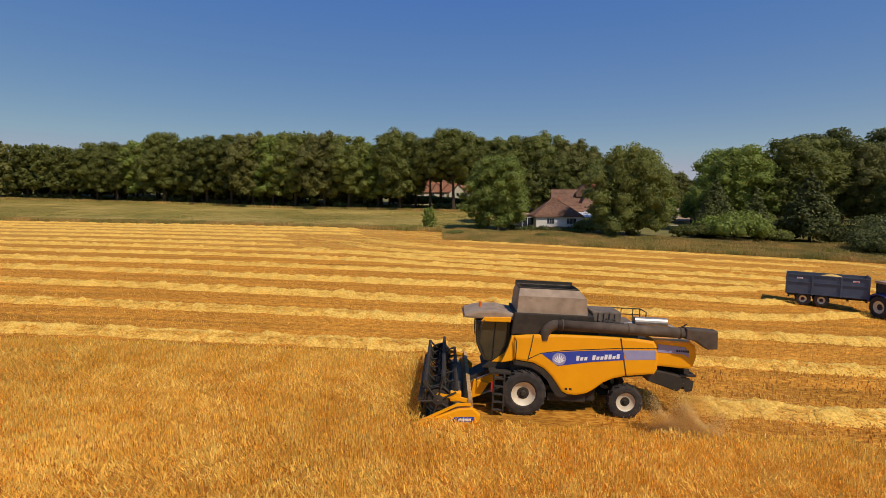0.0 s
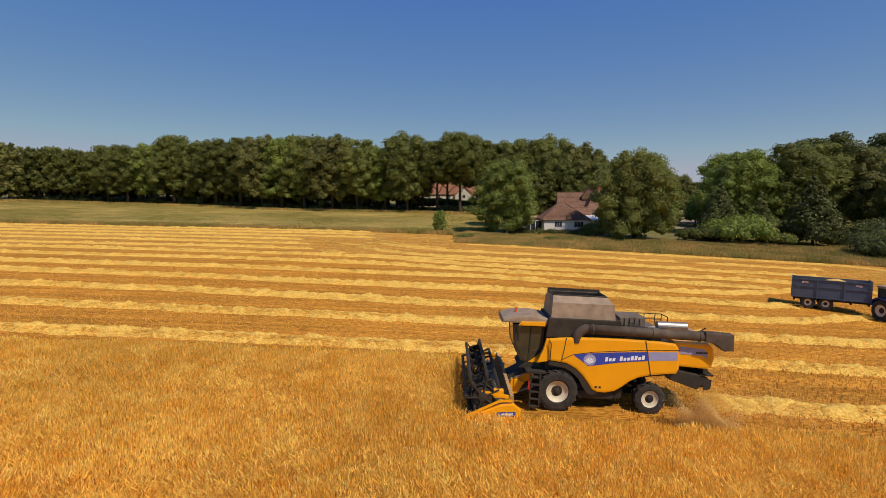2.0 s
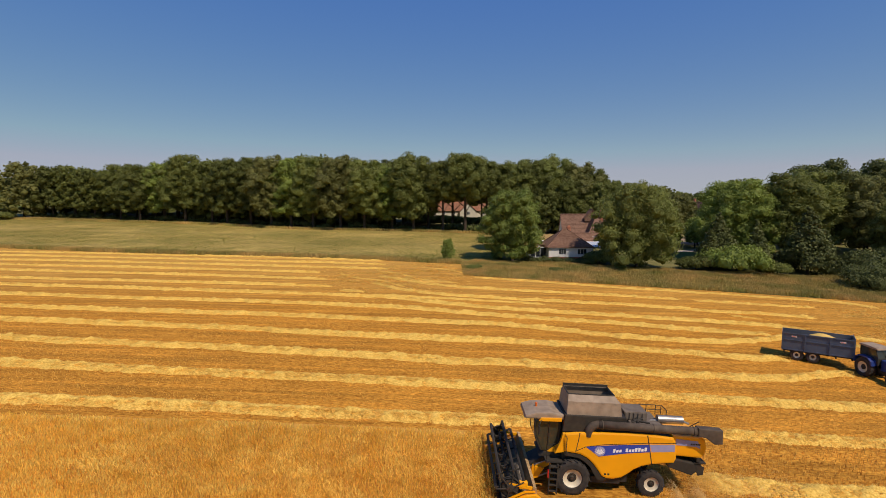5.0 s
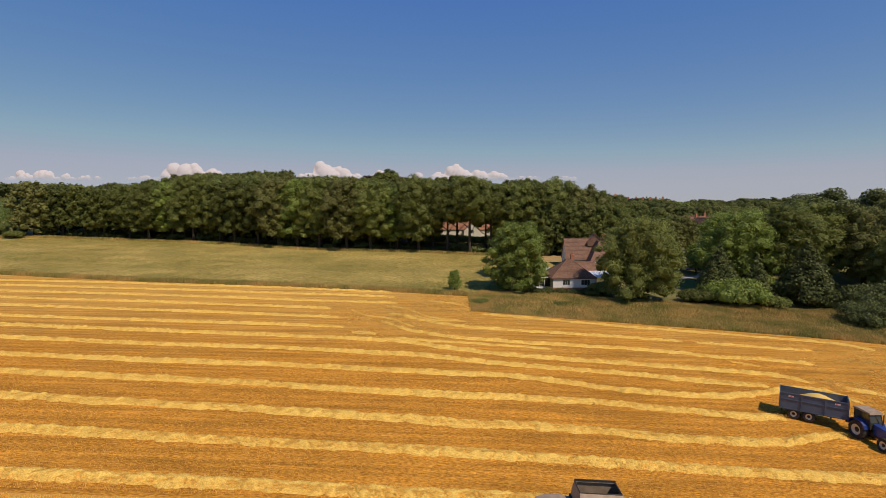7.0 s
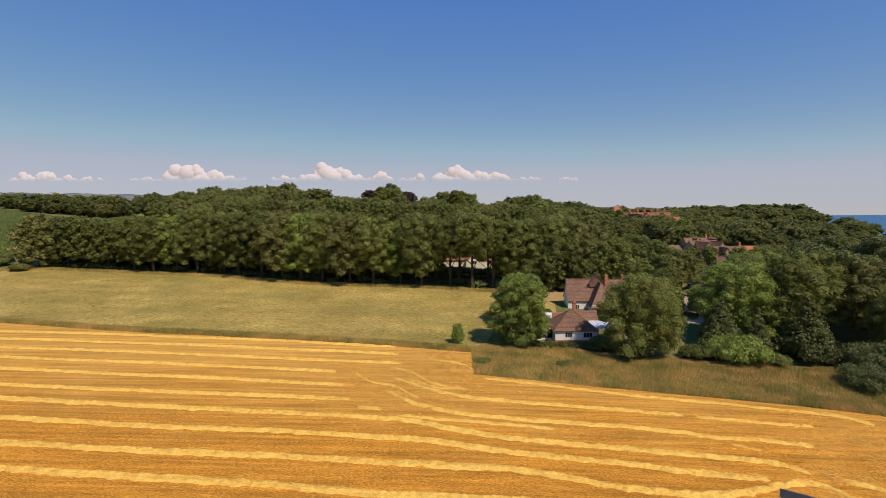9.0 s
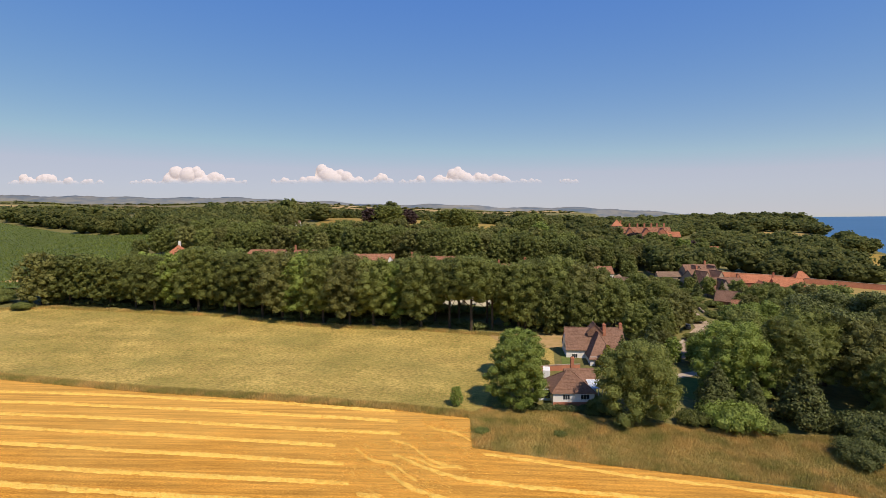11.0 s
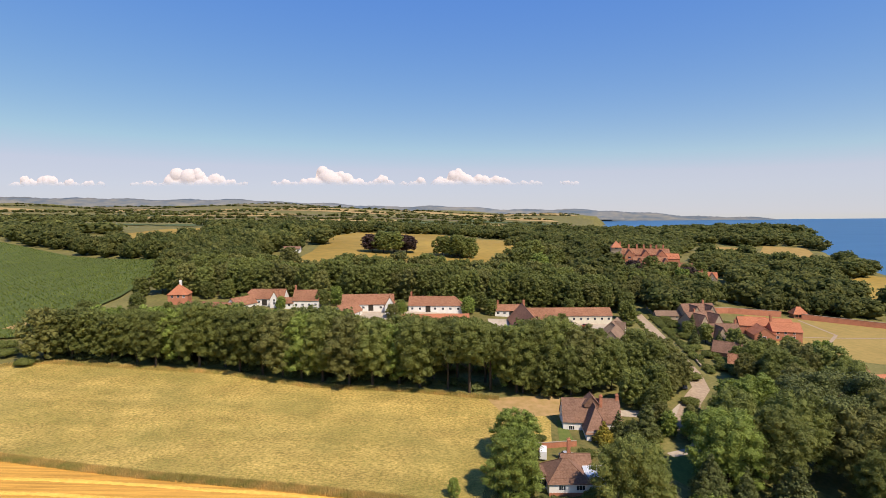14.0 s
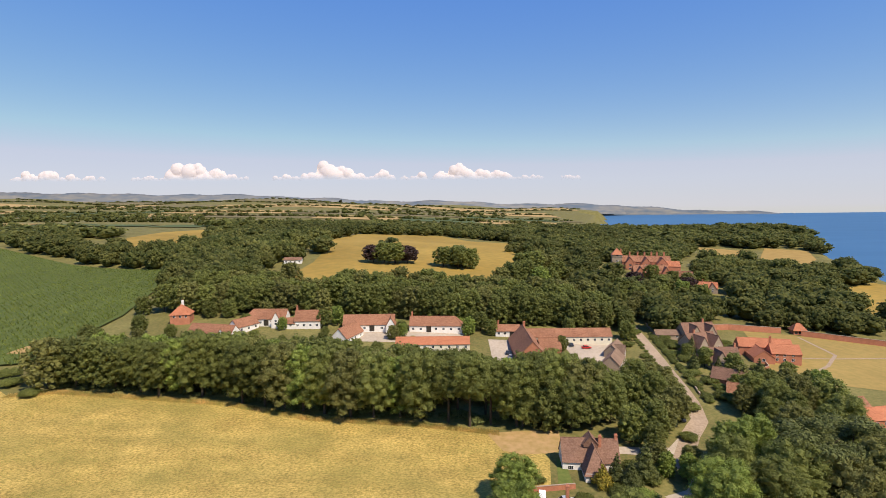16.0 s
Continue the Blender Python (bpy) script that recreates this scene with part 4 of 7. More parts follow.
def tree(name, kind, h, r, material, leaves, size, label, category, seed):
    """A tree with a tapered trunk, limbs and a crown of leaf sprays over lobes; made at the origin."""
    g = np.random.default_rng(seed)
    root = empty(name, Matrix.Identity(4), label, category)
    c, q = lobes(kind, h, r, g)
    v, f = leaf_cloud(c, q, leaves, size, g)
    # the shaded inner mass of each lobe
    core = bmesh.new()
    for p, s in zip(c, q):
        bmesh.ops.create_icosphere(core, subdivisions=1, radius=s * 0.74, matrix=Matrix.Translation(p) @ Matrix.Diagonal((1, 1, 0.78, 1)))
    cv = np.array([x.co for x in core.verts]) + g.normal(0, 0.025 * r, (len(core.verts), 3))
    core.verts.index_update()
    cf = np.array([[x.index for x in y.verts] + [y.verts[2].index] for y in core.faces])
    core.free()
    me = bpy.data.meshes.new("crown")
    tri = cf[:, :3] + len(v)
    me.from_pydata(np.concatenate([v, cv]).tolist(), [], f.tolist() + tri.tolist())
    me.materials.append(M[material])
    crown = new("crown", me)
    crown.parent = root
    bm = bmesh.new()
    tr = max(0.12, h * 0.018)
    rod(bm, (0, 0, -0.4), (0, 0, h * 0.45), tr * 1.25, tr * 0.7, 8)
    if kind not in ("bush",):
        rod(bm, (0, 0, h * 0.42), (0, 0, h * 0.8), tr * 0.7, tr * 0.2, 6)
        for k in range(6):
            a = k * 2.4
            z = h * (0.24 + 0.07 * k)
            e = Vector((math.cos(a) * r * 0.65, math.sin(a) * r * 0.65, z + h * 0.18))
            rod(bm, (0, 0, z), e, tr * 0.4, tr * 0.12, 5)
    part("trunk", bm, "bark", root)
    return root


PROTO = {}


def plant(kind, x, y, h, wide=1.0, spin=None):
    """Sets out a tree of a kind, scaled to its height."""
    if math.hypot(x, y) > 215:
        kind = {"syc1": "far1", "syc2": "far2", "syc3": "far1", "oak1": "far3", "ash1": "far4"}.get(kind, kind)
    spec = KINDS[kind]
    if kind not in PROTO:
        PROTO[kind] = [None, spec]
        PROTO[kind][0] = tree(spec[0], spec[1], spec[2], spec[3], spec[4], spec[5], spec[6], spec[7], spec[8], spec[9])
        ob = PROTO[kind][0]
    else:
        ob = copy_thing(PROTO[kind][0], Matrix.Identity(4))
    s = h / spec[2]
    spin = random.uniform(0, 360) if spin is None else spin
    ob.matrix_basis = Matrix.Translation(at(x, y, -0.1)) @ pose(0, 0, 0, 0, 0, spin) @ Matrix.Diagonal((s * wide, s * wide, s, 1))
    if spec[10]:
        ob["group"] = spec[10]
    return ob


BELT = "trees of the shelter belt"
BACK = "trees behind the cottages"
KINDS = {
    "syc1": ("sycamore_tree", "round", 18, 6.4, "leaf", 13500, 0.36, "tall dark green sycamore at the edge of the field", "tree", 11, BELT),
    "syc2": ("sycamore_tree", "round", 18, 5.8, "leaf", 12500, 0.36, "tall dense dark green sycamore in the shelter belt", "tree", 12, BELT),
    "syc3": ("sycamore_tree", "round", 18, 6.9, "leaf", 14000, 0.37, "broad dark green sycamore in the shelter belt", "tree", 13, BELT),
    "oak1": ("oak_tree", "round", 17, 6.4, "leaf_olive", 13500, 0.35, "olive brown-green oak in the shelter belt", "tree", 14, BELT),
    "syc_high": ("sycamore_tree", "high", 18, 6.2, "leaf", 11500, 0.37, "tall sycamore on a clear trunk in the shelter belt", "tree", 29, BELT),
    "ash1": ("ash_tree", "round", 17, 6.0, "leaf_light", 13000, 0.35, "fresh green ash in full leaf", "tree", 15, ""),
    "far1": ("sycamore_tree", "round", 17, 6.6, "leaf", 3400, 0.7, "dark green sycamore standing behind the cottages", "tree", 41, BACK),
    "far2": ("sycamore_tree", "full", 17, 6.8, "leaf", 3400, 0.7, "full dark green sycamore in the wood", "tree", 42, BACK),
    "far3": ("oak_tree", "full", 16, 6.6, "leaf_olive", 3400, 0.68, "olive green oak standing among sycamores", "tree", 43, BACK),
    "far4": ("ash_tree", "full", 16, 6.0, "leaf_light", 3200, 0.66, "fresh green ash standing among sycamores", "tree", 44, BACK),
    "near_ash": ("ash_tree", "full", 13, 5.7, "leaf_light", 21000, 0.29, "rounded bright green ash beside the bungalow", "tree", 16, ""),
    "near_syc": ("sycamore_tree", "full", 15, 7.6, "leaf", 24000, 0.34, "broad dark green sycamore beside the bungalow garden", "tree", 17, ""),
    "big_ash": ("ash_tree", "full", 18, 7.6, "leaf_light", 26000, 0.33, "broad rounded green ash in the garden", "tree", 27, ""),
    "dense_bush": ("bush", "bush", 6, 5.5, "leaf_dark", 10000, 0.3, "tall dark bush at the edge of the field", "bush", 28, ""),
    "conifer": ("conifer_tree", "cone", 12, 3.4, "leaf_dark", 4600, 0.42, "dark green conical conifer", "tree", 18, ""),
    "conifer_lime": ("conifer_tree", "cone", 12, 4.6, "leaf_dark", 6500, 0.44, "broad green conical cypress", "tree", 23, ""),
    "pine": ("pine_tree", "pine", 21, 7.0, "leaf_dark", 6500, 0.46, "tall dark flat-topped pine tree", "tree", 19, ""),
    "bush": ("bush", "bush", 4, 4.0, "leaf", 3600, 0.38, "dense dark green bush", "bush", 20, ""),
    "hedge": ("garden_hedge", "bush", 1.5, 1.7, "leaf_dark", 1300, 0.26, "clipped dark green hedge before the bungalow", "hedge", 25, "garden hedge"),
    "road_hedge": ("road_hedge", "bush", 2.0, 1.9, "leaf", 900, 0.30, "green hedge along the village road", "hedge", 30, "hedge along the road"),
    "under": ("undergrowth_bush", "bush", 2.0, 3.2, "leaf_dark", 700, 0.5, "low dark undergrowth beneath the shelter belt", "bush", 26, "undergrowth of the belt"),
    "bush_lime": ("bush", "bush", 5, 6.5, "leaf_light", 4200, 0.45, "spreading bright green shrub", "bush", 21, ""),
    "bush_gold": ("golden_shrub", "cone", 6, 2.6, "leaf_gold", 2200, 0.42, "golden yellow conifer shrub", "bush", 22, ""),
    "beech": ("copper_beech_tree", "round", 14, 6.5, "leaf_purple", 3400, 0.80, "dark purple copper beech", "tree", 24, ""),
}
random.seed(5)
# the shelter belt, three deep
for row, (off, hh) in enumerate(((3.5, 1.0), (12, 0.93), (20.5, 0.80), (29, 0.62))):
    bx = np.array([p[0] for p in WOOD_EDGE] + [40, 66], float)
    by = np.array([p[1] for p in WOOD_EDGE] + [152, 158], float)
    x = -150 + row * 4.0
    while x < 42 + row * 2:
        y = float(np.interp(x, bx, by)) + off + random.uniform(-1.8, 1.8)
        k = random.choices(["syc1", "syc2", "syc3", "oak1", "ash1"], [4, 4, 3.4, 2.6, 2.6])[0] if row < 1 else random.choice(["far1", "far1", "far2", "far3", "far4"])
        k = "syc_high" if row < 2 and -9 < x < 13 else k
        if not (24 < x < 50 and y < 158) and not (row >= 2 and x > 10) and not (row == 3 and x < -120) and not (row >= 2 and -14 < x < 21):
            plant(k, x, y, random.uniform(19.8, 23.5) * hh * (0.86 if x < -105 else 1.0) * ((1.16 if row == 0 else 1.08) if -66 < x < -38 else 1.04 if -22 < x < 30 else 1.0))
        x += random.uniform(6.6, 9.4)
for x, y, k, h, *wide in [(20, 156.5, "syc2", 17), (27.5, 155, "far2", 15), (35, 155.5, "syc3", 17), (42, 157, "far1", 16), (49, 160, "syc2", 17), (24, 159, "syc1", 23), (31, 162, "syc3", 24), (38, 160, "oak1", 22), (44, 163, "syc2", 20), (50, 166, "far1", 16), (57, 168, "far2", 14), (10.4, 101.0, "near_ash", 14.4, 1.0), (12.5, 117, "ash1", 12.5, 1.35), (33.5, 95.5, "near_syc", 16.4, 0.93), (48, 127, "conifer", 12), (40.5, 126.5, "conifer", 8.5), (36.3, 124.5, "bush_gold", 6.2),
                   (43.5, 124, "conifer_lime", 7.5), (51.5, 93.3, "bush_lime", 5.6, 0.85), (44.5, 94.6, "bush", 3.6), (57.5, 92, "bush", 3.2), (66, 95, "conifer_lime", 13.0), (58, 98, "conifer", 10), (49, 98, "conifer", 8), (59, 107, "big_ash", 18.0, 1.05), (52, 101, "conifer_lime", 11),
                   (69, 106, "syc2", 19.5, 1.1), (78, 112, "syc3", 20.5), (88, 106, "oak1", 19.5), (66, 118, "syc1", 18), (72, 128, "ash1", 17.5), (80, 133, "ash1", 17), (86, 117, "pine", 23.5, 1.15), (96, 119, "pine", 23.5, 1.2), (84, 96, "syc2", 15),
                   (76, 88, "dense_bush", 7.5), (68, 82, "dense_bush", 5.0), (99, 112, "oak1", 22), (103, 128, "syc3", 17), (110, 118, "syc1", 19), (96, 140, "oak1", 17), (108, 143, "syc2", 16), (120, 134, "oak1", 11),
                   (118, 150, "syc3", 16), (106, 157, "syc2", 14), (97, 153, "syc1", 13), (131, 180, "ash1", 13), (138, 146, "oak1", 15), (130, 125, "pine", 22), (142, 130, "syc1", 17),
                   (100, 96, "syc1", 22), (114, 100, "oak1", 18), (92, 86, "syc3", 14), (84, 78, "dense_bush", 6), (27.6, 99.6, "bush", 3.4), (13.5, 99.8, "hedge", 1.5), (16.2, 99.7, "hedge", 1.5), (18.9, 99.6, "hedge", 1.45), (21.6, 99.5, "hedge", 1.4), (24.2, 99.4, "hedge", 1.4), (25, 97.8, "bush", 1.6), (16.5, 88, "bush", 1.4), (-2.6, 100.5, "far4", 4.4, 0.85), (2, 88.5, "bush", 1.5),
                   (56, 141, "syc1", 10), (60, 128, "ash1", 8), (54, 133, "oak1", 8), (63, 133, "oak1", 7.5), (70, 160, "oak1", 13), (66, 168, "syc2", 15), (73, 172, "oak1", 12), (68, 180, "oak1", 14), (76, 184, "oak1", 11),
                   (74, 194, "oak1", 10), (80, 204, "bush", 4), (62, 176, "syc1", 16), (80, 171, "bush", 3.5), (-152, 172, "bush", 3.5), (-165, 180, "bush", 4), (-172, 188, "bush", 4.2), (-166, 267, "syc2", 11), (-160, 215, "syc1", 12), (-150, 205, "syc3", 14)]:
    plant(k, x, y, h, *wide)
for x in np.arange(-146, 12, 5.2):
    plant("under", x, float(np.interp(x, bx, by)) + random.uniform(4.5, 8.5), random.uniform(1.2, 2.4))
for k, x in enumerate(np.arange(-12, 19, 3.8)):
    plant("bush", x, 175.5 + 1.6 * math.sin(2.1 * k), random.uniform(3.6, 4.8))
for k in range(30):
    u = k / 29
    plant("road_hedge", 100.5 - 10.5 * u + random.uniform(-0.5, 0.5), 262 - 84 * u, random.uniform(1.5, 2.6))
for k in range(16):
    u = k / 15
    plant("road_hedge", 95 - 7 * u + random.uniform(-0.4, 0.4) - 4.4, 262 - 62 * u, random.uniform(1.1, 1.7))
# behind the cottages and along the road
for x, y, k, h in [(100, 190, "bush", 3), (97, 181, "bush", 4), (104, 200, "conifer", 10), (106, 215, "syc1", 9), (101, 222, "bush", 3.5), (108, 232, "conifer", 9), (113, 205, "syc2", 10), (118, 196, "conifer", 11), (110, 186, "oak1", 9),
                   (118, 183, "bush", 4), (103, 240, "bush", 3.5), (105, 255, "bush", 3), (125, 190, "oak1", 10), (93, 262, "bush", 3), (-92, 226, "syc2", 10), (-62, 236, "syc1", 8), (-26, 240, "ash1", 8), (-20, 228, "ash1", 6), (-104, 214, "far1", 10), (-96, 206, "far2", 11), (-84, 214, "far3", 10), (-78, 222, "far1", 9), (-70, 212, "far2", 11), (-60, 222, "far1", 9), (-54, 212, "far3", 10), (-44, 218, "far2", 8), (-34, 210, "far1", 10), (46, 200, "far1", 9), (50, 190, "far2", 11), (40, 200, "far3", 8), (-120, 222, "far2", 11), (-132, 230, "far1", 11), (-142, 222, "far3", 12), (-150, 236, "far1", 10), (-118, 262, "far2", 10), (-100, 264, "far3", 9), (56, 252, "far1", 9), (84, 250, "far2", 10), (88, 264, "far1", 11),
                   (47, 226, "syc1", 8), (132, 206, "bush", 3), (-1, 262, "bush_lime", 4), (10, 262, "bush_lime", 4)]:
    plant(k, x, y, h * ((0.68 if x < -60 else 0.85) if -150 < x < 0 and 200 < y < 242 else 1.0))
for x in np.arange(-156, 84, 7.8):
    for y in (267, 278, 291, 305):
        if not (-66 < x < -56 and y < 270) and not (-98 < x < -70 and y > 285):
            plant(random.choice(["far1", "far2", "far3", "far2"]), x + random.uniform(-2, 2), y + random.uniform(-3, 3) - (0.02 if x > 0 else -0.03) * abs(x), random.uniform(14, 18.5))
# gardens along the road
for x, y, k, h in [(97, 168, "oak1", 11), (102, 172, "syc1", 14), (109, 176, "syc2", 14), (99, 176, "bush", 4), (104, 186, "far1", 8), (99, 196, "bush", 3.5), (110, 194, "far3", 9), (97, 205, "bush", 3), (100, 212, "conifer", 8), (103, 226, "far1", 7), (99, 230, "bush", 3),
                   (104, 246, "bush", 3.5), (101, 250, "bush", 3), (112, 222, "bush", 3.5), (117, 212, "far2", 8), (128, 214, "bush", 3), (131, 199, "far1", 9), (126, 182, "far3", 10), (134, 190, "far2", 9), (116, 176, "far1", 10), (122, 164, "far2", 16),
                   (113, 165, "oak1", 16), (104, 163, "syc3", 15), (79, 215, "bush", 2.6), (84, 224, "bush", 2.4), (82, 240, "bush", 3), (86, 250, "far1", 8), (90, 268, "far2", 11), (131, 244, "bush", 3.2), (134, 252, "bush", 3), (128, 262, "bush", 3.5),
                   (59, 150, "far1", 13), (64, 156, "far3", 12), (52, 148, "far2", 12), (70, 150, "bush", 3), (57, 113, "bush", 3.2), (44, 116, "bush", 3), (30, 118, "bush", 2.6), (40, 121, "bush", 3.2), (20, 126, "bush", 2), (45, 119, "bush_lime", 3), (50, 127, "bush", 3), (38, 117, "bush", 2.6), (55, 130, "far4", 7), (47, 133, "bush", 3)]:
    plant(k, x, y, h)
for x, y, h in ((104, 298, 13), (111, 309, 14), (101, 314, 12), (115, 322, 15), (106, 328, 13), (119, 336, 14), (112, 345, 15), (100, 292, 11)):
    plant(random.choice(["far1", "far2", "far3"]), x, y, h)
# parkland clumps
for x, y, k, h in [(-62, 396, "beech", 14), (-53, 392, "syc1", 17), (-45, 394, "syc3", 17), (-50, 403, "pine", 20), (-36, 399, "beech", 14), (-8, 393, "syc1", 16), (3, 390, "syc3", 18), (12, 396, "syc2", 16), (4, 400, "oak1", 17),
                   (60, 388, "syc3", 20), (52, 392, "syc1", 17), (69, 392, "oak1", 18), (76, 384, "syc2", 15), (56, 519, "oak1", 8),
                   (130, 372, "beech", 15), (142, 356, "syc1", 17), (155, 350, "ash1", 16), (166, 345, "syc3", 15), (125, 352, "pine", 16), (176, 388, "beech", 12), (136, 338, "syc2", 14), (165, 430, "far2", 13), (178, 420, "far1", 11), (190, 420, "far3", 11), (204, 428, "far2", 12), (-66, 250, "far1", 9), (-60, 254, "far4", 10), (-27, 244, "far2", 7), (6, 246, "far4", 9), (12, 252, "far1", 10), (17, 247, "far2", 8), (-128, 262, "far2", 9), (-104, 248, "far1", 7), (-85, 245, "far4", 6.5), (-30, 236, "far3", 7), (38, 335, "far2", 20), (47, 339, "far1", 21), (55, 331, "far4", 19), (30, 328, "far3", 17), (63, 344, "far2", 17)]:
    plant(k, x, y, h, 1.3 if y > 380 else 1.1)


# ---- woods as one mass ----
CLEARINGS = [(150, 216, 405, 500), (-118, -70, 325, 372), (310, 400, 560, 745), (365, 470, 540, 720), (-88, -66, 296, 325), (124, 152, 428, 500),
             (-335, -246, 492, 530), (-365, -262, 530, 575), (-390, -285, 575, 625), (-410, -305, 625, 700), (-420, -340, 700, 800), (-132, -96, 330, 398)]


def wood(name, areas, lobe, h0, h1, leaves, size, label, seed, hedgerows=()):
    """A wood of many small crowns, as one object: areas are outlines with the crowns' spacing, hedgerows are lines with the crowns' width."""
    g = np.random.default_rng(seed)
    protos = []
    for k in range(5):
        # lobes spread over a dome, so that each crown reads as one rounded head
        n = lobe
        u = (np.arange(n) + 0.5) / n
        a = np.arange(n) * 2.39996 + g.uniform(0, 6.28)
        ring = 0.34 * np.sqrt(np.sin(math.pi * (0.10 + 0.44 * (1 - u)))) * g.uniform(0.85, 1.08, n)
        c = np.stack([np.cos(a) * ring, np.sin(a) * ring, 0.30 + 0.52 * u + g.uniform(-0.05, 0.05, n)], -1)
        q = g.uniform(0.11, 0.19, n)
        c = np.concatenate([c, [[0, 0, 0.50], [0, 0, 0.28]]])
        q = np.concatenate([q, [0.40, 0.38]])
        v, f = leaf_cloud(c, q, leaves, size, g, squash=0.9, down=0.1, loose=0.5)
        core = bmesh.new()
        for p, s in zip(c, q):
            bmesh.ops.create_icosphere(core, subdivisions=1, radius=s * 0.8, matrix=Matrix.Translation(p))
        core.verts.index_update()
        cv = np.array([x.co for x in core.verts]) + g.normal(0, 0.014, (len(core.verts), 3))
        cf = np.array([[x.index for x in y.verts] for y in core.faces]) + len(v)
        core.free()
        tri = np.concatenate([f[:, [0, 1, 2]], f[:, [0, 2, 3]], cf])
        protos.append((np.concatenate([v, cv]), tri))
    vs, fs, off = [], [], 0

    def crown(px, py, w, h):
        nonlocal off
        v, f = protos[g.integers(5)]
        a = g.uniform(0, 6.28)
        R = np.array([[math.cos(a) * w, -math.sin(a) * w, 0], [math.sin(a) * w, math.cos(a) * w, 0], [0, 0, h]])
        vs.append(v @ R.T + np.array(at(px, py)))
        fs.append(f + off)
        off += len(v)
    for outline, gap in areas:
        xs, ys = [p[0] for p in outline], [p[1] for p in outline]
        gap = gap * 1.28
        for x in np.arange(min(xs), max(xs), gap):
            for y in np.arange(min(ys), max(ys), gap):
                px, py = x + g.uniform(-0.45, 0.45) * gap, y + g.uniform(-0.45, 0.45) * gap
                inside = False
                for (ax, ay), (bx_, by_) in zip(outline, outline[1:] + outline[:1]):
                    if (ay > py) != (by_ > py) and px < (bx_ - ax) * (py - ay) / (by_ - ay) + ax:
                        inside = not inside
                if not inside or any(x0 < px < x1 and y0 < py < y1 for x0, x1, y0, y1 in CLEARINGS):
                    continue
                big = g.choice([0.72, 0.9, 1.0, 1.15, 1.4]) * g.uniform(0.9, 1.1)
                crown(px, py, min(max(gap * 1.25, h0 * 0.95), 24) * big, g.uniform(h0, h1) * (0.4 + 0.6 * big))
    for width, line in hedgerows:
        for (ax, ay), (bx_, by_) in zip(line, line[1:]):
            n = int(math.hypot(bx_ - ax, by_ - ay) / (width * 0.62))
            for k in range(n):
                u, big = (k + g.uniform(0, 1)) / n, g.choice([0.45, 0.6, 0.8, 1.0, 1.3])
                crown(ax + (bx_ - ax) * u, ay + (by_ - ay) * u + g.uniform(-3, 3), width * (0.6 + 0.5 * big), h1 * 0.75 * big)
    return tagged(from_arrays(name, np.concatenate(vs), np.concatenate(fs), "leaf_far"), label, "wood", kind="stuff")


wood("wood_behind_cottages", [([(-215, 395), (-188, 318), (-160, 285), (-104, 284), (-118, 345), (-110, 400), (-135, 415), (-140, 470), (-210, 520), (-330, 540), (-330, 458)], 9.0)], 20, 12, 17, 640, 0.100, "dense dark green wood beside the maize", 31)
wood("wood_round_pasture", [([(-322, 540), (-140, 455), (-110, 440), (-155, 640), (-150, 830), (-300, 870), (-338, 750), (-308, 622)], 11), ([(-300, 850), (-150, 842), (-17, 850), (85, 765), (130, 860), (120, 980), (-300, 1000)], 12),
                            ([(-480, 545), (-362, 478), (-335, 470), (-332, 520), (-362, 508), (-430, 590), (-520, 650)], 11)], 14, 11, 16, 340, 0.125, "broad dark green wood round the pasture", 32)
wood("wood_manor", [([(84, 300), (92, 318), (105, 350), (128, 390), (128, 420), (80, 380), (62, 505), (85, 755), (130, 850), (240, 830), (290, 690), (300, 640), (240, 560), (205, 470), (180, 460), (130, 450), (96, 390), (76, 330)], 10.5),
                    ([(190, 340), (168, 315), (150, 296), (190, 292), (235, 284), (262, 330), (330, 445), (300, 560), (240, 520), (196, 420), (205, 380)], 10), ([(330, 445), (385, 470), (415, 515), (370, 515), (300, 545)], 11),
                    ([(250, 275), (266, 318), (420, 425), (428, 300)], 11), ([(107, 266), (119, 272), (127, 284), (150, 292), (166, 312), (152, 372), (128, 352), (112, 312)], 9), ([(76, 262), (93, 262), (97, 300), (102, 345), (84, 335), (76, 300)], 9)], 16, 10, 15, 430, 0.115, "mixed green wood round the manor", 33)
wood("wood_headland", [([(300, 690), (332, 752), (400, 705), (436, 738), (482, 702), (438, 616), (410, 575), (424, 556), (468, 640), (550, 800), (696, 1060), (620, 1180), (430, 1380), (130, 1300), (130, 860), (240, 832)], 15)], 9, 12, 17, 190, 0.155, "dark wood over the headland down to the cliff", 34)
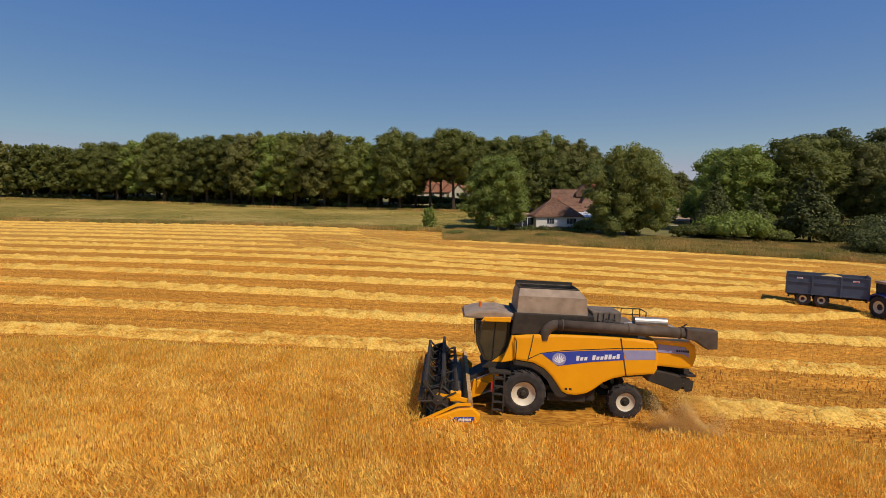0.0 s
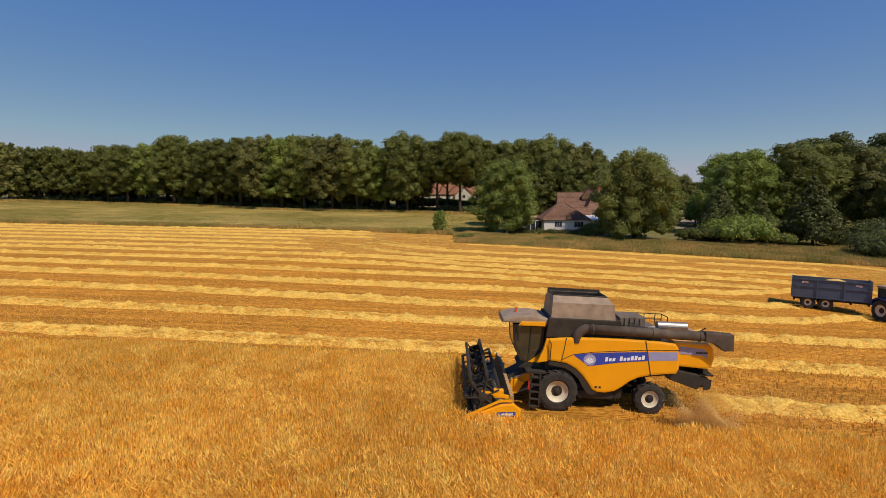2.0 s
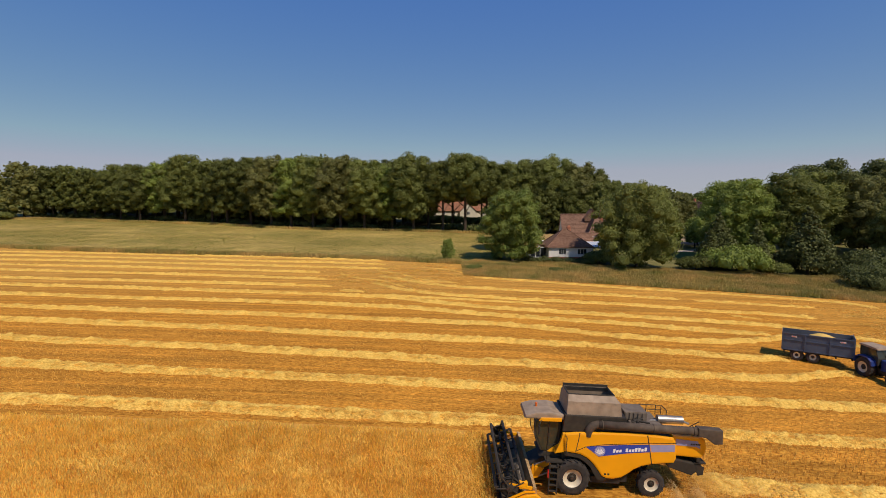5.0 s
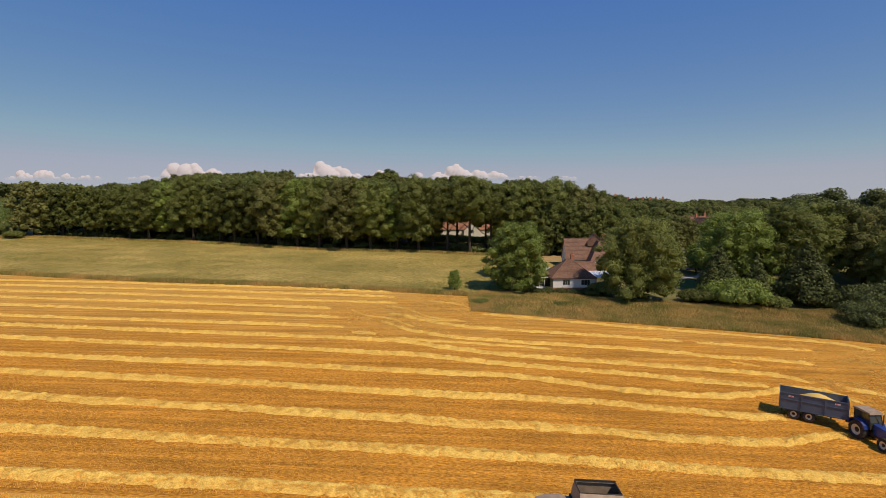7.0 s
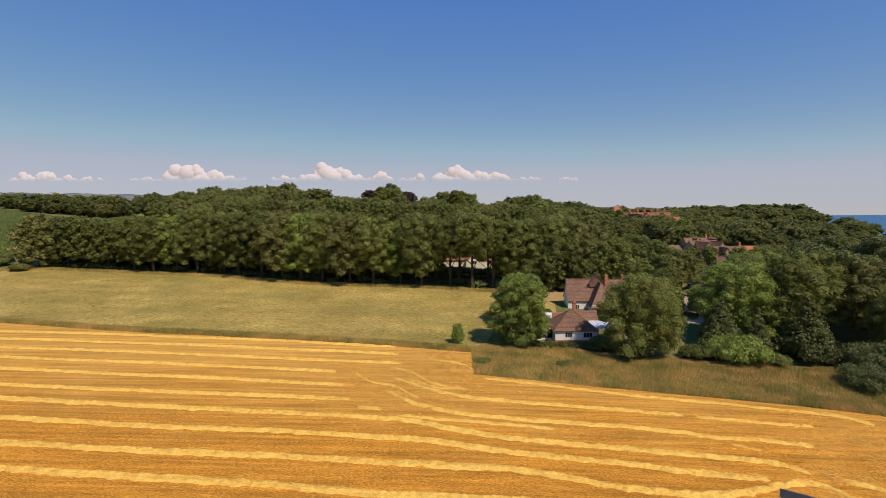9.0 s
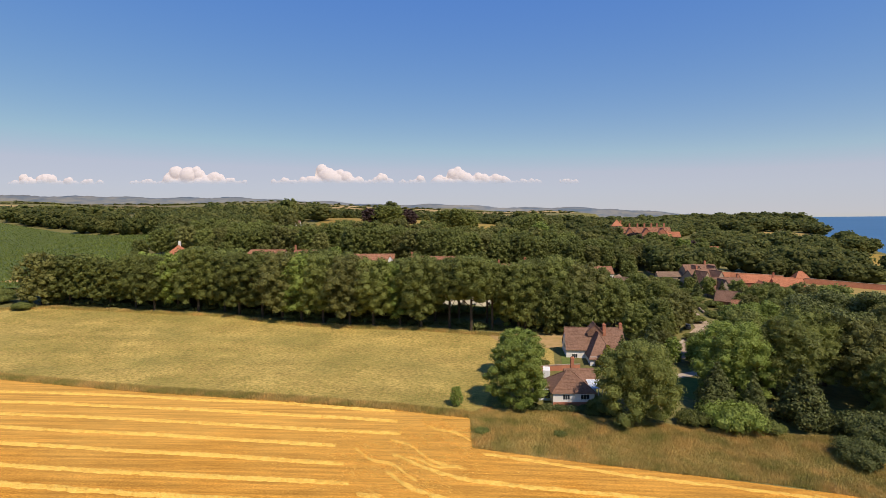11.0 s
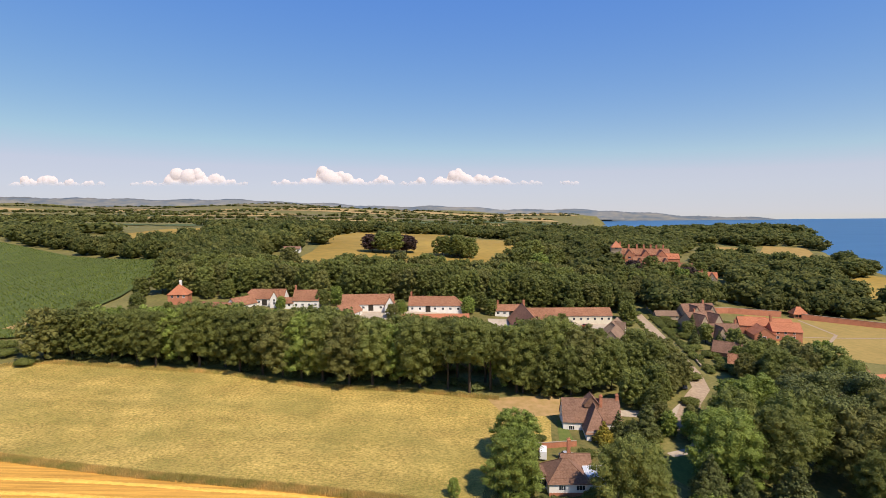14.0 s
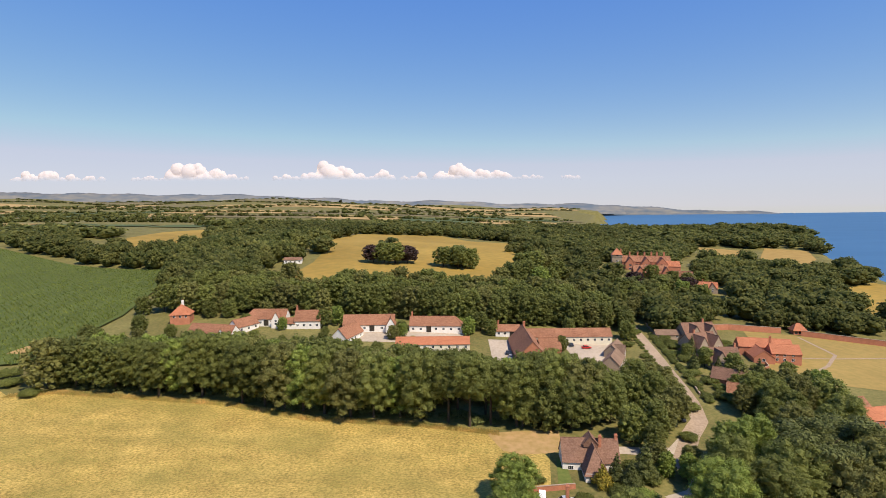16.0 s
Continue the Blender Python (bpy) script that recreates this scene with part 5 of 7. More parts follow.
wood("far_hedges", [([(-900, 640), (-520, 560), (-430, 640), (-440, 720), (-560, 730), (-900, 820)], 14), ([(-480, 960), (120, 985), (130, 1260), (-100, 1290), (-430, 1120)], 17),
                    ([(-1250, 1420), (-700, 1500), (-720, 1560), (-1250, 1490)], 22), ([(-2400, 2480), (-900, 2420), (-850, 2560), (-2300, 2640)], 34), ([(-500, 2350), (250, 2420), (250, 2520), (-480, 2450)], 34)],
     3, 9, 15, 26, 0.24, "far woods and hedgerows across the country", 35,
     hedgerows=[(15, [(-1500, 860), (-900, 850), (-560, 800)]), (15, [(-900, 850), (-950, 1160)]), (16, [(-1500, 1190), (-950, 1160), (-480, 1150)]), (16, [(-1300, 1305), (-430, 1290), (120, 1380)]), (18, [(-700, 1290), (-760, 1460)]),
                (20, [(-1900, 1770), (-700, 1740), (300, 1710)]), (20, [(-1200, 1560), (-1260, 1760)]), (20, [(-200, 1400), (-260, 1720)]), (24, [(-2300, 2100), (-900, 2080), (500, 2140)]), (24, [(-1500, 1790), (-1600, 2090)]), (24, [(-300, 1730), (-340, 2100)]),
                (28, [(-2800, 2760), (-900, 2720), (550, 2820)]), (34, [(-3200, 3420), (-1200, 3380), (800, 3440)]), (40, [(-3300, 3980), (-1000, 3960), (1000, 4020)])])


# ---- houses ----
def window(parent, x, y, z, w, h, out, bars=1, material="white_paint"):
    """A window on the wall that faces -y (out -1) or +y (out 1), or -x/+x when out is 'l' or 'r'; parent's own axes."""
    t = 0.06
    side = out in ("l", "r")
    s = {"l": -1, "r": 1}.get(out, out)

    def bar(bm, a, b, c, d, deep=0.05):
        if side:
            box(bm, x - 0.03 * s, x + deep * s, y + a, y + b, z + c, z + d)
        else:
            box(bm, x + a, x + b, y - 0.03 * s, y + deep * s, z + c, z + d)
        return bm
    bm = bmesh.new()
    for a, b, c, d in ((-w / 2, w / 2, 0, t), (-w / 2, w / 2, h - t, h), (-w / 2, -w / 2 + t, t, h - t), (w / 2 - t, w / 2, t, h - t)):
        bar(bm, a, b, c, d)
    bmesh.ops.remove_doubles(bm, verts=bm.verts[:], dist=0.0005)
    fr = part("window", bm, material, parent)
    for k in range(1, bars + 1):
        c = -w / 2 + w * k / (bars + 1)
        part("glazing_bar", bar(bmesh.new(), c - t / 3, c + t / 3, t, h - t, 0.045), material, fr)
    part("pane", bar(bmesh.new(), -w / 2 + 0.02, w / 2 - 0.02, 0.02, h - 0.02, 0.012), "glass", fr)
    return fr


def slab(bm, p, thick=0.14):
    """A roof slope from its corner points, thickened downwards."""
    p = [Vector(q) for q in p]
    n = (p[1] - p[0]).cross(p[2] - p[0]).normalized()
    if n.z < 0:
        p, n = p[::-1], -n
    a = [bm.verts.new(q) for q in p]
    b = [bm.verts.new(q - n * thick) for q in p]
    k = len(p)
    bm.faces.new(a)
    bm.faces.new(b[::-1])
    for i in range(k):
        bm.faces.new((a[i], b[i], b[(i + 1) % k], a[(i + 1) % k]))


def chimney(root, x, y, z0, z1, w=0.7, pots=2, material="brick"):
    bm = bmesh.new()
    box(bm, x - w / 2, x + w / 2, y - w / 2, y + w / 2, z0, z1)
    box(bm, x - w / 2 - 0.07, x + w / 2 + 0.07, y - w / 2 - 0.07, y + w / 2 + 0.07, z1 - 0.28, z1 - 0.08)
    c = part("chimney", bm, material, root)
    for k in range(pots):
        b2 = bmesh.new()
        rod(b2, (x + (k - (pots - 1) / 2) * 0.3, y, z1), (x + (k - (pots - 1) / 2) * 0.3, y, z1 + 0.35), 0.11, 0.09, 8)
        part("chimney_pot", b2, "tile_orange", c)


def tile_course(bm, a, b, c, d, gap):
    """Raised lines along a slope, as the laps of the tile courses; a-b is the eave, d-c the ridge."""
    a, b, c, d = (Vector(v) for v in (a, b, c, d))
    n = (b - a).cross(d - a).normalized()
    if n.z < 0:
        n = -n
    k = max(2, int((d - a).length / gap))
    for i in range(1, k):
        t = i / k
        p, q = a.lerp(d, t), b.lerp(c, t)
        s = (d - a).normalized() * 0.05
        vs = [bm.verts.new(v) for v in (p - s + n * 0.005, q - s + n * 0.005, q - s + n * 0.045, p - s + n * 0.045, p + s + n * 0.004, q + s + n * 0.004)]
        bm.faces.new(vs[:4])
        bm.faces.new((vs[3], vs[2], vs[5], vs[4]))


def wing(root, x0, x1, y0, y1, eave, ridge, wall, roof, hip0=0.0, hip1=0.0, axis="x", over=0.4, base=-1.2, gables=True):
    """One range of a house: walls with gables and a pitched roof along an axis; hip0 and hip1 set in the ridge's ends."""
    def P(u, v, z):
        return (u, v, z) if axis == "x" else (v, u, z)
    if axis == "y":
        x0, x1, y0, y1 = y0, y1, x0, x1
    bm = bmesh.new()
    ym = (y0 + y1) / 2
    prof0 = [(y0, base), (y0, eave), (ym, ridge - 0.12), (y1, eave), (y1, base)] if not hip0 else [(y0, base), (y0, eave), (y1, eave), (y1, base)]
    prof1 = [(y0, base), (y0, eave), (ym, ridge - 0.12), (y1, eave), (y1, base)] if not hip1 else [(y0, base), (y0, eave), (y1, eave), (y1, base)]
    bm.faces.new([bm.verts.new(P(x0, *q)) for q in prof0])
    bm.faces.new([bm.verts.new(P(x1, *q)) for q in prof1[::-1]])
    for y in (y0, y1):
        bm.faces.new([bm.verts.new(P(*q)) for q in ((x0, y, base), (x1, y, base), (x1, y, eave), (x0, y, eave))])
    bmesh.ops.remove_doubles(bm, verts=bm.verts[:], dist=0.001)
    bmesh.ops.recalc_face_normals(bm, faces=bm.faces[:])
    part("wall", bm, wall, root)
    drop = over * (ridge - eave) / ((y1 - y0) / 2)
    bm, laps = bmesh.new(), bmesh.new()
    ea0, ea1 = (x0 - (over if hip0 else 0.2)), (x1 + (over if hip1 else 0.2))
    r0, r1 = (x0 + hip0 if hip0 else x0 - 0.2), (x1 - hip1 if hip1 else x1 + 0.2)
    for y, s in ((y0, -1), (y1, 1)):
        c = [P(ea0, y + s * over, eave - drop), P(ea1, y + s * over, eave - drop), P(r1, ym, ridge), P(r0, ym, ridge)]
        slab(bm, c)
        tile_course(laps, *c, 0.42)
    if hip0:
        slab(bm, [P(ea0, y0 - over, eave - drop), P(ea0, y1 + over, eave - drop), P(r0, ym, ridge)])
    if hip1:
        slab(bm, [P(ea1, y0 - over, eave - drop), P(ea1, y1 + over, eave - drop), P(r1, ym, ridge)])
    ob = part("roof", bm, roof, root)
    part("tile_relief", laps, roof, ob)["kind"] = "stuff"
    bm = bmesh.new()
    rod(bm, P(r0, ym, ridge - 0.02), P(r1, ym, ridge - 0.02), 0.13, seg=6)
    if hip0:
        rod(bm, P(r0, ym, ridge), P(ea0, y0 - over, eave - drop + 0.02), 0.10, seg=6), rod(bm, P(r0, ym, ridge), P(ea0, y1 + over, eave - drop + 0.02), 0.10, seg=6)
    if hip1:
        rod(bm, P(r1, ym, ridge), P(ea1, y0 - over, eave - drop + 0.02), 0.10, seg=6), rod(bm, P(r1, ym, ridge), P(ea1, y1 + over, eave - drop + 0.02), 0.10, seg=6)
    part("ridge_tiles", bm, roof, ob)
    return ob


def door(root, x, y, z, w, h, out, material="timber"):
    bm = bmesh.new()
    box(bm, x - w / 2, x + w / 2, y - 0.03 * out, y + 0.045 * out, z, z + h)
    for k in range(4):
        box(bm, x - w / 2 + 0.06 + k * (w - 0.12) / 4, x - w / 2 + 0.02 + (k + 1) * (w - 0.12) / 4, y + 0.04 * out, y + 0.06 * out, z + 0.08, z + h - 0.08)
    part("door", bm, material, root)


def place(name, x, y, rot, label, category="house", dz=0.0):
    return empty(name, Matrix.Translation(at(x, y, dz)) @ pose(0, 0, 0, 0, 0, rot), label, category)


# white bungalow at the field's edge
b = place("bungalow", 21.9, 106.0, 1, "white single-storey bungalow with brown hipped tile roof", "bungalow", 0.25)
wing(b, -4.1, 4.6, -4.4, 4.6, 2.6, 5.9, "white", "tile_brown", 4.0, 3.9)
wing(b, 0.4, 7.0, 2.2, 7.0, 2.5, 4.9, "white", "tile_brown", 0, 0.0, "x")
for x, w in ((-1.3, 1.5), (2.7, 1.9)):
    window(b, x, -4.4, 0.85, w, 1.15, -1, 2)
for y in (-2, 1.5):
    window(b, -4.1, y, 0.9, 1.2, 1.1, "l")
bm = bmesh.new()
box(bm, -4.12, 4.62, -4.44, -4.40, -1.2, 0.35)
part("plinth", bm, "brick", b, "red brick plinth")
chimney(b, 3.4, 9.4, 0.0, 6.2, 0.75, 2)
bm = bmesh.new()
for x in np.linspace(4.7, 9.2, 6):
    box(bm, x - 0.05, x + 0.05, -1.2, -1.1, -0.6, 2.2)
    rod(bm, (x, -1.15, 2.2), (x, 2.1, 3.1), 0.05, seg=4)
for y in (-1.15, 0.5, 2.1):
    z = 2.2 + 0.9 * (y + 1.15) / 3.25
    rod(bm, (4.7, y, z), (9.2, y, z), 0.06, seg=4)
box(bm, 9.12, 9.22, -1.2, 2.1, -0.6, 2.2)
box(bm, 4.7, 9.2, -1.2, -1.1, -0.8, 0.3)
cons = part("conservatory_frame", bm, "white_paint", b, "white timber conservatory frame with glass roof")
bm = bmesh.new()
slab(bm, [(4.7, -1.1, 2.22), (9.1, -1.1, 2.22), (9.1, 2.05, 3.08), (4.7, 2.05, 3.08)], 0.02)
part("pane", bm, "pale_glass", cons, "pale glass roof panes")

# glazed lean-to on the side wall
bm = bmesh.new()
for y in np.linspace(-1.6, 3.0, 6):
    box(bm, -7.35, -7.25, y - 0.05, y + 0.05, -0.8, 2.1)
for x in (-7.3, -6.3, -5.3):
    box(bm, x - 0.05, x + 0.05, -1.65, -1.55, -0.8, 2.1)
box(bm, -7.4, -4.12, -1.7, -1.5, 2.1, 2.22)
box(bm, -7.4, -7.2, -1.7, 3.1, 2.1, 2.22)
box(bm, -7.38, -4.12, -1.68, -1.52, -0.9, 0.2)
lean = part("lean_to_frame", bm, "white_paint", b, "white framed glazed lean-to")
bm = bmesh.new()
box(bm, -7.32, -4.12, -1.62, -1.58, 0.2, 2.1)
part("pane", bm, "glass", lean)
bm = bmesh.new()
slab(bm, [(-7.5, -1.8, 2.24), (-7.5, 3.2, 2.24), (-4.1, 3.2, 2.9), (-4.1, -1.8, 2.9)], 0.08)
part("lean_to_roof", bm, "tile_brown", b)

# taller house with a cross gable
h = place("house", 35.5, 133.5, -4, "two-storey white house with brown tiled gables", dz=-0.8)
wing(h, -7.8, 7.6, -1.6, 5.8, 3.5, 8.4, "white", "tile_brown")
wing(h, -2.6, 3.4, -7.4, 2.2, 2.8, 8.0, "white", "tile_brown", hip0=4.2, axis="y")
wing(h, -1.9, 2.1, 0.2, 3.8, 7.6, 9.7, "tile_brown", "tile_brown", axis="y", over=0.3, base=6.5)
chimney(h, 2.6, 1.0, 5, 9.6, 0.8, 2)
chimney(h, 7.2, 2.2, 5, 9.6, 0.8, 2)
window(h, -7.8, 1.8, 3.0, 1.2, 1.2, "l")
window(h, -7.8, 1.8, 0.7, 1.4, 1.3, "l")
for x in (-5.6, 5.4):
    window(h, x, -1.6, 0.8, 1.5, 1.2, -1, 2)
window(h, 1.7, -7.4, 0.7, 1.3, 1.3, -1, 1)
door(h, -0.9, -7.4, -0.3, 1.0, 2.1, -1)
bm = bmesh.new()
prism(bm, [(1.0, 4.2), (2.6, 4.2), (1.8, 5.6)], -6.0, -3.4)
part("dormer", bm, "tile_brown", h)

# square brick house with pyramid roof
o = place("brick_house", -139, 254.5, 12, "square red brick house with steep pyramid roof")
wing(o, -4.6, 4.6, -4.2, 4.2, 4.8, 9.0, "brick", "tile_orange", 4.2, 4.2)
chimney(o, 0.4, 0.5, 8.2, 11.2, 1.0, 2, "white")
for x in (-2.6, 0.2, 2.8):
    window(o, x, -4.2, 3.0, 1.1, 1.3, -1)


def cottage(x, y, rot, length, depth, eave, ridge, wall, roof, label, nwin, gate=None, gable=None, chim=(), hip=(0, 0), name="cottage"):
    c = place(name, x, y, rot, label)
    L2, D2 = length / 2, depth / 2
    wing(c, -L2, L2, -D2, D2, eave, ridge, wall, roof, *hip)
    rows = (0.9,) if eave < 4.2 else (0.9, eave - 1.5)
    for k in range(nwin):
        wx = -L2 + (k + 0.5) * length / nwin
        if gate is not None and abs(wx - gate) < 1.9:
            continue
        for z in rows:
            window(c, wx, -D2, z, 1.15, 1.15, -1, 1)
    if gate is not None:
        door(c, gate, -D2, -0.2, 2.4, 2.9, -1, "black")
    for gx0, gx1, gy in gable or ():
        wing(c, gx0, gx1, -D2 - gy, 0.5, eave * 0.92, ridge * 0.97, wall, roof, axis="y")
        window(c, (gx0 + gx1) / 2, -D2 - gy, eave * 0.62, 1.1, 1.2, -1)
        window(c, (gx0 + gx1) / 2, -D2 - gy, 0.7, 1.2, 1.2, -1)
    for cx_, cz in chim:
        chimney(c, cx_, 0.2, ridge - 0.6, ridge + cz, 0.8, 2)
    return c


cottage(-95.5, 253.5, 1, 21, 9, 3.4, 7.4, "white", "tile_red", "long white cottage range with red tiled roof", 6, gate=1.0, gable=[(4.4, 8.8, 2.6)], hip=(4.0, 0))
cottage(-73.5, 250.5, 3, 12.5, 8, 3.8, 8.2, "white", "tile_red", "white gabled cottage with tall chimney and red tiles", 4, chim=[(-5.6, 2.2)])
cottage(-113.5, 233.5, -13, 23, 7.5, 3.0, 6.4, "white", "tile_red", "low white cottage with patched red roof", 5, gable=[(6.2, 11.2, 3.2)])
cottage(-103.5, 243.5, 64, 13, 7, 3.0, 6.2, "white", "tile_red", "low white cottage wing with red tiled roof", 3)
cottage(-83.5, 248.5, 4, 8, 5.5, 2.6, 4.8, "white", "tile_red", "low white link building with red tiles", 2)
cottage(-43, 249, 4, 25, 9, 3.3, 7.3, "white", "tile_red", "long white cottage range with arched gateway", 6, gate=1.5, gable=[(8.4, 13.2, 3.4)])
cottage(-51, 233.5, 73, 17, 8, 3.0, 7.2, "white", "tile_red", "white cottage wing with steep red tiled roof", 3)
cottage(-10, 251, -1, 26, 9, 3.2, 6.9, "white", "tile_red", "white cottage range with hipped red roof", 7, gate=-3.5, chim=[(-12, 2.0)], hip=(0, 3.5))
cottage(-11, 226, 2, 33, 6.5, 2.9, 5.4, "cream", "tile_orange", "low cream outbuilding range with orange tiled roof in the trees", 9)
cottage(3.5, 187, 1, 25, 8, 4.3, 7.0, "cream", "tile_red", "cream two-storey cottage with red roof behind the shelter belt", 7, gable=[(-1.5, 4.5, 1.6)], chim=[(-9, 1.2)])
cottage(25, 248, 0, 12, 6.5, 2.8, 5.2, "white", "tile_red", "white cottage at the end of the range", 4, gate=2.0, chim=[(-4.5, 1.8)])
cottage(-123, 393, 8, 13, 6.5, 2.9, 4.6, "white", "tile_brown", "white bungalow at the edge of the park wood", 4)
cottage(54, 243.5, 2, 40, 8, 3.2, 6.2, "cream", "tile_red", "long cream cottage range with red tiled roof", 12, gate=-9.0)
r = place("barn", 31, 219, 0, "large barn with steep red tiled roof and gable", "barn")
wing(r, -6.5, 6.5, -13, 20, 3.4, 10.2, "brick", "tile_red", axis="y", hip0=0, hip1=0)
wing(r, 5.5, 15.0, 2, 11, 3.2, 7.0, "brick", "tile_red")
window(r, 0, -13, 4.6, 1.4, 1.2, -1, 2)
chimney(r, 0.5, 17.5, 9.0, 12.0, 1.0, 2)
window(r, -2.8, -13, 1.2, 1.3, 1.2, -1, 2)
cottage(71, 227, 62, 13, 6.5, 2.8, 5.8, "stone", "tile_grey", "stone cottage with weathered tiled roof by the road", 3, gable=[(-5.5, -1.0, 2.0)])
cottage(66, 212, 64, 15, 7, 2.8, 6.2, "stone", "tile_grey", "stone cottage with brown tiled roof beside the yard", 4)
cottage(108, 258, -2, 14, 5, 2.4, 4.4, "stone", "tile_grey", "low stone outbuilding with tiled roof", 2)
cottage(122, 258, 8, 17, 9, 4.6, 9.0, "stone", "tile_brown", "stone house with dark brown gabled roof", 4, gable=[(-6.8, -1.2, 2.4), (1.5, 7.0, 2.4)], chim=[(3.5, 1.6)], name="stone_house")
cottage(114, 238, 20, 16, 9, 4.6, 9.0, "stone", "tile_brown", "stone house with steep brown gables", 4, gable=[(-7.0, -1.2, 3.0), (1.2, 7.0, 3.0)], chim=[(-3.0, 1.4)], name="stone_house")
cottage(114, 217, 0, 13, 8.5, 4.4, 8.6, "stone", "tile_brown", "stone house with broad brown tiled roof", 3, gable=[(-6.0, -0.6, 3.0)], chim=[(5.5, 1.6)], name="stone_house")
cottage(106, 195, -38, 12, 6.5, 3.2, 6.6, "brick", "tile_brown", "small brick cottage with brown tiles among trees", 3)
cottage(103, 182, -28, 8.5, 5.5, 2.8, 5.8, "brick", "tile_red", "small brick outhouse with red tiled roof", 2)
q = place("brick_house", 141, 231, -12, "new red brick house with orange tiled roof")
wing(q, -10, 2, 3, 10, 5.0, 8.2, "brick", "tile_orange")
wing(q, -7, 1.5, -8, 4, 2.8, 5.8, "brick", "tile_orange", axis="y")
wing(q, 1.0, 13, -5.5, 2.5, 4.4, 7.6, "brick", "tile_orange")
for x in (3.2, 6.2, 9.6):
    window(q, x, -5.5, 0.8, 1.2, 1.3, -1)
    window(q, x, -5.5, 3.0, 1.1, 1.1, -1)
window(q, -3.0, -8, 0.8, 1.4, 1.3, -1)
chimney(q, 4.2, 6.5, 5, 9.2, 0.8)
cottage(153, 244, -10, 14, 7.5, 3.4, 6.4, "brick", "tile_orange", "red brick wing with orange tiled roof", 3, name="brick_house")
cottage(139, 165, 12, 18, 7, 3.0, 5.8, "brick", "tile_orange", "red brick house with orange tiles and wide front", 5, name="brick_house")
cottage(135, 172.5, 12, 13, 7, 2.8, 5.6, "brick", "tile_red", "brick wing with red tiled roof", 3, name="brick_house")
cottage(148, 158, 14, 9, 6, 4.6, 7.2, "brick", "tile_orange", "red brick porch wing with orange tiles", 3, name="brick_house")
p = place("garden_pavilion", 191, 284.5, -8, "small brick garden pavilion with orange hipped roof", "pavilion")
wing(p, -3.2, 3.2, -2.6, 2.6, 3.2, 6.2, "brick", "tile_orange", 2.2, 2.2, over=0.7)
for x in (-1.9, 0, 1.9):
    window(p, x, -2.6, 0.6, 1.3, 2.0, -1, 2, "timber")

# manor with a tower
m_ = place("manor_house", 177, 480, -12, "large red brick manor with many gables and chimneys", "manor house", dz=0.5)
wing(m_, -20, 22, -6, 8, 7.5, 12.5, "brick", "tile_red")
for gx0, gx1 in ((-18, -10), (-4, 4), (9, 18)):
    wing(m_, gx0, gx1, -14, 2, 6.5, 12.0, "brick", "tile_red", axis="y")
    for z in (1.0, 4.2):
        window(m_, (gx0 + gx1) / 2, -14, z, 2.4, 1.7, -1, 2)
wing(m_, 18, 29, -12, 2, 4.5, 8.5, "brick", "tile_orange")
for x in (-13, -6, 0, 6, 11, 17):
    chimney(m_, x, 1.0, 10, 16.0, 1.4, 3)
bm = bmesh.new()
box(bm, -29, -20, -4, 5, -2, 13.5)
box(bm, -29.4, -19.6, -4.4, 5.4, 11.6, 12.1)
t_ = part("tower", bm, "stone", m_, "pale stone tower")
bm = bmesh.new()
for a, b_ in (((-29.6, -4.6), (-19.4, -4.6)), ((-19.4, -4.6), (-19.4, 5.6)), ((-19.4, 5.6), (-29.6, 5.6)), ((-29.6, 5.6), (-29.6, -4.6))):
    slab(bm, [(*a, 13.4), (*b_, 13.4), (-24.5, 0.5, 19.5)], 0.2)
part("tower_roof", bm, "tile_orange", t_, "steep orange tiled tower roof")
for z in (3, 7, 12.2):
    window(m_, -24.5, -4, z, 2.6, 1.2, -1, 2)
chimney(m_, -20.6, 4.2, 11, 18.5, 1.2, 1)
wing(m_, -14, 14, -40, -28, 1.5, 7.5, "brick", "tile_red", base=-8)
for gx0, gx1 in ((-13, -5), (-1, 6), (8, 15)):
    wing(m_, gx0, gx1, -44, -14, 1.0, 6.8, "brick", "tile_red", axis="y", base=-8)
    window(m_, (gx0 + gx1) / 2, -44, -1.0, 2.4, 1.8, -1, 2)
    chimney(m_, gx0 + 0.5, -30, 4, 10.5, 1.3, 3)
cottage(196, 400, -20, 15, 8, 3.6, 7.6, "stone", "tile_orange", "lodge with orange tiled roof below the manor", 3, gable=[(1, 6.4, 2.2)], chim=[(-3, 1.5)], name="lodge")
cottage(196, 440, -35, 14, 7, 4, 8, "brick", "tile_red", "brick stable wing by the manor", 3, name="lodge")


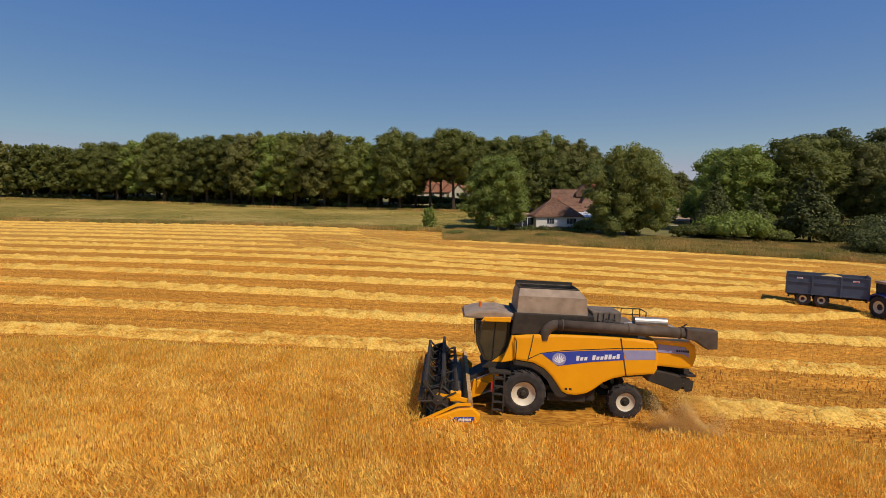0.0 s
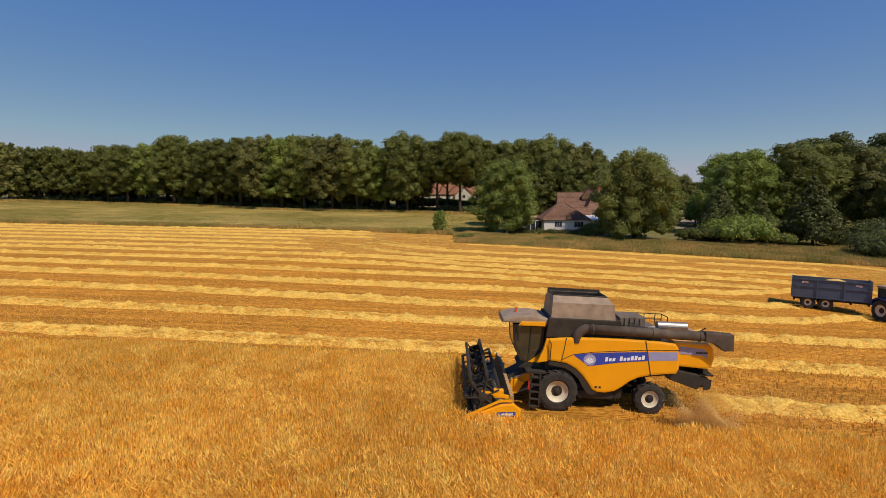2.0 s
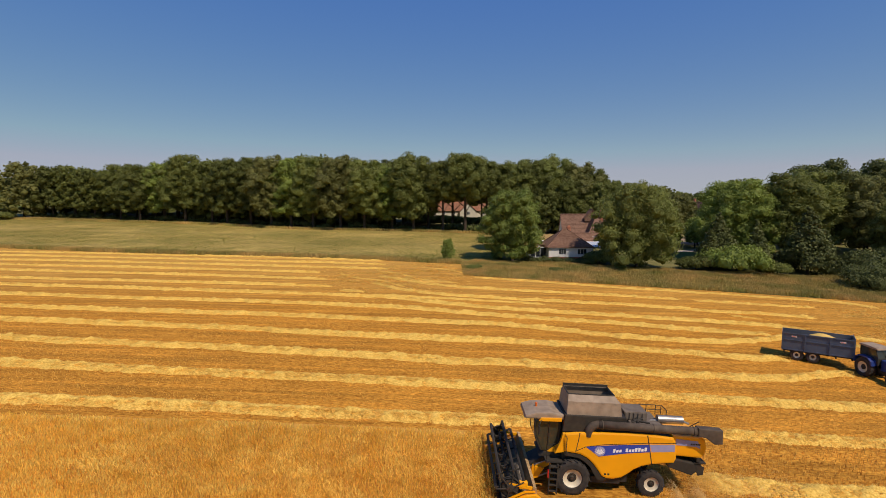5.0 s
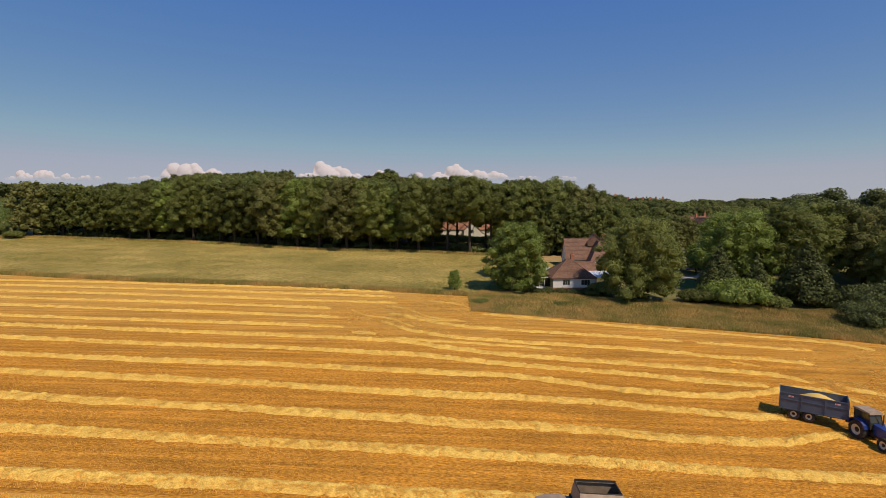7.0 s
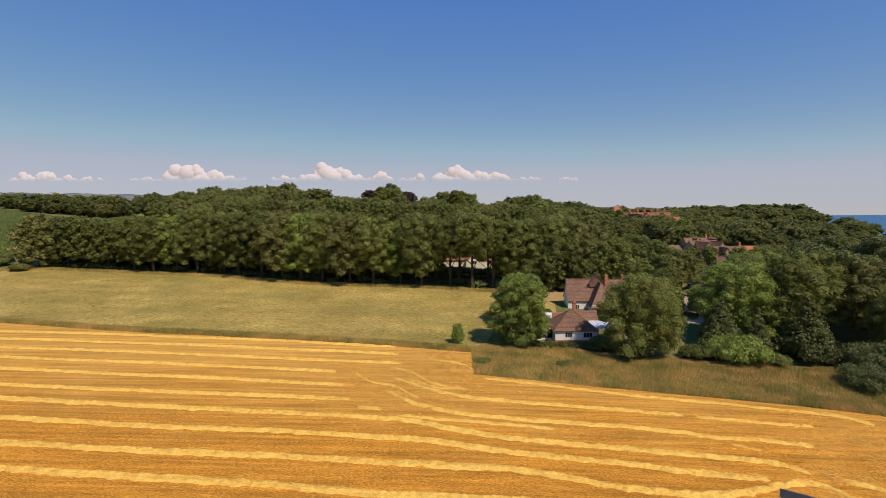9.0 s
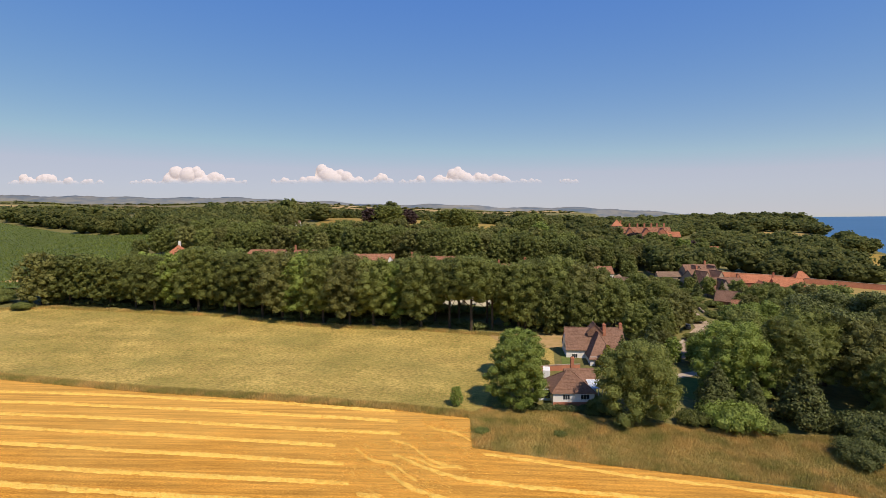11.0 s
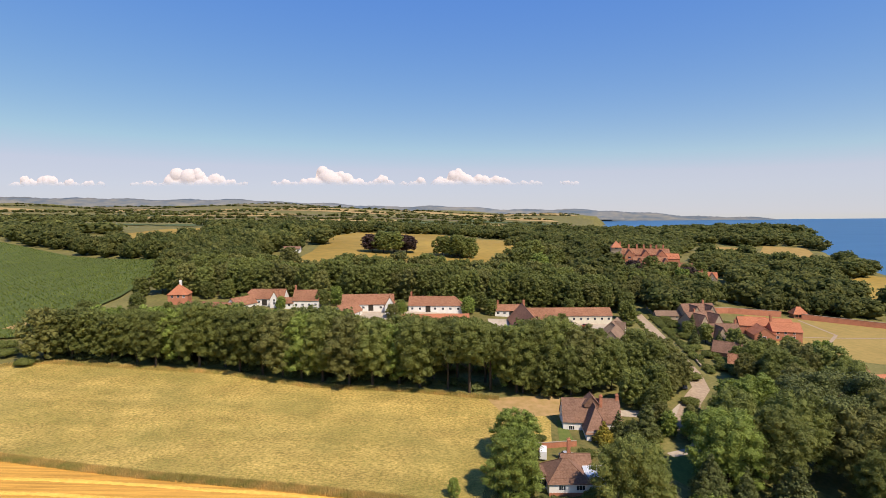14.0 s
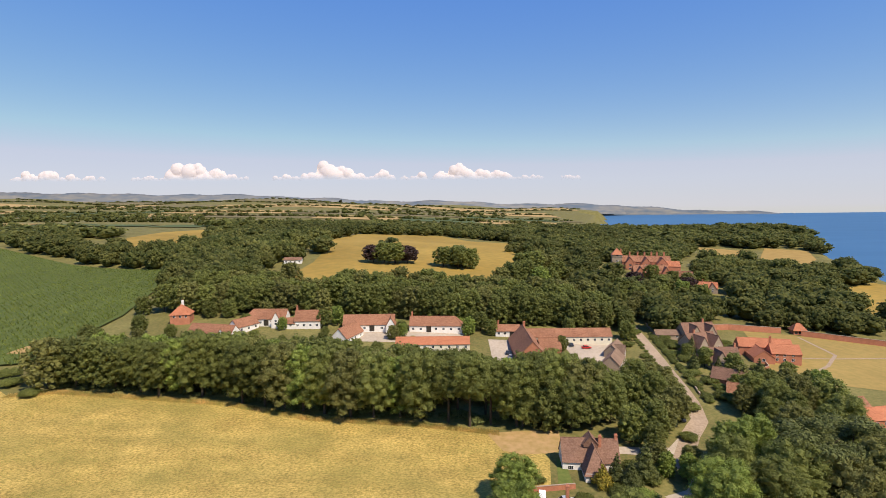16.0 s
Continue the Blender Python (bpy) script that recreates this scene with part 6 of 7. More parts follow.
# ---- garden and field walls ----
def wall_run(name, line, height, thick, material, label, coping=True):
    root = empty(name, Matrix.Translation(at(*line[0])), label, "wall")
    o = root.matrix_basis.translation
    bm, cp = bmesh.new(), bmesh.new()
    for (x0, y0), (x1, y1) in zip(line, line[1:]):
        n = max(1, int(math.hypot(x1 - x0, y1 - y0) / 6))
        for i in range(n):
            a = at(x0 + (x1 - x0) * i / n, y0 + (y1 - y0) * i / n) - o
            b_ = at(x0 + (x1 - x0) * (i + 1) / n, y0 + (y1 - y0) * (i + 1) / n) - o
            s = Vector((b_.y - a.y, a.x - b_.x, 0)).normalized() * thick / 2
            for tgt, lo, hi, sc in ((bm, -0.5, height, 1.0),) + (((cp, height, height + 0.12, 1.35),) if coping else ()):
                v = [tgt.verts.new(p_ + s * k * sc + Vector((0, 0, z))) for p_ in (a, b_) for k in (-1, 1) for z in (lo, hi)]
                for f in ((0, 1, 3, 2), (4, 6, 7, 5), (0, 4, 5, 1), (2, 3, 7, 6), (1, 5, 7, 3), (0, 2, 6, 4)):
                    tgt.faces.new([v[j] for j in f])
    bmesh.ops.recalc_face_normals(bm, faces=bm.faces[:])
    part("wall_body", bm, material, root)
    if coping:
        bmesh.ops.recalc_face_normals(cp, faces=cp.faces[:])
        part("coping", cp, "stone", root)
    else:
        cp.free()
    return root


wall_run("garden_wall", [(126, 275), (152, 284), (181, 283.5)], 3.2, 0.5, "brick", "tall red brick garden wall with stone coping")
wall_run("garden_wall", [(190, 280), (205, 274), (226, 265), (250, 252)], 3.0, 0.5, "brick", "weathered brick and stone garden wall")
wall_run("road_wall", [(106, 284), (98.5, 236), (91.5, 194), (89.5, 184)], 0.7, 0.35, "stone", "low pale stone wall along the road")
wall_run("garden_wall", [(14, 121), (29, 123.5)], 1.4, 0.3, "brick", "low brick wall behind the bungalow")
wall_run("garden_wall", [(125, 210), (134, 216), (136, 222)], 1.6, 0.3, "brick", "brick wall of a back garden")


# ---- cars ----
def car(x, y, rot, material, label, van=False):
    c = empty("parked_car" if not van else "white_van", Matrix.Translation(at(x, y, 0.09)) @ pose(0, 0, 0, 0, 0, rot), label, "car" if not van else "van")
    bm = bmesh.new()
    prism(bm, [(-2.1, 0.3), (2.1, 0.3), (2.15, 0.75), (1.2, 0.95), (-1.9, 0.95), (-2.1, 0.8)] if not van else [(-2.5, 0.35), (2.5, 0.35), (2.5, 1.0), (1.7, 1.3), (1.2, 2.2), (-2.5, 2.25)], -0.85, 0.85, 0.08)
    part("body", bm, material, c)
    if not van:
        bm = bmesh.new()
        prism(bm, [(-1.75, 0.95), (1.1, 0.95), (0.35, 1.45), (-1.2, 1.47)], -0.74, 0.74, 0.06)
        part("cabin", bm, "glass", c)
        bm = bmesh.new()
        prism(bm, [(0.3, 1.44), (0.3, 1.49), (-1.15, 1.51), (-1.15, 1.46)], -0.7, 0.7)
        part("roof", bm, material, c)
    else:
        bm = bmesh.new()
        prism(bm, [(1.72, 1.32), (1.25, 2.1), (1.28, 2.12), (1.78, 1.32)], -0.75, 0.75)
        part("windscreen", bm, "glass", c)
    for wx in (-1.3, 1.35):
        for wy in (-0.8, 0.8):
            bm = bmesh.new()
            rod(bm, (wx, wy - 0.1, 0.31), (wx, wy + 0.1, 0.31), 0.31, seg=14)
            w = part("wheel", bm, "rubber", c)
            bm = bmesh.new()
            s = 1 if wy > 0 else -1
            rod(bm, (wx, wy, 0.31), (wx, wy + 0.115 * s, 0.31), 0.18, seg=10)
            part("rim", bm, "steel", w)


car(60, 233, 8, "red", "small red car parked on the gravel yard")
car(53.5, 236, 95, "car_dark", "dark car parked by the cream range")
car(22.5, 222, 80, "car_dark", "dark car parked in the courtyard")
car(23, 217, 82, "car_silver", "silver car parked in the courtyard")
car(25.5, 117.5, 5, "car_silver", "silver grey car behind the bungalow")
car(19.5, 118, 80, "white_paint", "white van parked behind the bungalow", van=True)
car(107, 207, 70, "car_silver", "pale car parked by the stone houses")
car(108.5, 212, 70, "car_dark", "dark car parked by the stone houses")
car(-141, 430, 10, "white_paint", "white van beside the wood", van=True)
car(-136, 431, 20, "white_paint", "white caravan-like van beside the wood", van=True)
car(74, 163, 70, "car_dark", "dark car on the road verge")
car(178, 378, 10, "white_paint", "white van near the lodge", van=True)


# ---- combine harvester ----
def lathe(bm, profile, c, seg=36):
    """Turns a profile of (radius, y) round an axis along y at c."""
    rings = []
    for r, y in profile:
        rings.append([bm.verts.new((c[0] + r * math.cos(2 * math.pi * k / seg), c[1] + y, c[2] + r * math.sin(2 * math.pi * k / seg))) for k in range(seg)])
    for a, b_ in zip(rings, rings[1:]):
        for k in range(seg):
            bm.faces.new((a[k], b_[k], b_[(k + 1) % seg], a[(k + 1) % seg]))
    bmesh.ops.recalc_face_normals(bm, faces=bm.faces[:])
    return bm


def farm_wheel(root, x, y0, y1, z, r, rim_r, lugs, rim_mat="rim"):
    """A wheel with lugged tyre, dished rim and hub; its outer face at y0."""
    s = 1 if y1 > y0 else -1
    w = abs(y1 - y0)
    bm = bmesh.new()
    lathe(bm, [(rim_r, 0.05 * w * s), (rim_r + 0.06, 0.0), (r * 0.82, 0.0), (r * 0.95, 0.06 * w * s), (r * 0.965, 0.5 * w * s), (r * 0.95, 0.94 * w * s), (r * 0.82, w * s), (rim_r + 0.06, w * s), (rim_r, 0.95 * w * s)], (x, y0, z))
    wh = part("wheel", bm, "rubber", root, "black lugged farm tyre")
    for k in range(lugs):
        for half in (0, 1):
            bm = bmesh.new()
            a = 2 * math.pi * (k + 0.5 * half) / lugs
            m = Matrix.Translation((x, y0, z)) @ Matrix.Rotation(-a, 4, "Y") @ Matrix.Translation((r * 0.965, (0.27 if half == 0 else 0.73) * w * s, 0)) @ Matrix.Rotation((0.6 if half == 0 else -0.6) * s, 4, "X")
            bmesh.ops.create_cube(bm, size=1, matrix=m @ Matrix.Diagonal((r * 0.075, w * 0.52, r * 0.07, 1)))
            part("tyre_lug", bm, "rubber", wh)
    bm = bmesh.new()
    lathe(bm, [(rim_r * 1.02, 0.03 * s), (rim_r * 0.92, 0.06 * s), (rim_r * 0.86, 0.20 * w * s), (rim_r * 0.35, 0.26 * w * s), (0.02, 0.26 * w * s)], (x, y0, z))
    rim = part("rim", bm, rim_mat, wh, "cream painted steel rim", smooth=True)
    bm = bmesh.new()
    rod(bm, (x, y0 + 0.27 * w * s, z), (x, y0 + 0.10 * w * s, z), rim_r * 0.26, rim_r * 0.18, 14)
    rod(bm, (x, y0 + 0.272 * w * s, z), (x, y0 + 0.235 * w * s, z), rim_r * 0.5, seg=16)
    for k in range(8):
        a = 2 * math.pi * k / 8
        rod(bm, (x + rim_r * 0.40 * math.cos(a), y0 + 0.27 * w * s, z + rim_r * 0.40 * math.sin(a)), (x + rim_r * 0.40 * math.cos(a), y0 + 0.20 * w * s, z + rim_r * 0.40 * math.sin(a)), rim_r * 0.07, seg=6)
    part("hub", bm, "black", wh, "dark hub with bolts")
    return wh


CB = Matrix.Translation(at(3.06, 19.95, 0.03)) @ pose(0, 0, 0, 1.0, 2.8, -0.6)
cmb = empty("combine_harvester", CB, "yellow combine harvester with black reel, cutting standing barley", "combine harvester")
W = 3.1  # over the tyres
for y0, y1 in ((0.0, 0.62), (W, W - 0.62)):
    farm_wheel(cmb, 0, y0, y1, 0.88, 0.88, 0.47, 18)
for y0, y1 in ((0.22, 0.62), (W - 0.22, W - 0.62)):
    farm_wheel(cmb, 4.02, y0, y1, 0.68, 0.68, 0.37, 15)
bm = bmesh.new()
rod(bm, (0, 0.5, 0.88), (0, W - 0.5, 0.88), 0.16)
rod(bm, (4.02, 0.5, 0.66), (4.02, W - 0.5, 0.66), 0.11)
box(bm, 0.9, 2.9, 0.6, W - 0.6, 0.55, 1.1)
box(bm, 1.0, 2.5, 0.42, 0.62, 0.52, 0.86, 0.04)
part("axle", bm, "black", cmb)
bm = bmesh.new()
prism(bm, [(-0.5, 1.55), (0.9, 1.5), (1.4, 0.95), (2.7, 0.95), (3.3, 1.5), (4.9, 1.7), (5.0, 2.1), (5.0, 2.9), (4.9, 3.12), (-0.5, 3.12)], 0.52, W - 0.52)
part("body", bm, "black", cmb, "dark machine body")
PANEL = [(-0.45, 3.08), (0.0, 3.14), (1.3, 3.23), (2.7, 3.25), (4.2, 3.22), (4.95, 3.14), (5.08, 2.95), (5.16, 2.5), (5.16, 2.05), (5.05, 1.84), (4.5, 1.78), (3.9, 1.70), (3.45, 1.58), (3.1, 1.40), (2.8, 1.15), (2.5, 0.95), (2.1, 0.85), (1.75, 0.86),
         (1.52, 0.96), (1.33, 1.22), (1.08, 1.55), (0.75, 1.85), (0.35, 2.05), (-0.45, 2.15)]
for y0, y1 in ((0.24, 0.46), (W - 0.46, W - 0.24)):
    bm = bmesh.new()
    prism(bm, PANEL, y0, y1, 0.10)
    sp = part("side_panel", bm, "yellow", cmb, "bright yellow side panel", smooth=False)
    f = y0 if y0 < 1 else y1
    o = -1 if y0 < 1 else 1

    def skin(name, outline, material, depth, label=""):
        b2 = bmesh.new()
        prism(b2, outline, f + o * depth, f - o * 0.02)
        return part(name, b2, material, sp, label)
    skin("blue_band", [(0.62, 2.46), (1.00, 2.20), (1.28, 1.99), (1.55, 2.04), (2.6, 2.22), (3.86, 2.36), (3.74, 2.74), (2.4, 2.65), (1.4, 2.56)], "blue_decal", 0.006, "blue stripe with white emblem")
    skin("pale_band", [(3.90, 2.36), (5.05, 2.44), (5.04, 2.80), (3.78, 2.74)], "lilac_decal", 0.006, "pale lilac stripe")
    ring = [(1.33 + 0.27 * math.cos(2 * math.pi * k / 20), 2.27 + 0.25 * math.sin(2 * math.pi * k / 20)) for k in range(20)]
    skin("emblem_disc", ring, "lilac_decal", 0.009, "pale round emblem")
    for k in range(7):
        a = math.radians(-75 + 25 * k)
        q0, q1 = (1.33, 2.10), (1.33 + 0.25 * math.sin(a), 2.20 + 0.27 * math.cos(a))
        nx, nz = math.cos(a) * 0.028, -math.sin(a) * 0.028
        mid = (q0[0] * 0.4 + q1[0] * 0.6, q0[1] * 0.4 + q1[1] * 0.6)
        skin("emblem_leaf", [q0, (mid[0] - nx, mid[1] - nz), q1, (mid[0] + nx, mid[1] + nz)], "sign_white", 0.013)
    for k in range(11):
        if k == 3:
            continue
        x0_ = 1.98 + 0.155 * k
        z0_ = 2.235 + 0.0165 * k * 0.9
        skin("lettering_bar", [(x0_, z0_), (x0_ + 0.115, z0_ + 0.012), (x0_ + 0.13, z0_ + (0.20 if k in (0, 4, 7, 8, 10) else 0.14)), (x0_ + 0.012, z0_ + (0.19 if k in (0, 4, 7, 8, 10) else 0.13))], "sign_white", 0.010)
    skin("seam", [(0.10, 2.15), (0.14, 2.15), (0.24, 2.7), (0.30, 3.16), (0.26, 3.16), (0.20, 2.7)], "black", 0.004)
    skin("seam", [(3.62, 3.20), (3.67, 3.20), (3.80, 2.6), (3.98, 1.74), (3.93, 1.74), (3.75, 2.6)], "black", 0.004)
    skin("seam", [(0.12, 2.18), (0.6, 2.44), (1.5, 2.60), (3.7, 2.80), (5.1, 2.86), (5.1, 2.89), (3.7, 2.83), (1.5, 2.63), (0.6, 2.47), (0.12, 2.22)], "black", 0.003)
    for k in range(2):
        skin("warning_mark", [(1.62 + 0.17 * k, 1.05), (1.72 + 0.17 * k, 1.05), (1.72 + 0.17 * k, 1.14), (1.62 + 0.17 * k, 1.14)], "black", 0.004)
    # wheel arch and lower skirt
    b2 = bmesh.new()
    arch = [(0.35, 2.03), (0.75, 1.83), (1.08, 1.53), (1.33, 1.20), (1.52, 0.94), (1.75, 0.84), (1.55, 0.72), (1.30, 0.80), (1.12, 1.05), (0.92, 1.40), (0.62, 1.68), (0.30, 1.86), (-0.40, 1.96), (-0.45, 2.13)]
    prism(b2, arch, y0 + 0.01, y1 - 0.01)
    part("wheel_arch", b2, "black", cmb, "black plastic wheel arch")
bm = bmesh.new()
prism(bm, [(5.0, 2.10), (6.50, 2.02), (6.68, 2.15), (6.78, 2.55), (6.70, 2.95), (6.5, 3.14), (5.0, 3.18)], 0.55, W - 0.55, 0.10)
rh = part("rear_hood", bm, "yellow", cmb, "yellow rear hood")
bm = bmesh.new()
prism(bm, [(5.2, 2.66), (6.25, 2.62), (6.45, 2.50), (6.45, 2.62), (6.30, 2.90), (5.2, 2.98)], 0.535, 0.60)
part("pale_band", bm, "lilac_decal", rh)
for k in range(6):
    bm = bmesh.new()
    box(bm, 5.95 + 0.085 * k, 6.015 + 0.085 * k, 0.528, 0.56, 2.70, 2.78)
    part("lettering_bar", bm, "black", rh)
# straw chopper and spreader
bm = bmesh.new()
prism(bm, [(4.7, 1.75), (5.1, 1.95), (6.2, 1.75), (6.35, 1.35), (6.1, 1.12), (5.7, 1.25), (4.9, 1.5)], 0.50, W - 0.5, 0.04)
part("straw_chopper", bm, "black", cmb, "dusty dark straw chopper")
bm = bmesh.new()
for k in range(7):
    yy = 0.6 + k * (W - 1.2) / 6
    prism(bm, [(6.25, 1.7), (6.75, 1.55), (6.72, 1.15), (6.45, 1.1)], yy - 0.02, yy + 0.02)
box(bm, 6.2, 6.8, 0.55, W - 0.55, 1.72, 1.80)
box(bm, 6.3, 6.5, 0.5, W - 0.5, 1.85, 2.05)
part("spreader_vanes", bm, "black", cmb)
# grain tank
bm = bmesh.new()
prism(bm, [(-0.55, 3.1), (2.9, 3.1), (2.62, 3.95), (-0.45, 3.95)], 0.48, W - 0.48, 0.04)
part("grain_tank", bm, "black", cmb, "dark dusty grain tank")
bm = bmesh.new()
t0 = [(-0.36, 0.58), (2.42, 0.58), (2.42, W - 0.58), (-0.36, W - 0.58)]
tm = [(-0.31, 0.66), (2.34, 0.66), (2.34, W - 0.66), (-0.31, W - 0.66)]
t1 = [(-0.24, 1.02), (2.10, 1.02), (2.10, W - 0.80), (-0.24, W - 0.80)]
for lo, hi, za, zb in ((t0, tm, 3.93, 4.60), (tm, t1, 4.60, 4.88)):
    for k in range(4):
        a0, a1, b0, b1 = lo[k], lo[(k + 1) % 4], hi[k], hi[(k + 1) % 4]
        slab(bm, [(*a0, za), (*a1, za), (*b1, zb), (*b0, zb)], 0.05)
for x in (0.1, 0.75, 1.4, 2.05):
    box(bm, x, x + 0.10, 0.64, 0.69, 4.52, 4.58)
part("tank_extension", bm, "grey_dusty", cmb, "dusty grey folding tank extension, open on top")
bm = bmesh.new()
for k in range(4):
    b0, b1 = t1[k], t1[(k + 1) % 4]
    rod(bm, (*b0, 4.87), (*b1, 4.87), 0.04, seg=6)
box(bm, -0.26, 2.12, W - 0.82, W - 0.76, 4.80, 5.00)
part("tank_rim", bm, "black", cmb)
# engine deck
bm = bmesh.new()
box(bm, 2.9, 4.5, 0.7, W - 0.7, 3.1, 3.62, 0.05)
box(bm, 2.7, 3.9, 1.1, W - 0.8, 3.6, 4.05, 0.06)
for k in range(5):
    box(bm, 2.75 + 0.22 * k, 2.85 + 0.22 * k, 1.05, 1.12, 3.66, 4.0)
part("engine_deck", bm, "grey_dark", cmb, "dusty grey engine cover")
bm = bmesh.new()
for p_, q_ in (((3.0, 0.8, 3.6), (3.6, 1.0, 3.75)), ((3.1, 0.95, 3.7), (3.9, 0.75, 3.62)), ((3.3, 0.7, 3.62), (3.3, 1.3, 3.8))):
    rod(bm, p_, q_, 0.07, seg=6)
part("engine_pipes", bm, "black", cmb)
bm = bmesh.new()
rod(bm, (4.45, 1.25, 3.68), (5.75, 1.25, 3.68), 0.21, seg=18)
tube(bm, [(3.9, 1.1, 3.5), (4.2, 1.25, 3.6), (4.5, 1.25, 3.62)], 0.07, 8)
rod(bm, (5.75, 1.25, 3.62), (6.1, 1.25, 3.5), 0.06, seg=8)
part("exhaust", bm, "steel", cmb, "shiny steel exhaust silencer")
bm = bmesh.new()
for x in (3.9, 4.3, 4.8, 5.1):
    rod(bm, (x, 2.4, 3.5), (x, 2.4, 4.0), 0.02, seg=6)
tube(bm, [(3.9, 2.4, 4.0), (5.1, 2.4, 4.0), (5.1, 1.7, 4.0), (5.1, 1.7, 3.4)], 0.022, 6)
tube(bm, [(3.9, 2.4, 3.75), (5.1, 2.4, 3.75)], 0.018, 6)
part("handrail", bm, "black", cmb)
part("marker_rod", tube(bmesh.new(), [(6.0, 1.2, 3.3), (6.5, 1.0, 3.75)], 0.025, 6), "black", cmb)
# unloading auger, folded back along the side
bm = bmesh.new()
elbow = [(0.72, 0.40, 2.98)] + [(0.72 + 0.52 * (1 - math.cos(a)), 0.39, 3.08 + 0.50 * math.sin(a)) for a in np.linspace(0, math.pi / 2, 9)] + [(1.40, 0.36, 3.58)]
for q_, r_ in zip(elbow, elbow[1:]):
    rod(bm, q_, r_, 0.20, seg=16, caps=False)
for q_ in elbow[1:-1]:
    bmesh.ops.create_uvsphere(bm, u_segments=16, v_segments=8, radius=0.20, matrix=Matrix.Translation(q_))
rod(bm, (1.2, 0.36, 3.58), (6.25, 0.36, 3.50), 0.205, seg=20)
for x in (1.35, 3.9, 5.9):
    rod(bm, (x, 0.36, 3.578 - 0.016 * (x - 1.35)), (x + 0.06, 0.36, 3.577 - 0.016 * (x - 1.35)), 0.23, seg=20)
au = part("unloading_auger", bm, "dusty_black", cmb, "long dusty black unloading auger", smooth=True)
bm = bmesh.new()
prism(bm, [(6.1, 3.73), (7.30, 3.68), (7.34, 2.98), (6.95, 2.95), (6.5, 3.25), (6.1, 3.32)], 0.12, 0.60, 0.05)
part("auger_spout", bm, "dusty_black", au, "black rubber spout")
# cab
bm = bmesh.new()
prism(bm, [(-1.95, 3.55), (-1.85, 2.6), (-1.55, 1.95), (-1.25, 1.80), (-0.62, 1.80), (-0.55, 3.60)], 0.78, W - 0.78, 0.12)
cab = part("cab", bm, "cab_glass", cmb, "tinted glass driver's cab")
for yy in (0.76, W - 0.76):
    for line, r_ in (([(-1.93, yy, 3.6), (-1.83, yy, 2.6), (-1.52, yy, 1.95)], 0.045), ([(-0.62, yy, 3.6), (-0.66, yy, 1.8)], 0.06), ([(-1.15, yy, 3.6), (-1.2, yy, 1.82)], 0.025)):
        part("pillar", tube(bmesh.new(), line, r_, 6), "black", cab)
bm = bmesh.new()
prism(bm, [(-2.45, 3.62), (-2.40, 3.76), (-1.9, 3.92), (-1.1, 3.97), (-0.45, 3.86), (-0.45, 3.60)], 0.62, W - 0.62, 0.08)
part("cab_roof", bm, "grey_dusty", cab, "dusty beige cab roof")
bm = bmesh.new()
prism(bm, [(-1.75, 3.52), (-1.62, 3.70), (-0.58, 3.74), (-0.58, 3.54)], 0.56, 0.66, 0.03)
part("roof_fascia", bm, "yellow", cab, "yellow roof edge panel")
bm = bmesh.new()
rod(bm, (-1.75, 1.55, 3.93), (-1.75, 1.55, 4.13), 0.06, seg=8)
part("beacon", bm, "orange_lens", cab)
bm = bmesh.new()
tube(bm, [(-1.6, 0.62, 3.6), (-1.75, 0.30, 3.45), (-1.75, 0.30, 2.9)], 0.02, 6)
box(bm, -1.80, -1.72, 0.20, 0.42, 2.95, 3.40, 0.02)
part("mirror", bm, "black", cab)
bm = bmesh.new()
prism(bm, [(-0.90, 2.0), (-0.42, 2.1), (-0.42, 3.05), (-0.55, 3.05), (-0.66, 2.6)], 0.30, 0.50, 0.03)
part("cab_step_panel", bm, "yellow", cmb, "yellow panel behind the cab")
part("cab_base", prism(bmesh.new(), [(-1.6, 1.62), (-0.45, 1.62), (-0.45, 2.05), (-1.35, 1.86)], 0.72, W - 0.72, 0.03), "black", cmb)
part("cab_corner", prism(bmesh.new(), [(-1.22, 1.90), (-0.66, 1.92), (-0.66, 2.34)], 0.70, 0.76), "yellow", cmb, "yellow corner panel below the cab")
bm = bmesh.new()
box(bm, -1.35, -0.5, 0.15, 0.78, 1.58, 1.66)
part("platform", bm, "black", cmb)
bm = bmesh.new()
tube(bm, [(-0.36, 0.22, 2.1), (-0.36, 0.16, 2.9), (-0.44, 0.2, 3.0)], 0.02, 6)
tube(bm, [(-1.32, 0.15, 1.65), (-1.32, 0.15, 2.45), (-0.95, 0.15, 2.6)], 0.02, 6)
part("grab_rail", bm, "black", cmb)
# ladder
bm = bmesh.new()
for x in (-1.18, -0.78):
    box(bm, x - 0.03, x + 0.03, -0.12, 0.02, 0.12, 1.62)
for k in range(5):
    box(bm, -1.18, -0.78, -0.14, 0.10, 0.22 + 0.31 * k, 0.27 + 0.31 * k)
lad = part("ladder", bm, "black", cmb, "black boarding ladder")
bm = bmesh.new()
box(bm, -1.28, -1.22, -0.14, -0.06, 0.95, 1.35)
part("reflector", bm, "red", lad)
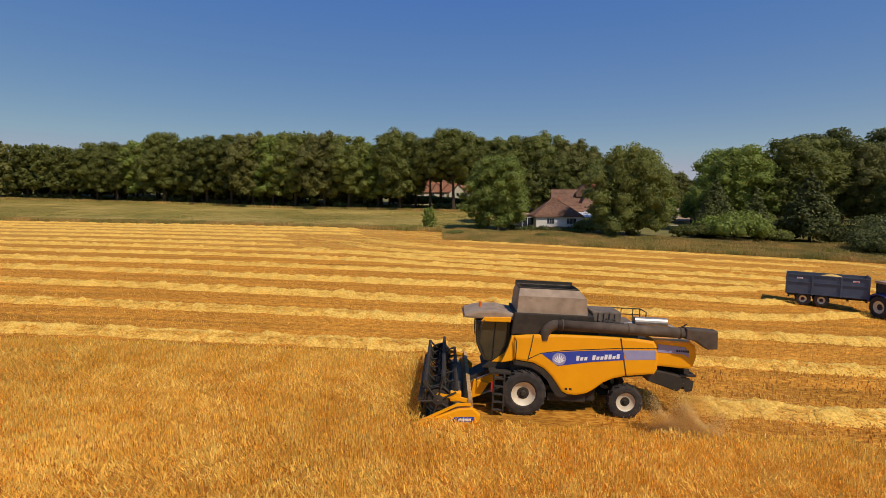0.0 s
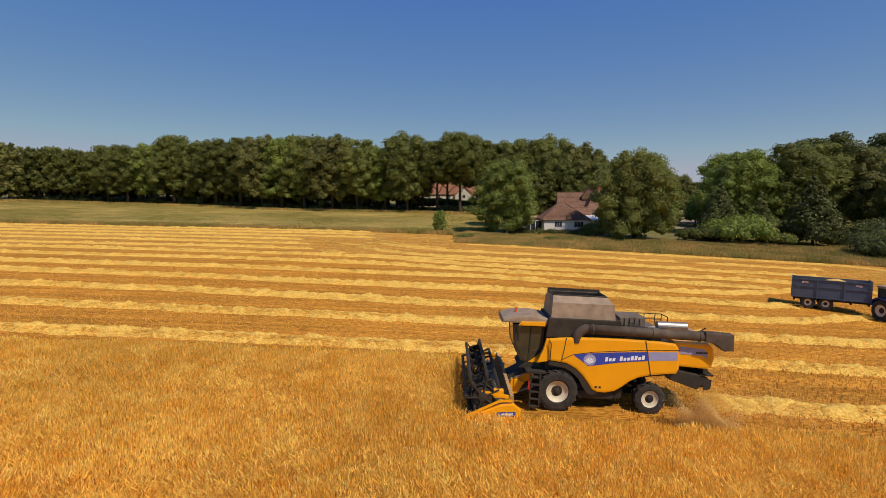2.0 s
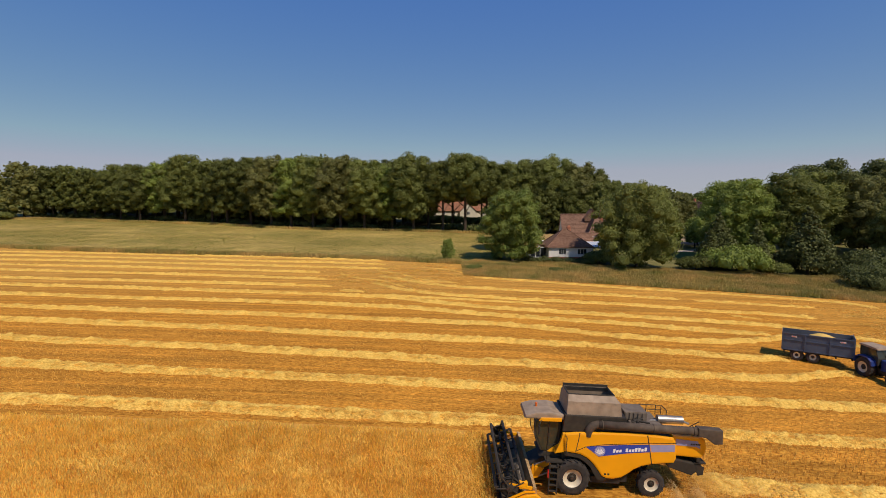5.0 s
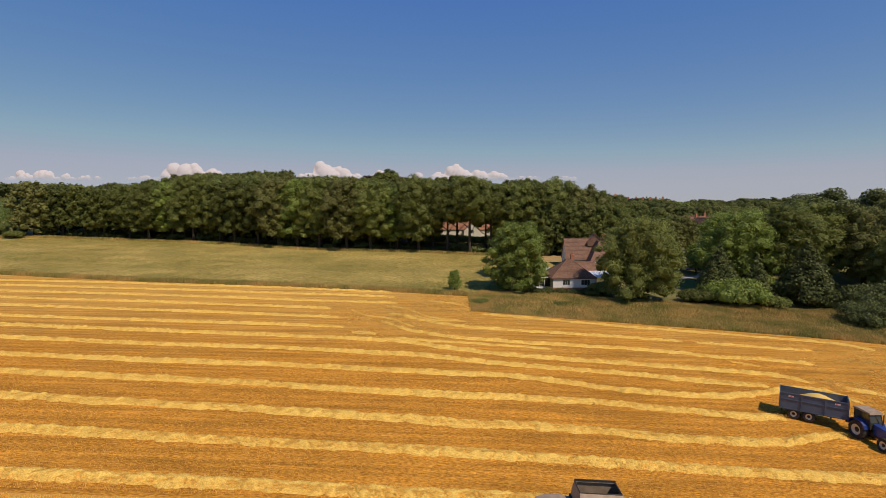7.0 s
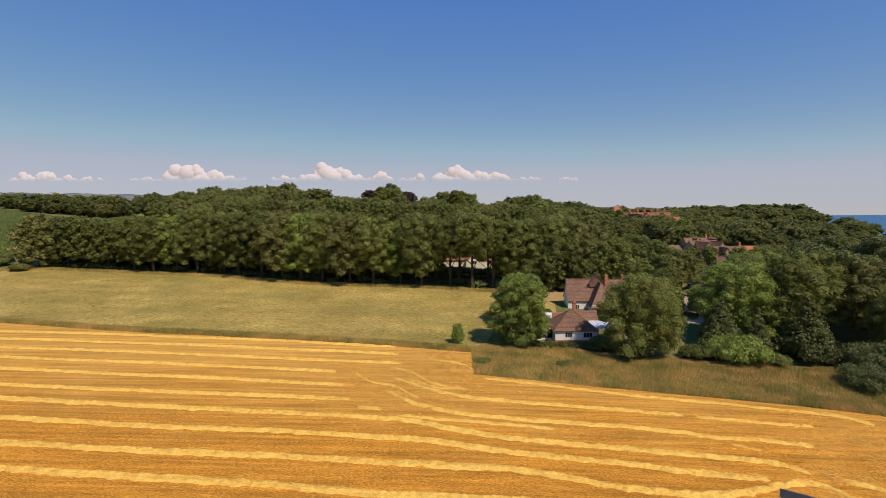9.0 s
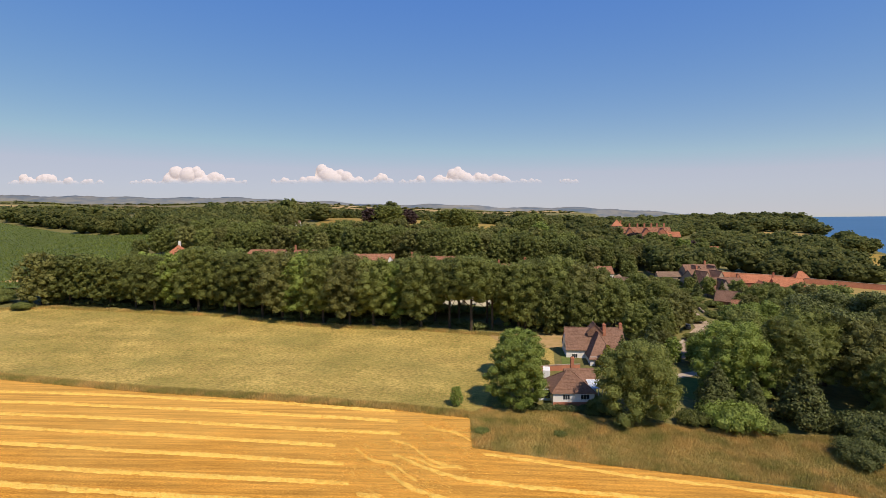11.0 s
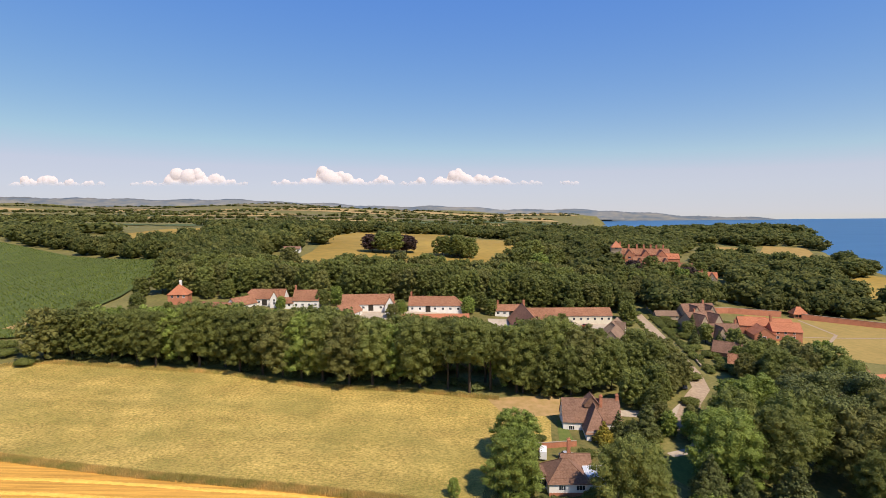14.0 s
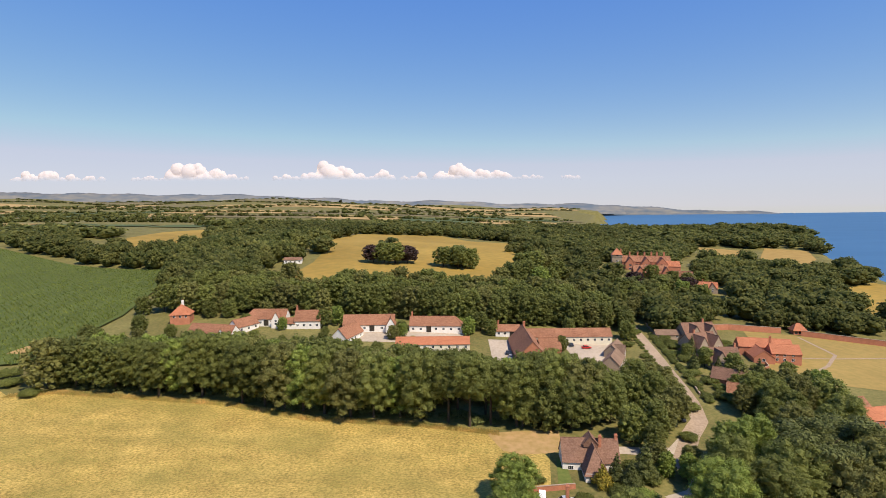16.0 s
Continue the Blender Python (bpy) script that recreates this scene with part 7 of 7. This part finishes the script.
# feeder house
bm = bmesh.new()
prism(bm, [(-0.5, 2.0), (-0.4, 1.1), (-2.05, 0.35), (-2.15, 1.05)], 0.95, W - 0.95, 0.03)
part("feeder_house", bm, "black", cmb, "dark sloping feeder house")
bm = bmesh.new()
prism(bm, [(-0.9, 1.45), (-0.9, 1.15), (-2.0, 0.55), (-2.0, 0.95)], 0.90, 0.96)
prism(bm, [(-2.0, 0.35), (-1.6, 0.5), (-1.3, 1.0), (-1.9, 1.15)], 0.70, 0.90, 0.02)
part("feeder_side", bm, "yellow", cmb, "yellow feeder side plate")
bm = bmesh.new()
rod(bm, (-0.4, 0.85, 1.0), (-1.7, 0.85, 0.45), 0.05, seg=8)
rod(bm, (-0.4, W - 0.85, 1.0), (-1.7, W - 0.85, 0.45), 0.05, seg=8)
tube(bm, [(-0.6, 0.8, 1.6), (-1.3, 0.7, 1.4), (-2.0, 0.75, 1.05)], 0.03, 6)
part("lift_ram", bm, "steel", cmb)
# cutting header
HY0, HY1 = -1.62, W + 1.62
bm = bmesh.new()
prism(bm, [(-1.95, 0.20), (-2.05, 1.15), (-2.20, 1.18), (-2.30, 0.55), (-2.75, 0.22), (-3.55, 0.14), (-3.55, 0.08), (-2.4, 0.08)], HY0 + 0.1, HY1 - 0.1)
hd = part("header_trough", bm, "chaff_dusty", cmb, "dusty cutting header trough")
bm = bmesh.new()
rod(bm, (-2.55, HY0 + 0.2, 0.52), (-2.55, HY1 - 0.2, 0.52), 0.18, seg=14)
for k in range(34):
    yy = HY0 + 0.3 + k * (HY1 - HY0 - 0.6) / 33
    m = Matrix.Translation((-2.55, yy, 0.52)) @ Matrix.Rotation(math.radians(90), 4, "X") @ Matrix.Rotation(0.25 if yy < W / 2 else -0.25, 4, "X")
    bmesh.ops.create_cone(bm, cap_ends=True, segments=16, radius1=0.30, radius2=0.30, depth=0.02, matrix=m)
part("header_auger", bm, "steel", hd, "steel feed auger")
bm = bmesh.new()
box(bm, -3.60, -3.52, HY0 + 0.1, HY1 - 0.1, 0.06, 0.12)
for k in range(60):
    yy = HY0 + 0.15 + k * (HY1 - HY0 - 0.3) / 59
    prism(bm, [(-3.78, 0.07), (-3.55, 0.06), (-3.55, 0.11)], yy - 0.02, yy + 0.02)
part("cutter_bar", bm, "black", hd)
for y0, y1, lab in ((HY0, HY0 + 0.14, "yellow crop divider with blue mark"), (HY1 - 0.14, HY1, "yellow crop divider")):
    bm = bmesh.new()
    prism(bm, [(-1.80, 0.12), (-1.75, 0.62), (-2.05, 0.86), (-2.55, 0.80), (-3.3, 0.48), (-4.15, 0.16), (-4.0, 0.08), (-2.6, 0.05)], y0 - 0.04, y1 + 0.04, 0.04)
    dv = part("crop_divider", bm, "yellow", hd, lab)
    f = y0 - 0.045 if y0 < 0 else y1 + 0.045
    o = -1 if y0 < 0 else 1
    bm = bmesh.new()
    prism(bm, [(-2.85, 0.34), (-2.0, 0.36), (-1.95, 0.56), (-2.65, 0.52)], f + 0.004 * o, f - 0.01 * o)
    part("mark_panel", bm, "blue_decal", dv)
    bm = bmesh.new()
    prism(bm, [(-2.55, 0.40), (-2.08, 0.41), (-2.06, 0.50), (-2.5, 0.47)], f + 0.008 * o, f - 0.01 * o)
    part("lettering_bar", bm, "sign_white", dv)
    bm = bmesh.new()
    prism(bm, [(-3.9, 0.30), (-2.6, 0.98), (-2.1, 1.0), (-2.1, 0.92), (-2.6, 0.88), (-3.85, 0.22)], (y0 + y1) / 2 - 0.03, (y0 + y1) / 2 + 0.03)
    part("divider_rod", bm, "yellow", hd)
for y0 in (HY0 + 0.15, HY1 - 0.25):
    bm = bmesh.new()
    prism(bm, [(-2.1, 1.1), (-3.3, 1.30), (-3.35, 1.22), (-2.1, 0.95)], y0, y0 + 0.10)
    part("reel_support", bm, "yellow", hd, "yellow reel arm")
part("drive_cover", box(bmesh.new(), -2.85, -2.45, HY0 + 0.16, HY0 + 0.40, 1.0, 1.35, 0.04), "yellow", hd, "yellow reel drive cover")
RX, RZ, RR = -3.28, 1.16, 0.68
reel, bat_meshes = bmesh.new(), []
rod(reel, (RX, HY0 + 0.28, RZ), (RX, HY1 - 0.28, RZ), 0.075, seg=10)
for k in range(6):
    bats = bmesh.new()
    a = 2 * math.pi * k / 6 + 0.3
    px, pz = RX + RR * math.cos(a), RZ + RR * math.sin(a)
    rod(bats, (px, HY0 + 0.3, pz), (px, HY1 - 0.3, pz), 0.075, seg=6)
    bat_meshes.append(bats)
rl = part("reel", reel, "black", hd, "black pick-up reel with spring tines")
for bats in bat_meshes:
    part("reel_bat", bats, "black", rl)
tines = bmesh.new()
for k in range(6):
    a = 2 * math.pi * k / 6 + 0.3
    px, pz = RX + RR * math.cos(a), RZ + RR * math.sin(a)
    for j in range(104):
        yy = HY0 + 0.35 + j * (HY1 - HY0 - 0.7) / 103
        rod(tines, (px, yy, pz), (px + 0.10, yy, pz - 0.34), 0.026, 0.018, 4, False)
part("tines", tines, "black", rl)["kind"] = "stuff"
for yy in np.linspace(HY0 + 0.32, HY1 - 0.32, 6):
    for k in range(6):
        bm = bmesh.new()
        a, b_ = 2 * math.pi * k / 6 + 0.3, 2 * math.pi * (k + 1) / 6 + 0.3
        rod(bm, (RX, yy, RZ), (RX + RR * math.cos(a), yy, RZ + RR * math.sin(a)), 0.036, seg=5)
        part("reel_arm", bm, "black", rl)
        bm = bmesh.new()
        rod(bm, (RX + RR * 0.6 * math.cos(a), yy, RZ + RR * 0.6 * math.sin(a)), (RX + RR * 0.6 * math.cos(b_), yy, RZ + RR * 0.6 * math.sin(b_)), 0.032, seg=5)
        part("reel_brace", bm, "black", rl)
for yy in (HY0 + 0.20, HY1 - 0.20):
    bm = bmesh.new()
    s_ = -1 if yy < 0 else 1
    lathe(bm, [(RR * 0.70, 0.05 * s_), (RR * 0.70, -0.03 * s_), (RR * 0.60, -0.05 * s_), (RR * 0.56, 0.02 * s_), (RR * 0.30, 0.03 * s_), (RR * 0.26, 0.10 * s_), (0.02, 0.11 * s_)], (RX, yy, RZ - 0.12), 24)
    sh = part("end_shield", bm, "black", rl, "round black end shield with hub")
    for k in range(6):
        a = 2 * math.pi * k / 6 + 0.3
        part("shield_rib", rod(bmesh.new(), (RX + 0.1 * math.cos(a), yy + 0.07 * s_, RZ - 0.12 + 0.1 * math.sin(a)), (RX + RR * 0.98 * math.cos(a), yy + 0.05 * s_, RZ + RR * 0.98 * math.sin(a)), 0.035, seg=6), "black", sh)
del bm

# chaff thrown out behind
n = 2600
u = rng.uniform(0, 1, n)
chx = 9.0 + 2.6 * u + rng.normal(0, 0.35, n)
chy = 20.9 + rng.normal(0, 0.45 + 0.35 * u, n)
chz = ground(chx, chy) + np.clip(1.25 * (1 - u ** 1.4) * rng.uniform(0.1, 1.0, n), 0.04, 2)
tagged(blades("falling_chaff", chx, chy, 0.10, 0.02, 0.4, "straw_blade", rng=rng, flat=True, base=chz), "straw chaff falling behind the combine", "chaff", kind="stuff")


n = 9000
u = rng.uniform(0, 1, n) ** 0.8
dux = 9.3 + 5.5 * u ** 1.5 + rng.normal(0, 0.4, n)
duy = 20.6 + rng.normal(0, 0.5 + 0.5 * u, n)
duz = ground(dux, duy) + np.abs(rng.normal(0, 0.55, n)) + 0.05
# a thicker puff behind the rear wheel
m = 46000
u = rng.uniform(0, 1, m)
px_ = 7.9 + 1.9 * u + rng.normal(0, 0.28, m)
dux, duy = np.append(dux, px_), np.append(duy, 19.1 - 0.5 * u + rng.normal(0, 0.22, m))
duz = np.append(duz, ground(px_, 19.0) + 0.05 + rng.uniform(0, 1, m) ** 1.4 * (1.55 - 0.65 * u) * (0.75 + 0.25 * np.sin(5 * px_ + 1)))
tagged(blades("straw_dust", dux, duy, 0.026, 0.018, 0.4, "dust", rng=rng, flat=True, base=duz), "tan straw dust hanging behind the combine", "dust", kind="stuff")


# ---- grain trailer and tractor ----
TR = Matrix.Translation(at(29.9, 43.55, 0.04)) @ pose(0, 0, 0, 0, 1.5, -33)
tl = empty("grain_trailer", TR, "dark blue tipping trailer part-filled with grain", "trailer")
for x in (0.0, 1.25):
    for y0, y1 in ((-0.10, 0.32), (2.20, 1.78)):
        farm_wheel(tl, x, y0, y1, 0.56, 0.56, 0.28, 14)
bm = bmesh.new()
for y in (0.62, 1.48):
    box(bm, -1.1, 4.3, y - 0.06, y + 0.06, 0.72, 0.98)
for x in (-1.0, 0.0, 1.25, 3.0, 4.2):
    box(bm, x - 0.06, x + 0.06, 0.3, 1.8, 0.62, 0.74)
prism(bm, [(4.1, 0.75), (5.1, 0.55), (5.1, 0.70), (4.1, 0.95)], 0.92, 1.18)
tube(bm, [(4.7, 1.05, 0.6), (4.72, 1.05, 0.05)], 0.05, 8)
part("chassis", bm, "black", tl)
bm = bmesh.new()
y0, y1, x0, x1, z0, z1 = -0.14, 2.24, -1.2, 4.3, 0.98, 2.60
box(bm, x0, x1, y0, y1, z0, z0 + 0.08)
box(bm, x0, x1, y0, y0 + 0.05, z0, z1), box(bm, x0, x1, y1 - 0.05, y1, z0, z1)
box(bm, x1 - 0.05, x1, y0 + 0.05, y1 - 0.05, z0, z1 + 0.12)
bd = part("body", bm, "trailer_blue", tl, "dark blue steel body")
bm = bmesh.new()
box(bm, x0 - 0.05, x0, y0, y1, z0 + 0.05, z1 + 0.06)
part("tailgate", bm, "trailer_blue", tl)
bm = bmesh.new()
for x in (x0 + 0.04, 0.6, 2.5, x1 - 0.06):
    box(bm, x - 0.06, x + 0.06, y0 - 0.07, y0, z0 - 0.05, z1), box(bm, x - 0.06, x + 0.06, y1, y1 + 0.07, z0 - 0.05, z1)
for y in (y0 - 0.05, y1 - 0.03):
    box(bm, x0, x1, y, y + 0.08, z1 - 0.08, z1), box(bm, x0, x1, y, y + 0.08, z0, z0 + 0.10), box(bm, x0 + 0.1, x1 - 0.1, y, y + 0.07, 1.92, 2.00)
part("ribs", bm, "trailer_blue", bd)
for x in (-0.5, 3.2):
    bm = bmesh.new()
    box(bm, x, x + 0.42, y0 - 0.012, y0 - 0.002, 2.22, 2.36)
    pl = part("maker_plate", bm, "sign_white", bd, "small pale maker's plate")
    bm = bmesh.new()
    box(bm, x + 0.04, x + 0.38, y0 - 0.018, y0 - 0.012, 2.25, 2.30)
    part("lettering_bar", bm, "red", pl)
xs_, ys_ = np.meshgrid(np.linspace(x0 + 0.03, x1 - 0.07, 30), np.linspace(y0 + 0.06, y1 - 0.06, 14))
zs_ = 1.65 + 1.0 * np.exp(-((xs_ - 1.9) / 1.7) ** 2) * (1 - 0.35 * ((ys_ - 1.05) / 1.15) ** 2) + rng.normal(0, 0.008, xs_.shape)
idx = np.arange(xs_.size).reshape(xs_.shape)
q4 = np.stack([idx[:-1, :-1], idx[:-1, 1:], idx[1:, 1:], idx[1:, :-1]], -1).reshape(-1, 4)
gr = from_arrays("grain_heap", np.stack([xs_, ys_, zs_], -1).reshape(-1, 3), q4, "grain", smooth=True)
gr.matrix_basis = TR
tagged(gr, "heap of pale golden grain in the trailer", "grain", kind="stuff")

TT = Matrix.Translation(at(33.33, 40.44, 0.02)) @ pose(0, 0, 0, 0, 3.5, -85)
tc = empty("tractor", TT, "dark blue tractor hitched to the grain trailer", "tractor")
for y0, y1 in ((-0.05, 0.50), (2.05, 1.50)):
    farm_wheel(tc, 0.35, y0, y1, 0.86, 0.86, 0.48, 16)
for y0, y1 in ((0.12, 0.52), (1.88, 1.48)):
    farm_wheel(tc, 2.95, y0, y1, 0.62, 0.62, 0.34, 15)
bm = bmesh.new()
prism(bm, [(1.35, 0.85), (3.75, 0.85), (3.85, 1.25), (3.7, 1.62), (1.35, 1.80)], 0.68, 1.32, 0.08)
part("bonnet", bm, "tractor_blue", tc, "blue bonnet")
bm = bmesh.new()
prism(bm, [(-0.55, 0.7), (3.7, 0.55), (3.7, 0.9), (-0.55, 1.1)], 0.72, 1.28)
rod(bm, (0.35, 0.3, 0.86), (0.35, 1.7, 0.86), 0.14), rod(bm, (2.95, 0.3, 0.62), (2.95, 1.7, 0.62), 0.09)
box(bm, 3.8, 4.2, 0.7, 1.3, 0.6, 1.15, 0.05)
part("chassis", bm, "black", tc)
bm = bmesh.new()
prism(bm, [(-0.35, 1.35), (1.35, 1.25), (1.30, 1.9), (1.05, 2.62), (-0.45, 2.62)], 0.42, 1.58, 0.05)
tcab = part("cab", bm, "cab_glass", tc, "glazed tractor cab")
bm = bmesh.new()
for yy in (0.42, 1.58):
    tube(bm, [(1.35, yy, 1.25), (1.30, yy, 1.9), (1.05, yy, 2.62)], 0.04, 6), tube(bm, [(-0.36, yy, 1.35), (-0.45, yy, 2.62)], 0.05, 6), tube(bm, [(0.42, yy, 1.3), (0.35, yy, 2.62)], 0.03, 6)
part("pillars", bm, "black", tcab)
bm = bmesh.new()
prism(bm, [(-0.62, 2.60), (1.25, 2.60), (1.2, 2.74), (0.4, 2.80), (-0.55, 2.76)], 0.34, 1.66, 0.05)
part("cab_roof", bm, "grey_dusty", tcab, "dusty grey roof")
for y0, y1 in ((-0.06, 0.46), (1.54, 2.06)):
    bm = bmesh.new()
    prism(bm, [(-0.62, 1.10), (-0.52, 1.62), (-0.1, 1.86), (0.7, 1.86), (1.15, 1.55), (1.25, 1.2), (1.12, 1.2), (1.0, 1.5), (0.65, 1.76), (-0.05, 1.76), (-0.42, 1.55), (-0.5, 1.1)], y0, y1, 0.02)
    part("mudguard", bm, "tractor_blue", tc, "blue rear mudguard")
bm = bmesh.new()
tube(bm, [(1.55, 1.42, 1.7), (1.55, 1.42, 2.7)], 0.04, 8)
part("exhaust", bm, "black", tc)
bm = bmesh.new()
tube(bm, [(-0.6, 1.0, 0.55), (-1.1, 1.0, 0.55)], 0.06, 6), tube(bm, [(-0.6, 0.6, 0.9), (-1.0, 0.7, 0.5)], 0.04, 6)
part("hitch", bm, "black", tc)


# ---- far country ----
FIELDS = ["field_gold", "field_tan", "field_green", "field_tan", "field_gold", "field_green"]
random.seed(9)
yy0 = 1010.0
bands = [(900, 1010, -1400, -440), (1345, 1445, -1500, 60), (1570, 1880, -1700, 380), (2000, 2280, -2300, 520), (2580, 3080, -2800, 600), (3430, 3950, -3200, 850)]
for y0, y1, x0, x1 in bands:
    x = x0
    while x < x1 - 60:
        w = random.uniform(0.10, 0.24) * (y0 + y1) / 2
        x2 = min(x + w, x1)
        s = random.uniform(-20, 20)
        patch("far_field", [(x + 6, y0 + s), (x2 - 6, y0 - s), (x2 - 6 + s, y1 - random.uniform(4, 30)), (x + 6 - s, y1 - random.uniform(4, 30))], random.choice(FIELDS), 1.2, "distant farmland under crops and pasture", "field", cell=max(30, w / 5))
        x = x2


def ridge(name, x0, x1, y, base, tops, material, label, seed, deep=250):
    """A far range of hills: a rounded bank with an uneven skyline."""
    g = np.random.default_rng(seed)
    xs = np.linspace(x0, x1, 160)
    t = np.linspace(0, 1, len(tops))
    top = np.interp((xs - x0) / (x1 - x0), t, tops) + 5 * np.sin(xs / 70 + seed) + 8 * np.sin(xs / 190 + 2 * seed) + g.normal(0, 1.6, 160)
    prof = [(0, 0.0), (0.3, 0.55), (0.6, 0.9), (1.0, 1.0), (1.3, 0.6)]
    vs = [(x, y + d * deep, base + (h - base) * k) for x, h in zip(xs, top) for d, k in prof]
    m = len(prof)
    fs = [(i * m + j, (i + 1) * m + j, (i + 1) * m + j + 1, i * m + j + 1) for i in range(159) for j in range(m - 1)]
    return tagged(from_arrays(name, vs, fs, material, smooth=True), label, "hills", kind="structure")


# the haze on these ranges is painted in by their material
ridge("backdrop_hills", -4600, -900, 4150, 40, [250, 238, 226, 204, 212, 186, 160], "hill", "hills along the horizon, blue-green with haze in their colour", 2)
ridge("backdrop_hills", -2600, 1500, 4500, 30, [196, 200, 180, 166, 148, 134, 120, 104], "hill", "distant hills and valley, haze in their colour", 4)
ridge("backdrop_coast", 400, 3300, 4720, 18, [96, 118, 108, 100, 92, 80, 62, 45, 30, 19], "hill", "cliffs across the bay, pale haze in their colour", 6, deep=120)


# ---- cumulus along the horizon ----
def cloud_material():
    m = bpy.data.materials.new("cumulus")
    m.use_nodes = True
    nt = m.node_tree
    n, l = nt.nodes, nt.links
    b_ = n["Principled BSDF"]
    b_.inputs["Base Color"].default_value = (0.32, 0.30, 0.285, 1)
    b_.inputs["Roughness"].default_value = 1.0
    b_.inputs["Specular IOR Level"].default_value = 0.0
    # cream glow added in place of sunlight scattered within the cloud
    b_.inputs["Emission Color"].default_value = (0.95, 0.78, 0.70, 1)
    b_.inputs["Emission Strength"].default_value = 0.46
    tc_ = n.new("ShaderNodeTexCoord")
    sp_ = n.new("ShaderNodeSeparateXYZ")
    l.new(tc_.outputs["Object"], sp_.inputs[0])
    nz = n.new("ShaderNodeTexNoise")
    nz.inputs["Scale"].default_value, nz.inputs["Detail"].default_value = 0.012, 5
    l.new(tc_.outputs["Object"], nz.inputs["Vector"])
    ad = n.new("ShaderNodeMath")
    ad.operation = "MULTIPLY_ADD"
    ad.inputs[1].default_value, ad.inputs[2].default_value = 30.0, -15.0
    l.new(nz.outputs["Fac"], ad.inputs[0])
    su = n.new("ShaderNodeMath")
    l.new(sp_.outputs["Z"], su.inputs[0])
    l.new(ad.outputs[0], su.inputs[1])
    # base fades to clear, imitating the haze beneath the banks
    mr = n.new("ShaderNodeMapRange")
    mr.interpolation_type = "SMOOTHSTEP"
    mr.inputs[1].default_value, mr.inputs[2].default_value, mr.inputs[3].default_value, mr.inputs[4].default_value = -4.0, 66.0, 0.0, 0.88
    l.new(su.outputs[0], mr.inputs[0])
    tr = n.new("ShaderNodeBsdfTransparent")
    ms = n.new("ShaderNodeMixShader")
    l.new(mr.outputs[0], ms.inputs[0])
    l.new(tr.outputs[0], ms.inputs[1])
    l.new(b_.outputs[0], ms.inputs[2])
    l.new(ms.outputs[0], n["Material Output"].inputs["Surface"])
    return m


M["cloud"] = cloud_material()


def cumulus(x, width, puffs, seed):
    """A bank of cumulus far off over the horizon: a bulging front of rounded heads over a level base."""
    g = np.random.default_rng(seed)
    c = []
    for px, h in [(p_, 0.98 * h_) for p_, h_ in puffs]:
        for k in range(16):
            r = h * g.uniform(0.16, 0.42)
            dx = g.normal(0, h * 0.40)
            c.append((px * width + dx, max(0.0, h * g.uniform(0.2, 0.92) - abs(dx) * 0.6 - r * 0.6), r))
    for k in range(int(width / 22)):
        c.append((g.uniform(-0.52, 0.52) * width, g.uniform(0, 26), g.uniform(12, 30)))
    c = np.array(c)
    xs = np.linspace(-0.56 * width, 0.56 * width, 150)
    d = c[:, 2][None] ** 2 - (xs[:, None] - c[:, 0][None]) ** 2
    top = np.where(d > 0, c[:, 1][None] + np.sqrt(np.maximum(d, 0)), 0).max(1) + 1.0
    t = np.linspace(0, 1, 24)
    X, T = np.meshgrid(xs, t, indexing="ij")
    Z = T * top[:, None]
    b2 = c[:, 2] ** 2 - (X[..., None] - c[:, 0]) ** 2 - (Z[..., None] - c[:, 1]) ** 2
    Y = -np.sqrt(np.maximum(b2, 0)).max(-1)
    P = np.stack([X, Y, Z], -1).reshape(-1, 3)
    P += np.array([[6 * noise.noise(p * 0.05), 0, 5 * noise.noise(p * 0.05 + Vector((9, 9, 9)))] for p in (Vector(q) for q in P)])
    idx = np.arange(X.size).reshape(X.shape)
    q = np.stack([idx[:-1, :-1], idx[1:, :-1], idx[1:, 1:], idx[:-1, 1:]], -1).reshape(-1, 4)
    ob = from_arrays("cloud_bank", P, q, "cloud", smooth=True)
    ob.location = (x, 4820, 336)
    ob.visible_shadow = False
    return tagged(ob, "white cumulus bank low over the horizon", "cloud", kind="structure")


cumulus(-3580, 850, [(-0.35, 110), (-0.1, 130), (0.15, 80), (0.35, 60)], 1)
cumulus(-2360, 1050, [(-0.36, 70), (-0.12, 170), (0.04, 190), (0.22, 130), (0.38, 80)], 2)
cumulus(-1010, 1250, [(-0.38, 80), (-0.22, 90), (-0.10, 200), (0.02, 150), (0.16, 90), (0.32, 110)], 3)
cumulus(230, 1200, [(-0.40, 80), (-0.25, 100), (-0.12, 170), (0.04, 120), (0.18, 110), (0.38, 55)], 4)
cumulus(1100, 160, [(0, 30)], 5)
